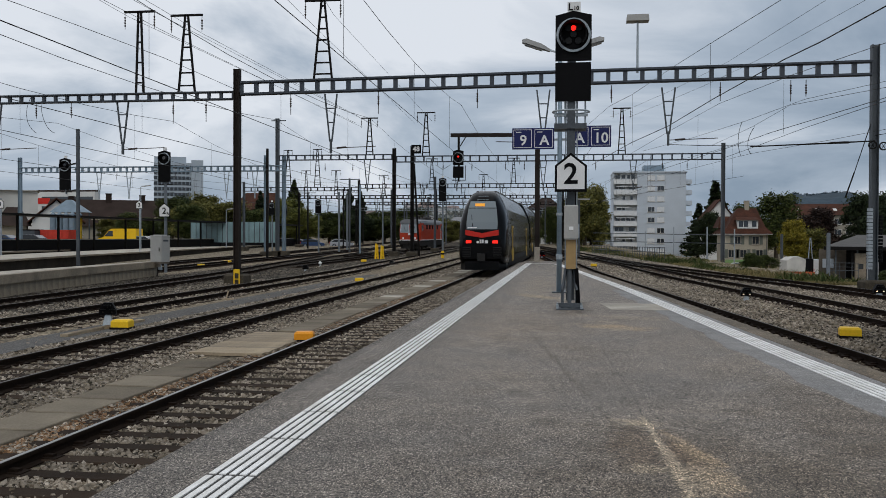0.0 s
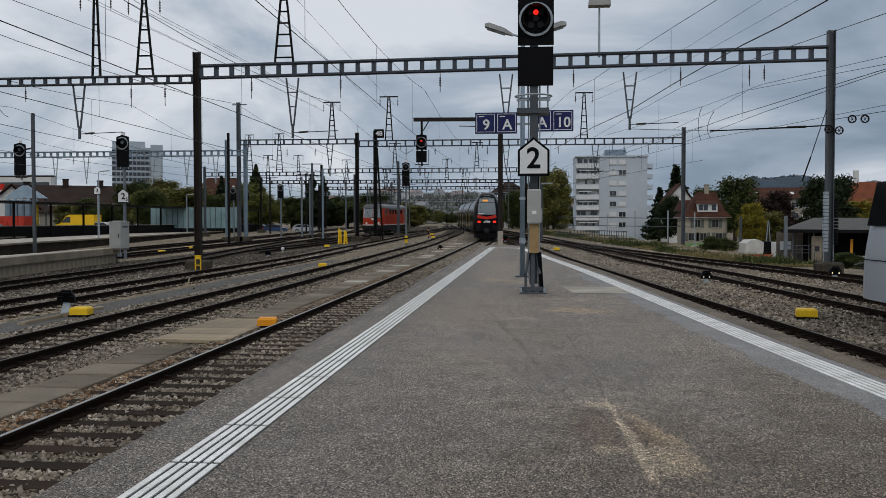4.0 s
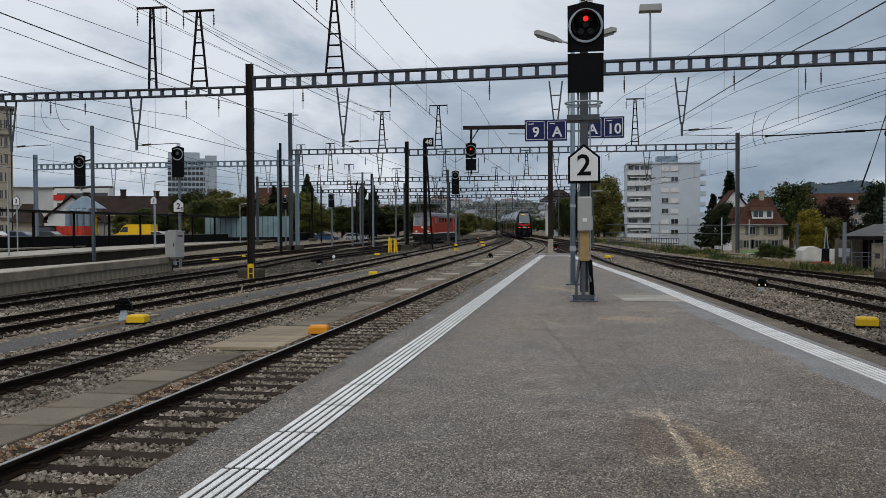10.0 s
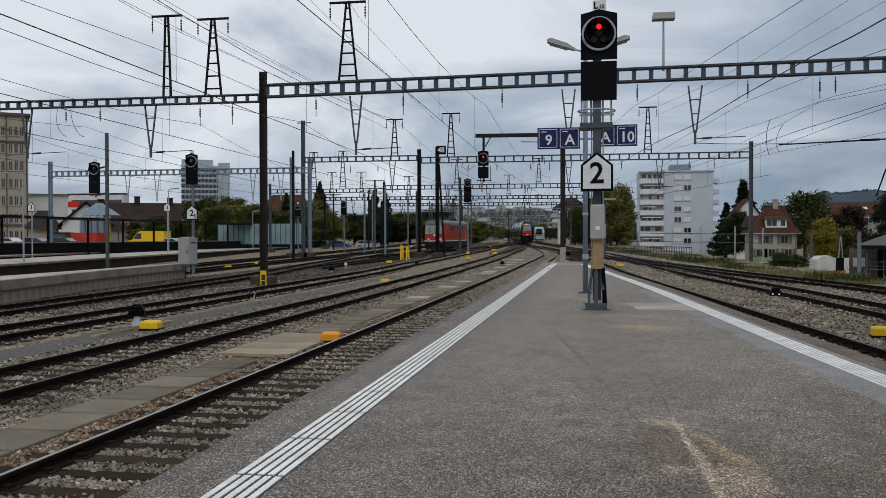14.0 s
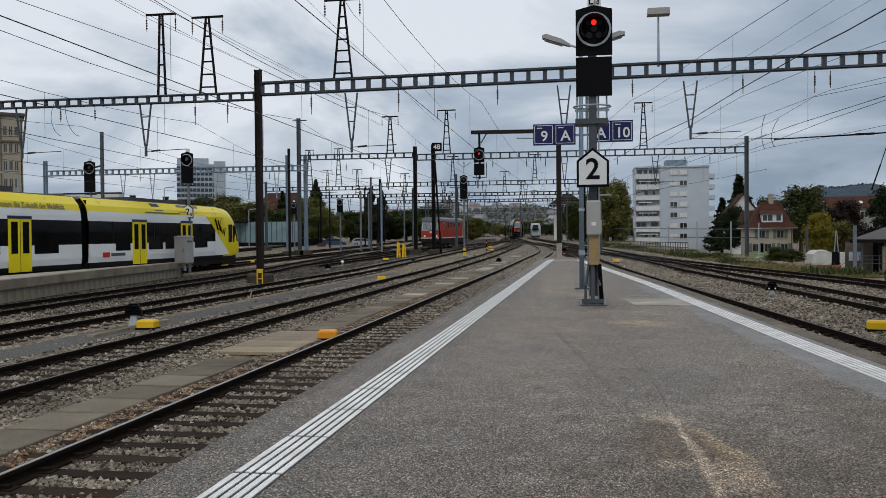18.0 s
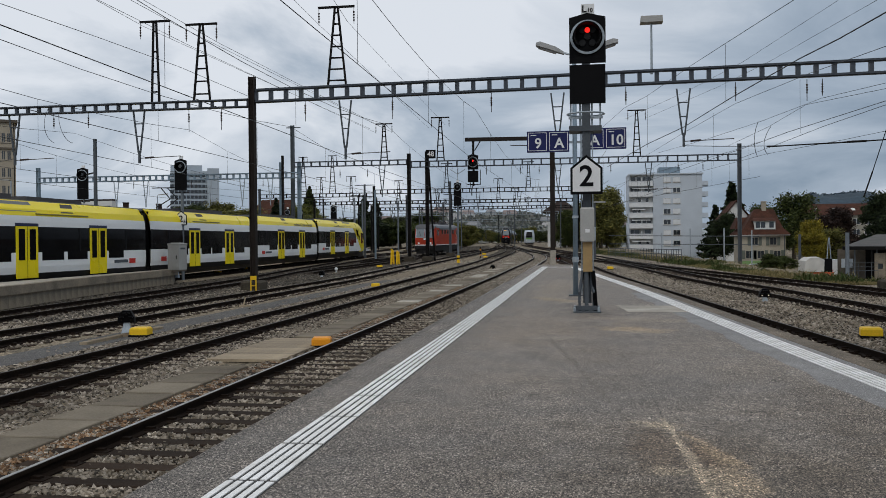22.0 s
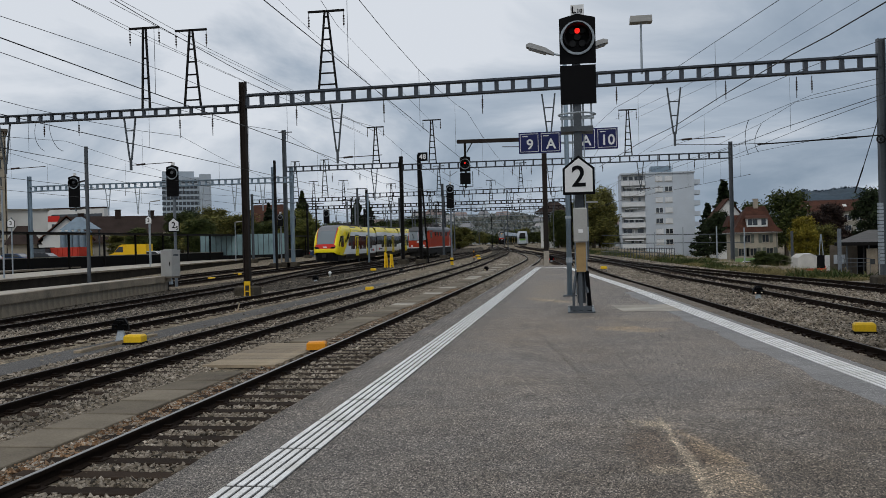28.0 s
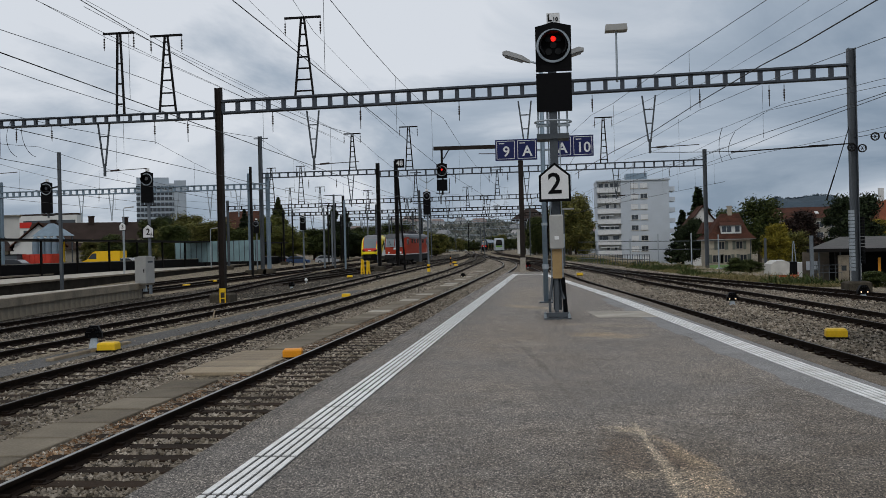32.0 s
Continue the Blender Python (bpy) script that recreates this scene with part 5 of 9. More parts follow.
def lamp_post():
    th = thing("platform_lamp_post", "blue-grey lamp post with two arms and platform signs", "lamp post")
    y = 26.2
    part("base_plate", Geo().box(-0.18, y, 0.02, 0.4, 0.4, 0.04), STEEL_GREY, th)
    part("post", Geo().tube((-0.18, y, 0), (-0.18, y, 7.5), 0.078, 0.06, 12), BLUE_STEEL, th, smooth=True)
    for z0, z1, r in ((1.0, 1.15, 0.095), (2.3, 2.38, 0.09)):
        part("clamp", Geo().tube((-0.18, y, z0), (-0.18, y, z1), r, n=12), GALV, th)
    for s in (-1, 1):
        x0, x1 = -0.18 + s * 0.30, -0.18 + s * (1.12 if s < 0 else 1.28)
        za, zb = 7.2, 7.48
        arm = part("lamp_arm", Geo().tube((-0.18, y, 7.1), (x0, y, za), 0.035, n=6), GALV, th)
        part("lamp_head", Geo().rings([[(x0 + (x1 - x0) * k, y - w, za + (zb - za) * k - 0.05), (x0 + (x1 - x0) * k, y + w, za + (zb - za) * k - 0.05), (x0 + (x1 - x0) * k, y + w * 0.6, za + (zb - za) * k + h), (x0 + (x1 - x0) * k, y - w * 0.6, za + (zb - za) * k + h)] for k, w, h in ((0, 0.07, 0.03), (0.3, 0.15, 0.10), (0.85, 0.17, 0.11), (1, 0.12, 0.04))]), POLE_HEAD, arm, "grey street lamp head")
        part("lamp_glass", Geo().rings([[(x0 + (x1 - x0) * k, y - 0.11, za + (zb - za) * k - 0.055), (x0 + (x1 - x0) * k, y + 0.11, za + (zb - za) * k - 0.055), (x0 + (x1 - x0) * k, y + 0.08, za + (zb - za) * k - 0.10), (x0 + (x1 - x0) * k, y - 0.08, za + (zb - za) * k - 0.10)] for k in (0.28, 0.92)]), LAMP_GLASS, arm)
    # the sector signs on their crossbar
    part("crossbar", Geo().beam((-1.5, y, 4.55), (1.25, y, 4.55), 0.06, 0.06), GALV, th)
    for x0, zc, texts in ((-1.58, 4.57, ("9", "A")), (0.07, 4.62, ("A", "10"))):
        s = part("sector_sign", Geo().rings([[(x0, yy, zc - 0.31), (x0 + 1.24, yy, zc - 0.31), (x0 + 1.24, yy, zc + 0.31), (x0, yy, zc + 0.31)] for yy in (y - 0.16, y - 0.06)]), SIGN_BLUE, th, "dark blue track and sector sign")
        for i, tx in enumerate(texts):
            cx = x0 + 0.31 + i * 0.62
            g = Geo()
            for a, b, c, d in ((-0.27, 0.27, 0.255, 0.27), (-0.27, 0.27, -0.27, -0.255), (-0.27, -0.255, -0.27, 0.27), (0.255, 0.27, -0.27, 0.27)):
                g.span(cx + a, cx + b, y - 0.166, y - 0.161, zc + c, zc + d)
            part("border", g, SIGN_WHITE, s)
            letters("lettering", tx, 0.42, SIGN_WHITE, s, Matrix.Translation((cx + 0.02, y - 0.165, zc - 0.06)) @ pose(0, 0, 0, 90))
            part("caption_bar", Geo().span(cx - 0.2, cx - 0.04, y - 0.166, y - 0.161, zc + 0.18, zc + 0.205), SIGN_WHITE, s)
    return th


lamp_post()


def bracket_signal():
    """Brown post at the platform tip with an arm that carries a signal over the track."""
    th = thing("bracket_signal", "brown post whose arm carries a red signal over the track", "signal")
    y = 59.0
    part("post", Geo().box(-1.88, y, 4.8, 0.32, 0.32, 7.6), STEEL_BROWN, th)
    part("post_foot", Geo().box(-1.88, y, 0.5, 0.35, 0.36, 1.0), CONCRETE, th, "pale concrete-coloured post foot")
    part("arm", Geo().beam((-7.75, y, 8.55), (-1.7, y, 8.5), 0.2, 0.25), STEEL_BROWN, th)
    part("hanger", Geo().beam((-7.2, y, 8.5), (-7.2, y, 7.4), 0.14, 0.14).beam((-6.7, y, 8.45), (-7.1, y, 7.8), 0.06, 0.06).beam((-7.2, y + 0.1, 7.6), (-7.2, y + 0.1, 5.4), 0.1, 0.1), STEEL_DARK, th)
    b = part("signal_face", Geo().rings([[(-7.56, yy, 6.5), (-6.85, yy, 6.5), (-6.85, yy, 7.45), (-7.2, yy, 7.55), (-7.56, yy, 7.45)] for yy in (y - 0.2, y - 0.1)]), BLACK, th)
    lens_unit(b, -7.2, 7.0, y - 0.21, 0.36, (0.0, 0.08))
    s = part("speed_board", Geo().span(-7.56, -6.85, y - 0.2, y - 0.1, 5.65, 6.42), BLACK, th)
    part("ladder_frame", Geo().beam((-7.65, y, 5.5), (-6.7, y, 5.5), 0.05, 0.05).beam((-6.72, y, 5.5), (-6.72, y, 6.5), 0.04, 0.04), STEEL_DARK, th)


bracket_signal()


def post_signal(x, y, h, label, wide=0.62, tall=1.9, plate=None, z0=GROUND_Z, yellow=False, lit=False, mast_x=None):
    th = thing("railway_signal", label, "signal", group="yard signals")
    if mast_x is None:
        part("post", Geo().tube((x, y, z0), (x, y, h), 0.09, n=8), MID_STEEL, th)
    else:
        part("post", Geo().tube((x, y, h - tall - 0.3), (x, y, h), 0.07, n=8), MID_STEEL, th)
        for z in (h - 0.5, h - tall - 0.1):
            part("bracket", Geo().beam((x, y, z), (mast_x, y - 2.0, z), 0.08, 0.1), STEEL_DARK, th)
    b = part("signal_face", Geo().rings([[(x - wide / 2, yy, h - tall), (x + wide / 2, yy, h - tall), (x + wide / 2, yy, h - 0.08), (x, yy, h + 0.04), (x - wide / 2, yy, h - 0.08)] for yy in (y - 0.22, y - 0.11)]), BLACK, th)
    part("target_ring", Geo().disc((x, h - wide * 0.62), wide * 0.42, wide * 0.49, y - 0.27, y - 0.22, 22), GALV, b)
    g = Geo()
    r = wide * 0.36
    pts = [math.pi * (-0.2 + 1.4 * i / 12) for i in range(13)]
    g.rings([[(x + r * math.cos(a), yy, h - wide * 0.62 + r * math.sin(a)) for a in pts] + [(x + r * 0.9 * math.cos(a), yy, h - wide * 0.62 + r * 0.9 * math.sin(a)) for a in reversed(pts)] for yy in (y - 0.22, y - 0.5)])
    part("hood", g, BLACK, b)
    part("lens", Geo().disc((x, h - wide * 0.55), 0, 0.06 if lit else 0.11, y - 0.25, y - 0.222, 12), RED_LIGHT if lit else DARK_LENS, b)
    part("name_board", Geo().span(x - 0.12, x + 0.12, y - 0.1, y - 0.06, h, h + 0.22), SIGN_WHITE, th)
    part("step_frame", Geo().beam((x - 0.45, y, h - tall - 0.15), (x + 0.45, y, h - tall - 0.15), 0.05, 0.05), STEEL_DARK, th)
    if plate:
        two_plate(th, x, plate[1], plate[2], plate[2] * 1.22, y - 0.15, plate[0], plate[2] * 0.72)
    if yellow:
        part("yellow_foot", Geo().box(x, y, z0 + 0.45 + rise(y), 0.26, 0.26, 0.7), YELLOW, th, "yellow and black painted foot")
        part("foot_band", Geo().box(x, y, z0 + 0.52 + rise(y), 0.268, 0.268, 0.16), BLACK, th)
    return th


sg = post_signal(-23.9, 50, 6.75, "railway signal with a black board beside a cabinet", 0.74, 1.85, ("2", 3.2, 0.72))
letters("small_digit", "5", 0.3, BLACK, sg, Matrix.Translation((-23.68, 49.80, 2.98)) @ pose(0, 0, 0, 90))
post_signal(-36.4, 60, 7.3, "railway signal with a black board bracketed to a mast", 0.85, 2.3, mast_x=-34.3)
sig797 = post_signal(-11.5, 82, 7.2, "railway signal on a slim post with a yellow foot", 0.7, 2.2, None, GROUND_Z, True, False)
part("lamp_fork", Geo().beam((-11.5, 82, 7.2), (-11.5, 82, 8.0), 0.06, 0.06).beam((-11.5, 82, 8.0), (-12.2, 82, 8.45), 0.06, 0.06).beam((-11.5, 82, 8.0), (-10.8, 82, 8.45), 0.06, 0.06), GALV, sig797)
for x, y, h in ((-35.5, 108, 5.9), (-28.2, 98, 5.9), (-37.2, 108, 6.0)):
    post_signal(x, y, h, "distant railway signal with a dark board", 0.7, 1.6)


# ---- small trackside things ----
def number_post(x, y, z, h, text, size):
    th = thing("track_number_post", "slim post with a white house-shaped number plate", "sign post", group="track number posts")
    part("post", Geo().tube((x, y, z), (x, y, h), 0.05, n=8), GALV, th)
    two_plate(th, x, h - 0.4, size, size * 1.2, y - 0.06, text, size * 0.72)


number_post(-38.6, 75.5, 0.2, 4.9, "3", 0.66)
number_post(-40.6, 58.5, 0.2, 4.35, "3", 0.6)


def yellow_box(x, y, rz, w=0.36, d=0.3, h=0.16, paint=YELLOW):
    th = thing("track_box", "small yellow cover box beside the rail" if paint == YELLOW else "small orange cover box beside the concrete slabs", "track box", m=pose(x, y, GROUND_Z + rise(y) + 0.06, 0, 0, rz), group="track boxes")
    part("lid", Geo().rings([[(a * s, b * s, z) for a, b in ((-w / 2, -d / 2), (w / 2, -d / 2), (w / 2, d / 2), (-w / 2, d / 2))] for s, z in ((1, 0), (1, h * 0.8), (0.86, h))]), paint, th)
    part("base", Geo().box(0, 0, -0.03, w * 1.1, d * 1.1, 0.1), STEEL_DARK, th)
    return th


for x, y, rz, k in ((-5.72, 18.75, 10, 1.25), (-10.95, 20.5, 5, 1.35), (6.62, 21.6, -10, 1.4), (-10.4, 43.6, 5, 1.25), (2.1, 66, 0, 1.4), (-26.4, 66, 0, 1.6), (-26.0, 60, 0, 1.4), (-16.8, 72, 0, 1.3), (-13.0, 118, 0, 1.6), (-11.2, 103, 0, 1.3)):
    yellow_box(x, y, rz, 0.33 * k, 0.27 * k, 0.15 * k, ORANGE_PAINT if y == 18.75 else YELLOW)


def dwarf_signal(x, y, z, rz=0, k=1.0, lights=True, lamp=None):
    th = thing("dwarf_signal", "low black dwarf signal on a short grey foot", "dwarf signal", m=pose(x, y, z, 0, 0, rz) @ Matrix.Scale(k, 4), group="dwarf signals")
    part("foot", Geo().rings([[(-s, -s, h), (s, -s, h), (s, s, h), (-s, s, h)] for s, h in ((0.16, -0.28), (0.14, -0.08), (0.07, 0.25))]), GALV, th)
    part("housing", Geo().rings([[(a, yy, h) for a, h in ((-0.24, 0.22), (0.24, 0.22), (0.24, 0.36), (0.12, 0.58), (-0.12, 0.58), (-0.24, 0.36))] for yy in (-0.12, 0.12)]), BLACK, th)
    part("hood", Geo().box(0, -0.17, 0.5, 0.2, 0.14, 0.04).box(-0.13, -0.17, 0.38, 0.14, 0.14, 0.03).box(0.13, -0.17, 0.38, 0.14, 0.14, 0.03), BLACK, th)
    for dx, dz in ((-0.13, 0.3), (0.13, 0.3), (0, 0.46)):
        part("lens", Geo().disc((dx, dz), 0, 0.026, -0.14, -0.12, 10), (lamp or WHITE_LIGHT) if lights and dz < 0.4 else DARK_LENS, th)


dwarf_signal(-11.55, 20.9, GROUND_Z + 0.16, 20, 0.84, False)
dwarf_signal(6.68, 33.8, GROUND_Z, 0, 0.85)
dwarf_signal(-6.75, 67.0, GROUND_Z, 10, 0.9)
dwarf_signal(-2.3, 88, GROUND_Z + 0.15, 0, 1.3, True, RED_LIGHT)
dwarf_signal(12.2, 36.3, GROUND_Z, 0, 0.95)
dwarf_signal(-13.6, 68, GROUND_Z, 0, 0.8, False)
dwarf_signal(-17.0, 56, GROUND_Z, 0, 0.8, False)
dwarf_signal(-23.6, 48.5, -0.1, 0, 0.9)
stake = thing("striped_marker_post", "black and orange banded marker post", "marker post", m=pose(-11.8, 103, GROUND_Z + rise(103)))
part("post", Geo().box(0, 0, 0.65, 0.11, 0.10, 1.3), BLACK, stake)
RED_BAND = mat("orange_paint", (0.60, 0.25, 0.02), 0.5)
for z in (0.35, 1.0):
    part("band", Geo().box(0, 0, z, 0.118, 0.108, 0.2), RED_BAND, stake, "orange painted band")


wm = thing("white_marker", "small white marker lamp on the ballast", "marker", m=pose(-17.9, 62.6, GROUND_Z + rise(62.6)))
part("stem", Geo().tube((0, 0, 0), (0, 0, 0.22), 0.05, 0.04, 8), GALV, wm)
part("globe", Geo().tube((0, 0, 0.2), (0, 0, 0.32), 0.10, 0.13, 10).tube((0, 0, 0.32), (0, 0, 0.42), 0.13, 0.05, 10), SIGN_WHITE, wm)
stk = thing("timber_peg", "pale timber peg lying beside the tarred path", "peg", m=pose(-12.2, 30.5, GROUND_Z + 0.03, 0, 0, 20))
part("board", Geo().box(0, 0, 0.03, 0.42, 0.12, 0.05), PLANK, stk)
part("stick", Geo().beam((-0.05, 0, 0.05), (0.03, 0.02, 0.33), 0.04, 0.04), PLANK, stk)


def buffer_frame(x, y):
    th = thing("barrier", "yellow painted steel barrier frame beside the track", "barrier", group="yellow barrier frames", m=pose(x, y, GROUND_Z + rise(y)) @ Matrix.Scale(1.15, 4))
    for x in (-0.22, 0.24):
        part("upright", Geo().beam((x - 0.07, -0.1, 0), (x - 0.04, 0, 1.3 if x < 0 else 1.15), 0.1, 0.12), YELLOW, th)
        part("upright", Geo().beam((x + 0.10, 0.1, 0), (x + 0.05, 0, 1.2 if x < 0 else 1.08), 0.1, 0.12), YELLOW, th)
        for z in (0.3, 0.75):
            part("crossbar", Geo().box(x + 0.01, 0, z, 0.2, 0.1, 0.1), YELLOW, th)


buffer_frame(-17.2, 80.0)


def cabinet(x, y, z):
    th = thing("relay_cabinet", "light grey relay cabinet on the end of the low platform", "cabinet", m=pose(x, y, z, 0, 0, -17))
    w, d, h = 0.41, 0.33, 1.5
    b = part("body", Geo().rings([[(a * w * s, c * d * s, zz) for a, c in ((-1, -1), (1, -1), (1, 1), (-1, 1))] for s, zz in ((1, 0), (1, h - 0.07), (1.06, h - 0.06), (1.06, h - 0.01), (0.98, h))]), GREY_BOX, th)
    part("plinth", Geo().span(-w * 0.95, w * 0.95, -d * 0.95, d * 0.95, -0.1, 0.08), CONCRETE_OLD, th, "concrete plinth")
    door = part("door", Geo().span(-w * 0.88, w * 0.88, -d - 0.02, -d, 0.12, h - 0.16), GREY_BOX, b)
    part("handle", Geo().span(w * 0.6, w * 0.68, -d - 0.05, -d - 0.02, 0.6, 0.82), STEEL_DARK, door)
    part("vent", Geo().span(w + 0.002, w + 0.012, -d * 0.6, d * 0.6, h - 0.34, h - 0.24), STEEL_GREY, b)
    part("cap", Geo().span(-w * 0.75, w * 0.8, -d * 0.6, d * 0.6, h, h + 0.05), GREY_BOX, b)


cabinet(-22.9, 47.2, 0.17)


def walkway():
    """Concrete slabs and timber boards between the first two tracks, and the tarred path beyond."""
    th = thing("walkway", "row of worn concrete duct slabs between two tracks", "walkway", kind="structure")
    me = Geo().rings([[(a * s, b * s, z) for a, b in ((-0.41, -0.475), (0.41, -0.475), (0.41, 0.475), (-0.41, 0.475))] for s, z in ((1, -0.12), (1, 0), (0.97, 0.012))]).mesh("slab", DUCT_SLAB)
    pale = Geo().rings([[(a * s, b * s, z) for a, b in ((-0.41, -0.475), (0.41, -0.475), (0.41, 0.475), (-0.41, 0.475))] for s, z in ((1, -0.12), (1, 0.02), (0.97, 0.03))]).mesh("slab", CONCRETE)
    for i in range(82):
        y = 5 + i
        if 15.9 < y < 20.2:
            continue
        part("slab", pale if y > 30 and random.random() < 0.22 else me, DUCT_SLAB, th, m=pose(-6.56 + random.uniform(-0.015, 0.015), y, GROUND_Z + rise(y) + 0.05 + random.uniform(-0.008, 0.008), random.uniform(-0.6, 0.6), random.uniform(-0.8, 0.8), random.uniform(-0.8, 0.8)))
    me = Geo().box(0, 0, 0, 1.5, 0.19, 0.06).mesh("plank", PLANK)
    for i in range(18):
        part("plank", me, PLANK, th, m=pose(-6.55 + random.uniform(-0.03, 0.03), 16.4 + i * 0.205, GROUND_Z + 0.045, 0, 0, random.uniform(-0.7, 0.7)))
    for i in range(12):
        part("plank", me, PLANK, th, m=pose(-11.4, 19.4 + i * 0.205, GROUND_Z + 0.06, 0, 0, 90 + random.uniform(-0.7, 0.7)) @ Matrix.Diagonal((1, 1, 1, 1)))
    g = Geo().rings([[(curve_x(WAY["b"], y) - 3.6, y, GROUND_Z + 0.02), (curve_x(WAY["b"], y) - 2.0, y, GROUND_Z + 0.03), (curve_x(WAY["b"], y) - 2.0, y, GROUND_Z - 0.05), (curve_x(WAY["b"], y) - 3.6, y, GROUND_Z - 0.05)] for y in (-5, 10, 20, 30, 40, 55, 75, 100)])
    part("tarred_path", g, PATH_ASPHALT, th, "dark tarred path")


walkway()


def stones(name, x0, x1, y0, y1, count, size, seed, label, wedge=True, material=None, push=1.5):
    """Loose broken stones as one mesh: flat-topped wedges, or plain chips further off."""
    rng = np.random.default_rng(seed)
    y = y0 + (y1 - y0) * rng.random(count) ** push
    x = np.array([x0(v) for v in y]) + (np.array([x1(v) for v in y]) - np.array([x0(v) for v in y])) * rng.random(count)
    keep = np.ones(count, bool)
    ztop = np.full(count, GROUND_Z + 0.01)
    for key in ("a", "b", "c", "d", "e", "r1", "r2", "r3"):
        c = np.array([curve_x(WAY[key], v) for v in y])
        off = np.abs(x - c)
        keep &= np.abs(off - 0.75) > 0.15
        sl = np.array(SLEEPERS[key])
        gap = np.abs(y[:, None] - sl[None]).min(1) if len(sl) else np.full(count, 9.0)
        keep &= ~((off < 1.32) & (gap < 0.15) & (rng.random(count) < 0.97))
        ztop = np.where(off < 1.5, (GROUND_Z + 0.012 if key == "a" else RAIL_Z - 0.165), np.where(off < 2.05, GROUND_Z + (2.05 - off) / 0.55 * 0.02, ztop))
    keep &= ~((x < -6.12) & (x > -7.0) & (y > 4.5) & (y < 87))
    keep &= ~((x < -5.8) & (x > -7.3) & (y > 16.3) & (y < 20.1))
    path = np.array([curve_x(WAY["b"], v) for v in y])
    keep &= ~((x < path - 2.0) & (x > path - 3.55) & (rng.random(count) < 0.985))
    x, y, z = x[keep], y[keep], ztop[keep] + np.array([rise(v) for v in y[keep]])
    n = len(x)
    s = size * (0.5 + 0.85 * rng.random(n))
    if wedge:
        base = [(1, 0, -0.4), (-0.5, 0.87, -0.4), (-0.5, -0.87, -0.4), (0.75, 0.1, 0.7), (-0.45, 0.6, 0.7), (-0.35, -0.65, 0.7)]
        faces, lens = [0, 1, 4, 3, 1, 2, 5, 4, 2, 0, 3, 5, 3, 4, 5], [4, 4, 4, 3]
    else:
        base = [(1, 0, -0.4), (0, 1, -0.4), (-1, 0, -0.4), (0, -1, -0.4), (0.1, 0, 0.8)]
        faces, lens = [0, 1, 4, 1, 2, 4, 2, 3, 4, 3, 0, 4], [3, 3, 3, 3]
    k = len(base)
    v = np.array(base, float)[None] * (0.7 + 0.6 * rng.random((n, k, 1))) + rng.normal(0, 0.17, (n, k, 3))
    v[:, :, 2] *= 0.65
    a = rng.random(n) * math.tau
    ca, sa = np.cos(a)[:, None], np.sin(a)[:, None]
    vx, vy = v[:, :, 0] * ca - v[:, :, 1] * sa, v[:, :, 0] * sa + v[:, :, 1] * ca
    tilt_x, tilt_y = rng.normal(0, 0.3, (n, 1)), rng.normal(0, 0.3, (n, 1))
    v = np.stack((vx, vy, v[:, :, 2] + tilt_x * vx + tilt_y * vy), 2) * s[:, None, None] + np.stack((x, y, z + 0.25 * s), 1)[:, None]
    f = (np.array(faces)[None] + (np.arange(n) * k)[:, None]).reshape(-1)
    start = (np.concatenate(([0], np.cumsum(lens)[:-1]))[None] + (np.arange(n) * len(faces))[:, None]).reshape(-1)
    me = bpy.data.meshes.new(name)
    me.vertices.add(n * k); me.vertices.foreach_set("co", v.reshape(-1))
    me.loops.add(len(f)); me.loops.foreach_set("vertex_index", f)
    me.polygons.add(len(start)); me.polygons.foreach_set("loop_start", start)
    me.update(calc_edges=True)
    me.materials.append(material or STONES)
    return solid(name, me, material or STONES, label, "ballast", kind="stuff")


SOOT_STONES = island_mat("sooty_stones", [(0.016, 0.013, 0.010), (0.05, 0.042, 0.033), (0.11, 0.095, 0.075), (0.19, 0.168, 0.138), (0.06, 0.045, 0.03)])


def left_of(key, d):
    return lambda y: curve_x(WAY[key], y) + d


stones("ballast_stones", lambda y: -8.0, lambda y: -3.2, 4.5, 14, 40000, 0.030, 1, "loose grey ballast stones beside the platform track")
stones("rusty_ballast", lambda y: -6.12, lambda y: -5.42, 4.5, 45, 20000, 0.030, 7, "rust-stained ballast stones along the near rail", True, RUSTY_STONES)
stones("ballast_stones", lambda y: -8.0, lambda y: -3.2, 14, 45, 60000, 0.034, 4, "loose grey ballast stones further along the track")
stones("ballast_stones", left_of("b", 1.0), left_of("a", 1.4), 45, 150, 52000, 0.058, 8, "grey ballast stones between the far tracks", False, None, 1.3)
stones("ballast_stones", lambda y: -17.0, lambda y: -7.9, 9, 45, 75000, 0.040, 2, "loose grey ballast stones between the yard tracks", True, None, 1.3)
stones("ballast_stones", left_of("c", -2.0), left_of("b", 1.2), 42, 105, 30000, 0.062, 6, "grey ballast stones across the far yard", False, None, 1.2)
stones("sooty_ballast", lambda y: -29.0, left_of("c", -1.6), 24, 110, 60000, 0.065, 9, "soot-darkened ballast of the inner yard tracks", False, SOOT_STONES, 1.2)
stones("sooty_ballast", lambda y: -32.0 + 0.06 * (y - 105), left_of("b", 1.4), 108, 230, 42000, 0.09, 10, "soot-darkened ballast far up the yard", False, SOOT_STONES, 1.2)
stones("ballast_stones", lambda y: edge_r(y) + 0.02, lambda y: min(curve_x(WAY["verge"], y), edge_r(y) + 10.5), 10, 45, 66000, 0.040, 3, "loose grey ballast stones beyond the platform", True, None, 1.3)
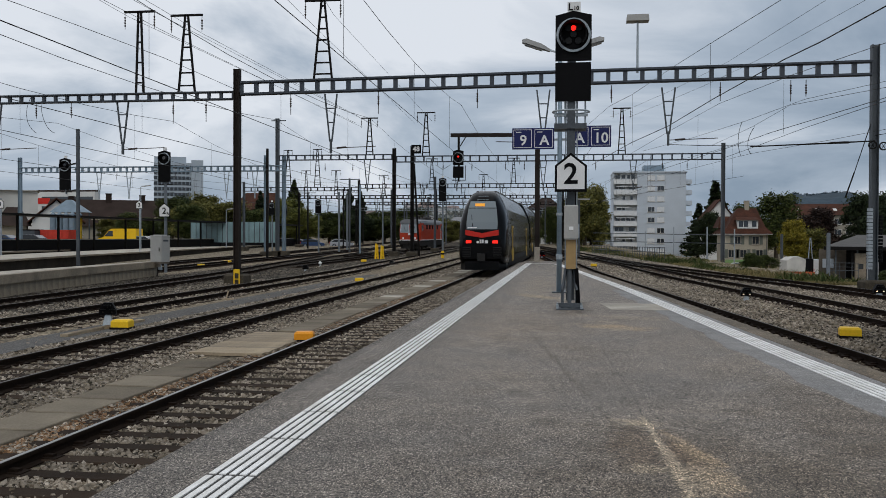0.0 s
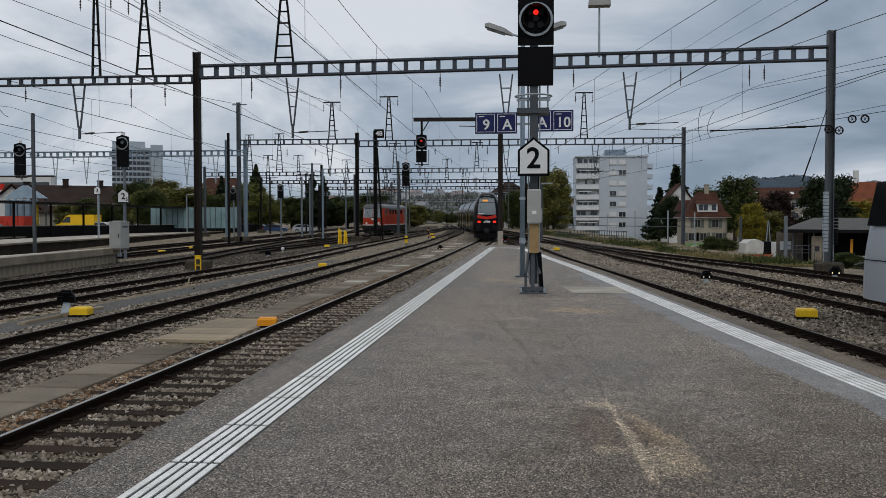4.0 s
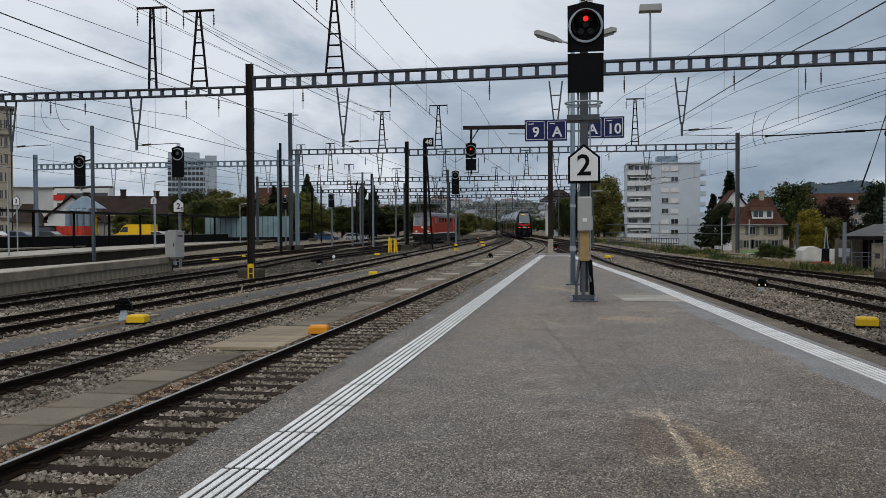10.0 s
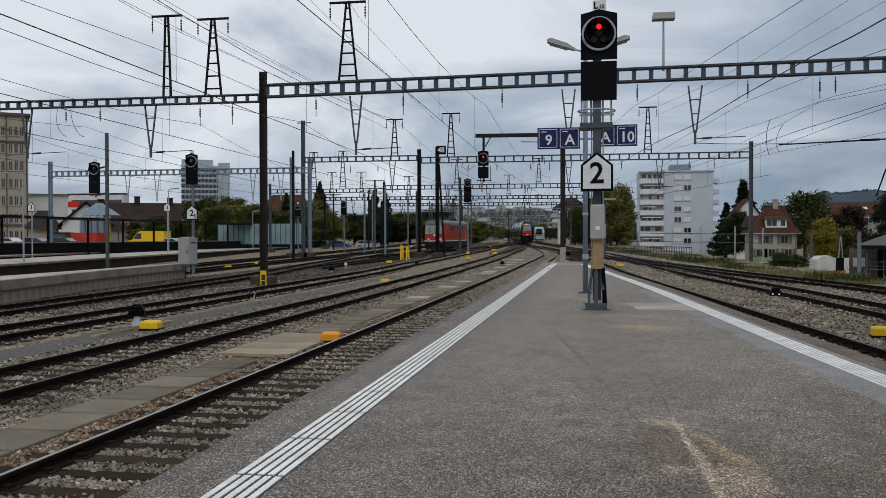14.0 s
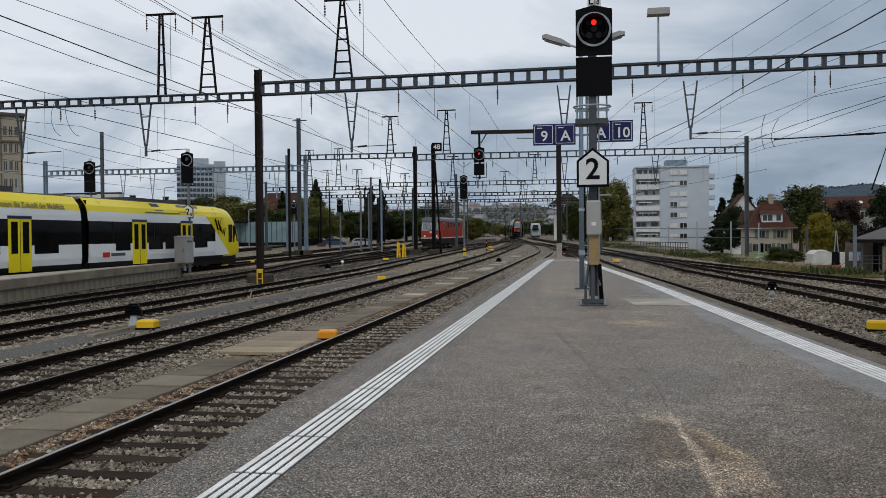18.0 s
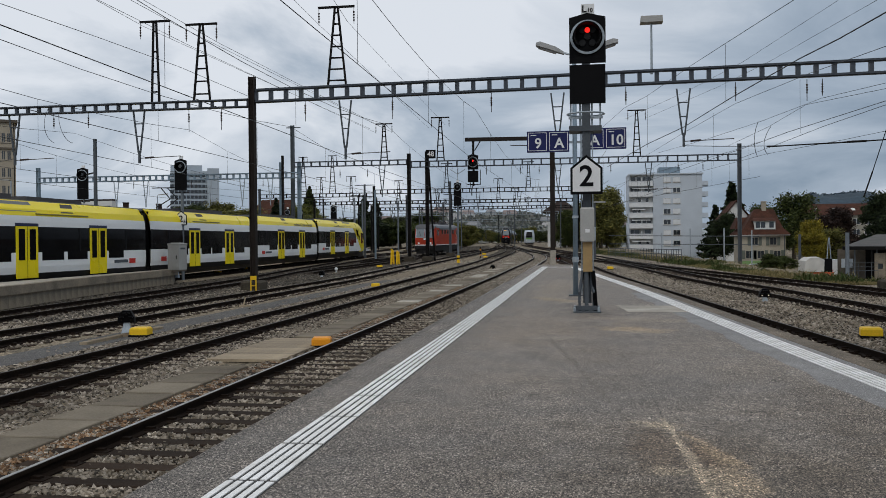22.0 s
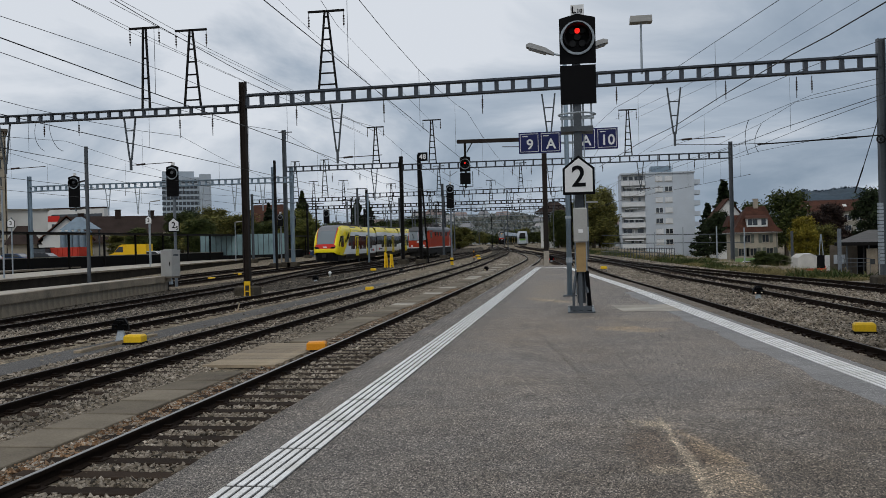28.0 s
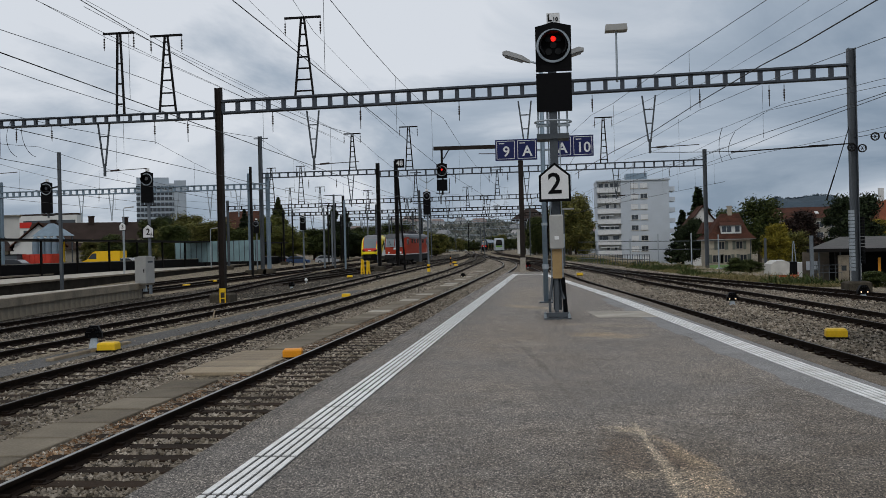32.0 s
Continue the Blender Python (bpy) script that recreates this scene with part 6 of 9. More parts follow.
stones("ballast_stones", lambda y: edge_r(min(y, 58)) + 0.02, lambda y: curve_x(WAY["verge"], y), 42, 110, 36000, 0.058, 5, "grey ballast stones of the outer curve", False, None, 1.2)


# ---- trains ----
T_YELLOW = mat("yellow_train_paint", (0.88, 0.70, 0.008), 0.3, var=0.03, coarse=0.5, bump=0.0)
T_DULL_YELLOW = mat("dull_yellow_door_paint", (0.42, 0.27, 0.02), 0.4, var=0.08, coarse=0.6, bump=0.0)
T_WHITE = mat("white_train_paint", (0.82, 0.83, 0.82), 0.35, var=0.03, coarse=0.5, bump=0.0)
T_BLACK = mat("black_train_paint", (0.004, 0.004, 0.0045), 0.35, var=0.1, coarse=0.6, bump=0.0, spec=0.12)
T_GLOSS = mat("glossy_black_paint", (0.003, 0.003, 0.0035), 0.16, var=0.05, bump=0.0, spec=0.16)
T_DARKGREY = mat("dark_underframe", (0.016, 0.015, 0.014), 0.75, var=0.2, coarse=1.5, bump=0.1)
T_ROOF = mat("train_roof_grey", (0.17, 0.175, 0.185), 0.5, var=0.12, coarse=0.8, bump=0.05)
T_ROOF_DARK = mat("train_roof_dark", (0.07, 0.065, 0.065), 0.6, var=0.12, coarse=0.8, bump=0.05)
T_RED = mat("red_train_paint", (0.55, 0.022, 0.012), 0.35, var=0.04, coarse=0.5, bump=0.0)
T_LOCO = mat("faded_red_loco_paint", (0.37, 0.040, 0.016), 0.45, var=0.12, coarse=0.6, bump=0.02, spec=0.2)
T_GLASS = mat("tinted_train_glass", (0.005, 0.005, 0.006), 0.1, var=0.1, bump=0, spec=0.13)
T_SCREEN = glass_mat("windscreen_glass", (0.15, 0.18, 0.195), 0.1)
T_SILVER = mat("silver_train_paint", (0.42, 0.45, 0.49), 0.35, metal=0.25, var=0.04, coarse=0.5, bump=0.0)
T_SLOGAN = mat("slogan_grey", (0.26, 0.23, 0.10), 0.5, var=0.05, bump=0)
T_NAVY = mat("navy_header", (0.015, 0.02, 0.07), 0.4, bump=0)
TAIL_LIGHT = mat("red_tail_light", (1.0, 0.02, 0.012), 0.3, var=0, bump=0, glow=1.5)
AMBER = mat("amber_display", (0.8, 0.33, 0.03), 0.4, var=0, bump=0, glow=0.55)


def side_strip(th, name, y0, y1, pts, material, label=""):
    """A strip of body shell on both sides: pts are (half width, z) from below to above."""
    for s in (-1, 1):
        g = Geo()
        outer = [[(s * x, y, z) for x, z in pts] + [(s * (x - 0.05), y, z) for x, z in reversed(pts)] for y in (y0, y1)]
        g.rings(outer)
        part(name, g, material, th, label)


def bogie(th, y, z0=0.0, r=0.42):
    g = Geo().span(-1.15, 1.15, y - 1.6, y + 1.6, z0 + 0.35, z0 + 0.75)
    b = part("bogie", g, T_DARKGREY, th)
    for dy in (-1.15, 1.15):
        for s in (-1, 1):
            part("wheel", Geo().tube((s * 0.68, y + dy, r), (s * 0.82, y + dy, r), r, n=16), T_DARKGREY, b)


def train_door(th, y, z0, z1, w, x, colour, header=T_NAVY, s_list=(-1, 1)):
    for s in s_list:
        d = part("door", Geo().span(min(s * x, s * (x + 0.025)), max(s * x, s * (x + 0.025)), y - w / 2, y + w / 2, z0, z1), colour, th)
        for k in (-1, 1):
            part("door_window", Geo().span(min(s * (x + 0.02), s * (x + 0.032)), max(s * (x + 0.02), s * (x + 0.032)), y + k * w / 4 - w * 0.14, y + k * w / 4 + w * 0.14, z0 + (z1 - z0) * 0.35, z1 - 0.12), T_GLASS, d)
        part("door_gap", Geo().span(min(s * (x + 0.02), s * (x + 0.03)), max(s * (x + 0.02), s * (x + 0.03)), y - 0.012, y + 0.012, z0, z1), T_BLACK, d)
        if header:
            part("door_header", Geo().span(min(s * x, s * (x + 0.028)), max(s * x, s * (x + 0.028)), y - w / 2 - 0.03, y + w / 2 + 0.03, z1, z1 + 0.13), header, d)


def flirt_shell(th, y0, y1, doors, dips, pantograph=None, slogan=""):
    side_strip(th, "skirt", y0, y1, [(1.28, 0.25), (1.38, 0.5), (1.40, 0.82)], T_BLACK)
    side_strip(th, "lower_panel", y0, y1, [(1.40, 0.82), (1.44, 1.1), (1.44, 1.73)], T_WHITE, "white lower side panel")
    side_strip(th, "window_band", y0, y1, [(1.435, 1.73), (1.435, 2.3), (1.42, 2.85)], T_GLASS, "black continuous window band")
    side_strip(th, "upper_panel", y0, y1, [(1.425, 2.85), (1.41, 3.1), (1.38, 3.32)], T_WHITE)
    side_strip(th, "roof_panel", y0, y1, [(1.38, 3.32), (1.28, 3.62), (1.02, 3.95), (0.9, 4.0)], T_YELLOW, "yellow roof side panel")
    part("roof", Geo().span(-0.92, 0.92, y0, y1, 3.9, 4.03), T_ROOF, th, "grey roof")
    part("floor", Geo().span(-1.3, 1.3, y0, y1, 0.55, 0.75), T_DARKGREY, th)
    part("end_wall", Geo().span(-1.25, 1.25, y0 + 0.02, y0 + 0.08, 0.7, 3.85), T_BLACK, th)
    for a, b in dips:
        for s in (-1, 1):
            part("window", Geo().span(min(s * 1.40, s * 1.447), max(s * 1.40, s * 1.447), a, b, 1.36, 1.75), T_GLASS, th)
    for y in doors:
        train_door(th, y, 0.62, 2.86, 1.55, 1.435, T_YELLOW)
    for y in np.arange(y0 + 2.2, y1 - 2, 4.4):
        for s in (-1, 1):
            part("window_post", Geo().span(min(s * 1.425, s * 1.445), max(s * 1.425, s * 1.445), y - 0.05, y + 0.05, 1.76, 2.82), T_BLACK, th)
    # lettering too small to read, as bars, and the red emblem
    mid = (y0 + y1) / 2
    for s in (-1, 1):
        if slogan and s > 0:
            letters("slogan", slogan, 0.36, T_SLOGAN, th, Matrix.Translation((1.36, y1 - 4.0, 3.46)) @ Matrix.Rotation(radians(-18), 4, "Y") @ Matrix.Rotation(radians(90), 4, "Z") @ Matrix.Rotation(radians(90), 4, "X"), "grey slogan lettering")
        elif not slogan:
            part("slogan_bar", Geo().span(min(s * 1.33, s * 1.40), max(s * 1.33, s * 1.40), mid - 2.4, mid + 1.8, 3.40, 3.44), T_SLOGAN, th)
        em = part("emblem", Geo().span(min(s * 1.43, s * 1.452), max(s * 1.43, s * 1.452), y0 + 1.2, y0 + 1.85, 1.05, 1.3), T_RED, th, "red operator emblem")
        part("operator_bar", Geo().span(min(s * 1.43, s * 1.449), max(s * 1.43, s * 1.449), y0 + 2.0, y0 + 3.4, 1.1, 1.25), STEEL_GREY, em)
        part("roof_grille", Geo().poly([(s * 1.33, mid - 1.2, 3.52), (s * 1.33, mid - 0.2, 3.52), (s * 1.06, mid - 0.5, 3.93), (s * 1.06, mid - 1.5, 3.93)]), T_ROOF_DARK, th)
    part("roof_equipment", Geo().span(-0.7, 0.7, mid - 3, mid + 1.5, 4.03, 4.22).span(-0.6, 0.6, mid + 2.4, mid + 4.2, 4.03, 4.28), T_ROOF_DARK, th)
    if pantograph is not None:
        y = pantograph
        g = Geo()
        for s in (-0.35, 0.35):
            g.beam((s, y - 0.8, 4.25), (s * 0.7, y + 0.9, 4.85), 0.05, 0.05).beam((s * 0.7, y + 0.9, 4.85), (s * 0.6, y - 0.4, 5.45), 0.04, 0.04)
        g.beam((-0.8, y - 0.4, 5.47), (0.8, y - 0.4, 5.47), 0.12, 0.05)
        part("pantograph", g, STEEL_DARK, th, "raised pantograph")


def cab_nose(th, s_profile, classes, n=22, half=1.43, power=3.4, section=None, sided=()):
    """Rounded cab end at y = 0: s_profile rows are (y, width factor, top z, bottom z). classes maps a face to a (name, material)."""
    rings = []
    if section:
        section = section + [(-x, z) for x, z in reversed(section[:-1])]
        n = len(section) - 1
    for y, wf, zt, z0 in s_profile:
        ring = []
        if section:
            rings.append([(half * wf * x, y, z0 + (zt - z0) * z) for x, z in section])
            continue
        for i in range(n + 1):
            a = -math.pi / 2 * 0.0 + math.pi * i / n
            c, s = math.cos(a), math.sin(a)
            e = 2 / power
            x = half * wf * math.copysign(abs(c) ** e, c)
            z = z0 + (zt - z0) * (abs(s) ** (2 / (power * 0.9)))
            ring.append((x, y, z))
        rings.append(ring)
    buckets = {}
    for j in range(len(rings) - 1):
        for i in range(n):
            key = classes(j, i, n)
            g = buckets.setdefault((key[0], i < n / 2 if key[0] in sided else None), (Geo(), key[1]))[0]
            g.poly([rings[j][i], rings[j][i + 1], rings[j + 1][i + 1], rings[j + 1][i]])
    for (name, _), (g, m) in buckets.items():
        me = g.mesh(name, m)
        bm = bmesh.new(); bm.from_mesh(me)
        bmesh.ops.remove_doubles(bm, verts=bm.verts, dist=0.0005)
        bmesh.ops.recalc_face_normals(bm, faces=bm.faces)
        bm.to_mesh(me); bm.free()
        me.polygons.foreach_set("use_smooth", [True] * len(me.polygons))
        part(name, me, m, th)
    # closed face at the very front
    y, wf, zt, z0 = s_profile[0]
    part("front_face", Geo().poly(rings[0]), classes(0, n // 2, n)[1], th)
    return rings


def yellow_lead():
    """End car with the cab at +y; the origin is on the rail at the car's middle."""
    L = 20.1
    th = thing("train_car", "yellow, white and black regional train end car", "train car", group="cars of the yellow train")
    h = L / 2
    flirt_shell(th, -h + 0.35, h - 3.4, (h - 9.0, h - 14.8), [(h - 7.9, h - 6.0), (h - 13.8, h - 12.1), (h - 11.8, h - 10.1), (h - 17.3, h - 15.8)])
    prof = [(h, 0.70, 1.32, 1.1), (h - 0.05, 0.78, 1.5, 1.0), (h - 0.13, 0.83, 1.72, 0.95), (h - 0.25, 0.87, 1.98, 0.9), (h - 0.6, 0.93, 2.6, 0.85), (h - 0.95, 0.96, 3.1, 0.8), (h - 1.2, 0.98, 3.38, 0.78), (h - 1.75, 0.995, 3.82, 0.74), (h - 2.4, 1.0, 3.96, 0.72), (h - 3.6, 1.0, 4.03, 0.72)]

    def classes(j, i, n):
        mid = abs(i + 0.5 - n / 2)
        if j == 0:
            return ("bumper_band", T_YELLOW)
        if j <= 2:
            return ("front_panel", T_RED) if mid < 4.9 else ("cab_shell", T_YELLOW)
        if mid < 2.9 and j in (3, 4):
            return ("windscreen", T_SCREEN)
        if mid < 2.9 and j == 5:
            return ("visor", T_SCREEN)
        if mid < 2.9 and j == 6:
            return ("cab_roof", T_ROOF)
        if mid < 3.9 and j <= 6:
            return ("red_surround", T_RED)
        if mid < 2.9:
            return ("cab_roof", T_ROOF)
        return ("cab_shell", T_YELLOW)

    cab_nose(th, prof, classes, section=[(0.96, 0), (0.98, 0.03), (1.005, 0.115), (1.005, 0.305), (1.003, 0.477), (0.993, 0.643), (0.965, 0.785), (0.895, 0.876), (0.77, 0.95), (0.713, 0.976), (0.63, 0.99), (0.35, 1), (0, 1)], sided=("cab_shell", "red_surround"))
    part("front_skirt", Geo().rings([[(x, y, z) for x, y in ((-0.85, h - 0.02), (0.85, h - 0.02), (1.24, h - 0.8), (1.32, h - 3.4), (-1.32, h - 3.4), (-1.24, h - 0.8))] for z in (0.15, 1.14)]), T_BLACK, th, "black front skirt")
    part("front_emblem", Geo().rings([[(-0.2, h - 0.08 + d, 1.62), (0.2, h - 0.08 + d, 1.62), (0.2, h - 0.12 + d, 1.72), (-0.2, h - 0.12 + d, 1.72)] for d in (-0.02, 0.03)]), SIGN_WHITE, th)
    part("coupler", Geo().tube((0, h - 0.4, 0.75), (0, h + 0.35, 0.75), 0.13, n=8).box(0, h + 0.35, 0.75, 0.4, 0.2, 0.35), T_DARKGREY, th)
    for s in (-1, 1):
        part("headlight", Geo().rings([[(s * 0.62, h - 0.3, 1.48), (s * 1.0, h - 0.5, 1.52), (s * 1.05, h - 0.5, 1.68), (s * 0.66, h - 0.4, 1.66)], [(s * 0.62, h - 0.02, 1.48), (s * 1.1, h - 0.06, 1.54), (s * 1.17, h - 0.14, 1.72), (s * 0.66, h - 0.06, 1.66)]]), T_BLACK, th)
        def skin(y):
            return 1.437 * np.interp(y, (0, 0.05, 0.13, 0.25, 0.6, 0.95, 1.2, 1.75, 2.4), (0.70, 0.78, 0.83, 0.87, 0.93, 0.96, 0.98, 0.995, 1.0)) + 0.012
        for name, pts in (("cab_window", ((0.62, 1.72), (1.7, 1.66), (1.7, 2.8), (1.3, 2.8))), ("cab_door_window", ((1.85, 1.66), (2.5, 1.66), (2.5, 2.85), (1.85, 2.85)))):
            part(name, Geo().rings([[(s * (skin(y) - d), h - y, z) for y, z in pts] for d in (0.06, 0.0)]), T_GLASS, th)
        # yellow flank behind the cab, cut on a slant, with the black regional emblem as plain bars
        part("yellow_flank", Geo().rings([[(s * xx, h - 3.3, 1.47), (s * xx, h - 6.0, 3.32), (s * xx, h - 3.3, 3.32)] for xx in (1.38, 1.452)]), T_YELLOW, th)
        part("white_flank", Geo().rings([[(s * xx, h - 2.4, 0.85), (s * xx, h - 3.7, 0.85), (s * xx, h - 3.7, 1.74)] for xx in (1.36, 1.449)]), T_WHITE, th)
        part("white_panel", Geo().rings([[(s * xx, h - 3.3, 0.83), (s * xx, h - 4.7, 0.83), (s * xx, h - 4.7, 2.43), (s * xx, h - 3.3, 1.45)] for xx in (1.40, 1.447)]), T_WHITE, th)
        def bar(y0, z0, y1, z1, w):
            return Geo().beam((s * 1.449, h - y0 - 0.35, z0), (s * 1.449, h - y1 - 0.35, z1), w, 0.03)
        em = part("regional_emblem", bar(4.5, 3.2, 4.05, 2.5, 0.2), T_BLACK, th, "black slanted emblem bars")
        for bar_row in ((4.05, 3.1, 3.6, 2.4, 0.2), (3.4, 3.25, 3.95, 2.2, 0.03), (3.55, 2.75, 3.3, 2.2, 0.08), (3.3, 2.2, 3.15, 2.55, 0.05), (3.15, 2.55, 2.95, 2.05, 0.08), (2.95, 2.05, 2.75, 2.6, 0.05)):
            part("emblem_bar", bar(*bar_row), T_BLACK, em)
        part("roof_window_panel", Geo().poly([(s * 1.33, h - 7.2, 3.50), (s * 1.33, h - 9.9, 3.50), (s * 1.05, h - 9.7, 3.94), (s * 1.05, h - 6.6, 3.94)]), T_ROOF, th)
    part("gangway", Geo().span(-1.15, 1.15, -h - 0.02, -h + 0.36, 0.6, 3.75), T_BLACK, th)
    bogie(th, h - 4.2)
    bogie(th, -h + 0.6)
    return th


def yellow_mid(slogan=""):
    L = 16.8
    th = thing("train_car", "yellow, white and black regional train middle car", "train car", group="cars of the yellow train")
    h = L / 2
    flirt_shell(th, -h + 0.3, h - 0.3, (h - 5.0, h - 10.7), [(h - 4.0, h - 2.2), (h - 8.0, h - 6.3), (h - 9.7, h - 8.2), (h - 13.6, h - 11.7)], None, slogan)
    for s in (-1, 1):
        part("gangway", Geo().span(-1.15, 1.15, min(s * (h - 0.3), s * h), max(s * (h - 0.3), s * h), 0.6, 3.75), T_BLACK, th)
    bogie(th, -h + 0.6)
    return th


Y_LEAD = yellow_lead()
Y_MID = yellow_mid("gemeinsam die Zukunft der Mobilität")
Y_MID2 = yellow_mid()
Y_TAIL = copy_thing(Y_LEAD, Matrix.Identity(4))
pan = Geo()
for sx in (-0.35, 0.35):
    pan.beam((sx, -3.8, 4.25), (sx * 0.7, -2.1, 4.85), 0.05, 0.05).beam((sx * 0.7, -2.1, 4.85), (sx * 0.6, -3.4, 5.45), 0.04, 0.04)
part("pantograph", pan.beam((-0.8, -3.4, 5.47), (0.8, -3.4, 5.47), 0.12, 0.05), STEEL_DARK, Y_MID2, "raised pantograph")


# ---- the black double-deck train ----
def black_car(L, cab):
    th = thing("train_car", "black double-deck train car with yellow doors", "train car", group="cars of the black train")
    h = L / 2
    y0, y1 = -h + 0.3, (h - 2.6 if cab else h - 0.3)
    side_strip(th, "skirt", y0, y1, [(1.25, 0.25), (1.38, 0.6), (1.40, 0.9)], T_DARKGREY)
    side_strip(th, "side_panel", y0, y1, [(1.40, 0.9), (1.40, 2.47), (1.365, 2.9), (1.30, 3.22), (1.22, 3.51), (1.1, 3.76), (0.98, 4.0), (0.84, 4.26), (0.66, 4.47), (0.4, 4.55)], T_GLOSS)
    for s in (-1, 1):
        for z0, z1, x in ((1.25, 2.0, 1.405), (2.55, 3.05, 1.365)):
            for k in range(8):
                ya = y0 + 1.2 + (y1 - y0 - 2.4) * k / 8
                part("window", Geo().span(min(s * (x - 0.02), s * (x + 0.015)), max(s * (x - 0.02), s * (x + 0.015)), ya + 0.06, ya + (y1 - y0 - 2.4) / 8 - 0.06, z0, z1), T_GLASS, th)
    part("roof", Geo().span(-0.6, 0.6, y0, y1, 4.46, 4.56), T_ROOF_DARK, th)
    part("roof_equipment", Geo().span(-0.5, 0.5, y0 + 3, y0 + 7, 4.5, 4.68).span(-0.5, 0.5, y1 - 7, y1 - 4, 4.5, 4.66), T_ROOF_DARK, th)
    part("floor", Geo().span(-1.3, 1.3, y0, y1, 0.5, 0.7), T_DARKGREY, th)
    part("end_wall", Geo().span(-1.2, 1.2, y0 + 0.02, y0 + 0.07, 0.7, 3.4), T_BLACK, th)
    for y in (y1 - 2.2 if cab else y1 - 4, y0 + 4.5):
        train_door(th, y, 0.55, 2.6, 1.3, 1.41, T_DULL_YELLOW, None)
    if cab:
        prof = [(h, 0.80, 2.3, 0.75), (h - 0.08, 0.87, 2.75, 0.6), (h - 0.3, 0.93, 3.55, 0.5), (h - 0.65, 0.97, 4.1, 0.45), (h - 1.2, 0.99, 4.42, 0.42), (h - 2.62, 1.0, 4.55, 0.4)]

        def classes(j, i, n):
            return ("cab_shell", T_GLOSS)

        cab_nose(th, prof, classes, half=1.4, section=[(0.92, 0), (0.98, 0.06), (1, 0.14), (1, 0.5), (0.975, 0.6), (0.93, 0.68), (0.87, 0.75), (0.79, 0.81), (0.70, 0.87), (0.60, 0.93), (0.47, 0.98), (0.3, 1), (0, 1)])
        # raked windscreen, display above it, the red band, lights and coupler on the flat face
        def face(zz):
            return np.interp(zz, (0.6, 2.3, 2.75, 3.55, 4.1, 4.42), (h, h, h - 0.08, h - 0.3, h - 0.65, h - 1.2)) + 0.012
        def panel(name, pts, m, lb="", lift=0.0, par=None):
            return part(name, Geo().rings([[(x, face(z) + lift + d, z) for x, z in pts] for d in (-0.03, 0.0)]), m, par or th, lb)
        screen = Geo()
        for (z0, w0), (z1, w1) in (((2.36, 0.87), (2.75, 0.88)), ((2.75, 0.88), (3.5, 0.80))):
            screen.rings([[(-w0, face(z0) + d, z0), (w0, face(z0) + d, z0), (w1, face(z1) + d, z1), (-w1, face(z1) + d, z1)] for d in (-0.03, 0.004)])
        part("windscreen", screen, T_SCREEN, th, "large raked windscreen")
        d = panel("display", [(-0.79, 3.54), (0.79, 3.54), (0.70, 3.9), (-0.70, 3.9)], T_SCREEN)
        panel("display_text_bar", [(-0.12, 3.62), (0.42, 3.62), (0.42, 3.78), (-0.12, 3.78)], AMBER, "amber route text", 0.012, d)
        panel("top_lamp", [(-0.36, 3.97), (0.36, 3.97), (0.28, 4.2), (-0.28, 4.2)], T_SCREEN)
        panel("wiper", [(0.50, 2.5), (0.54, 2.5), (0.62, 3.15), (0.59, 3.15)], BLACK, "", 0.015)
        panel("number_bar", [(0.30, 2.42), (0.82, 2.42), (0.82, 2.47), (0.30, 2.47)], SIGN_WHITE, "", 0.015)
        panel("red_band", [(-0.94, 2.04), (0.0, 1.90), (0.94, 2.04), (0.94, 2.34), (0.0, 2.15), (-0.94, 2.34)], T_RED, "orange-red chevron band", 0.01)
        for x0, x1, z0, z1 in ((-0.34, -0.16, 1.6, 1.76), (-0.1, 0.02, 1.6, 1.8), (0.06, 0.12, 1.6, 1.8), (0.16, 0.30, 1.6, 1.72)):
            panel("emblem_bar", [(x0, z0), (x1, z0), (x1, z1), (x0, z1)], SIGN_WHITE, "white operator emblem", 0.01)
        for s in (-1, 1):
            lamp = panel("light_cluster", [(s * 0.55, 1.55), (s * 1.04, 1.58), (s * 1.06, 1.85), (s * 0.55, 1.79)], T_GLASS, "", 0.006)
            panel("tail_light", [(s * 0.60, 1.6), (s * 0.90, 1.6), (s * 0.90, 1.77), (s * 0.60, 1.75)], TAIL_LIGHT, "lit red tail light", 0.016, lamp)
            grille = part("bumper_grille", Geo().span(min(s * 0.62, s * 1.1), max(s * 0.62, s * 1.1), h - 0.1, h + 0.05, 0.85, 1.4), T_DARKGREY, th)
            for k in range(4):
                part("grille_bar", Geo().span(min(s * 0.62, s * 1.1), max(s * 0.62, s * 1.1), h + 0.05, h + 0.08, 0.9 + k * 0.13, 0.96 + k * 0.13), T_BLACK, grille)
        part("coupler", Geo().tube((0, h - 0.4, 0.85), (0, h + 0.4, 0.85), 0.14, n=8).box(0, h + 0.4, 0.85, 0.45, 0.2, 0.4), T_DARKGREY, th)
        part("front_skirt", Geo().rings([[(x, y, z) for x, y in ((-0.95, h), (0.95, h), (1.3, h - 0.8), (1.3, h - 2.6), (-1.3, h - 2.6), (-1.3, h - 0.8))] for z in (0.15, 0.62)]), T_BLACK, th)
    bogie(th, h - 4.5)
    bogie(th, -h + 3.5)
    return th


B_TAIL = black_car(25.0, True)
B_MID = black_car(25.0, False)
B_TAIL.scale = B_MID.scale = (1.0, 1.0, 1.035)
B_MID2 = copy_thing(B_MID, Matrix.Identity(4))
B_LEAD = copy_thing(B_TAIL, Matrix.Identity(4))


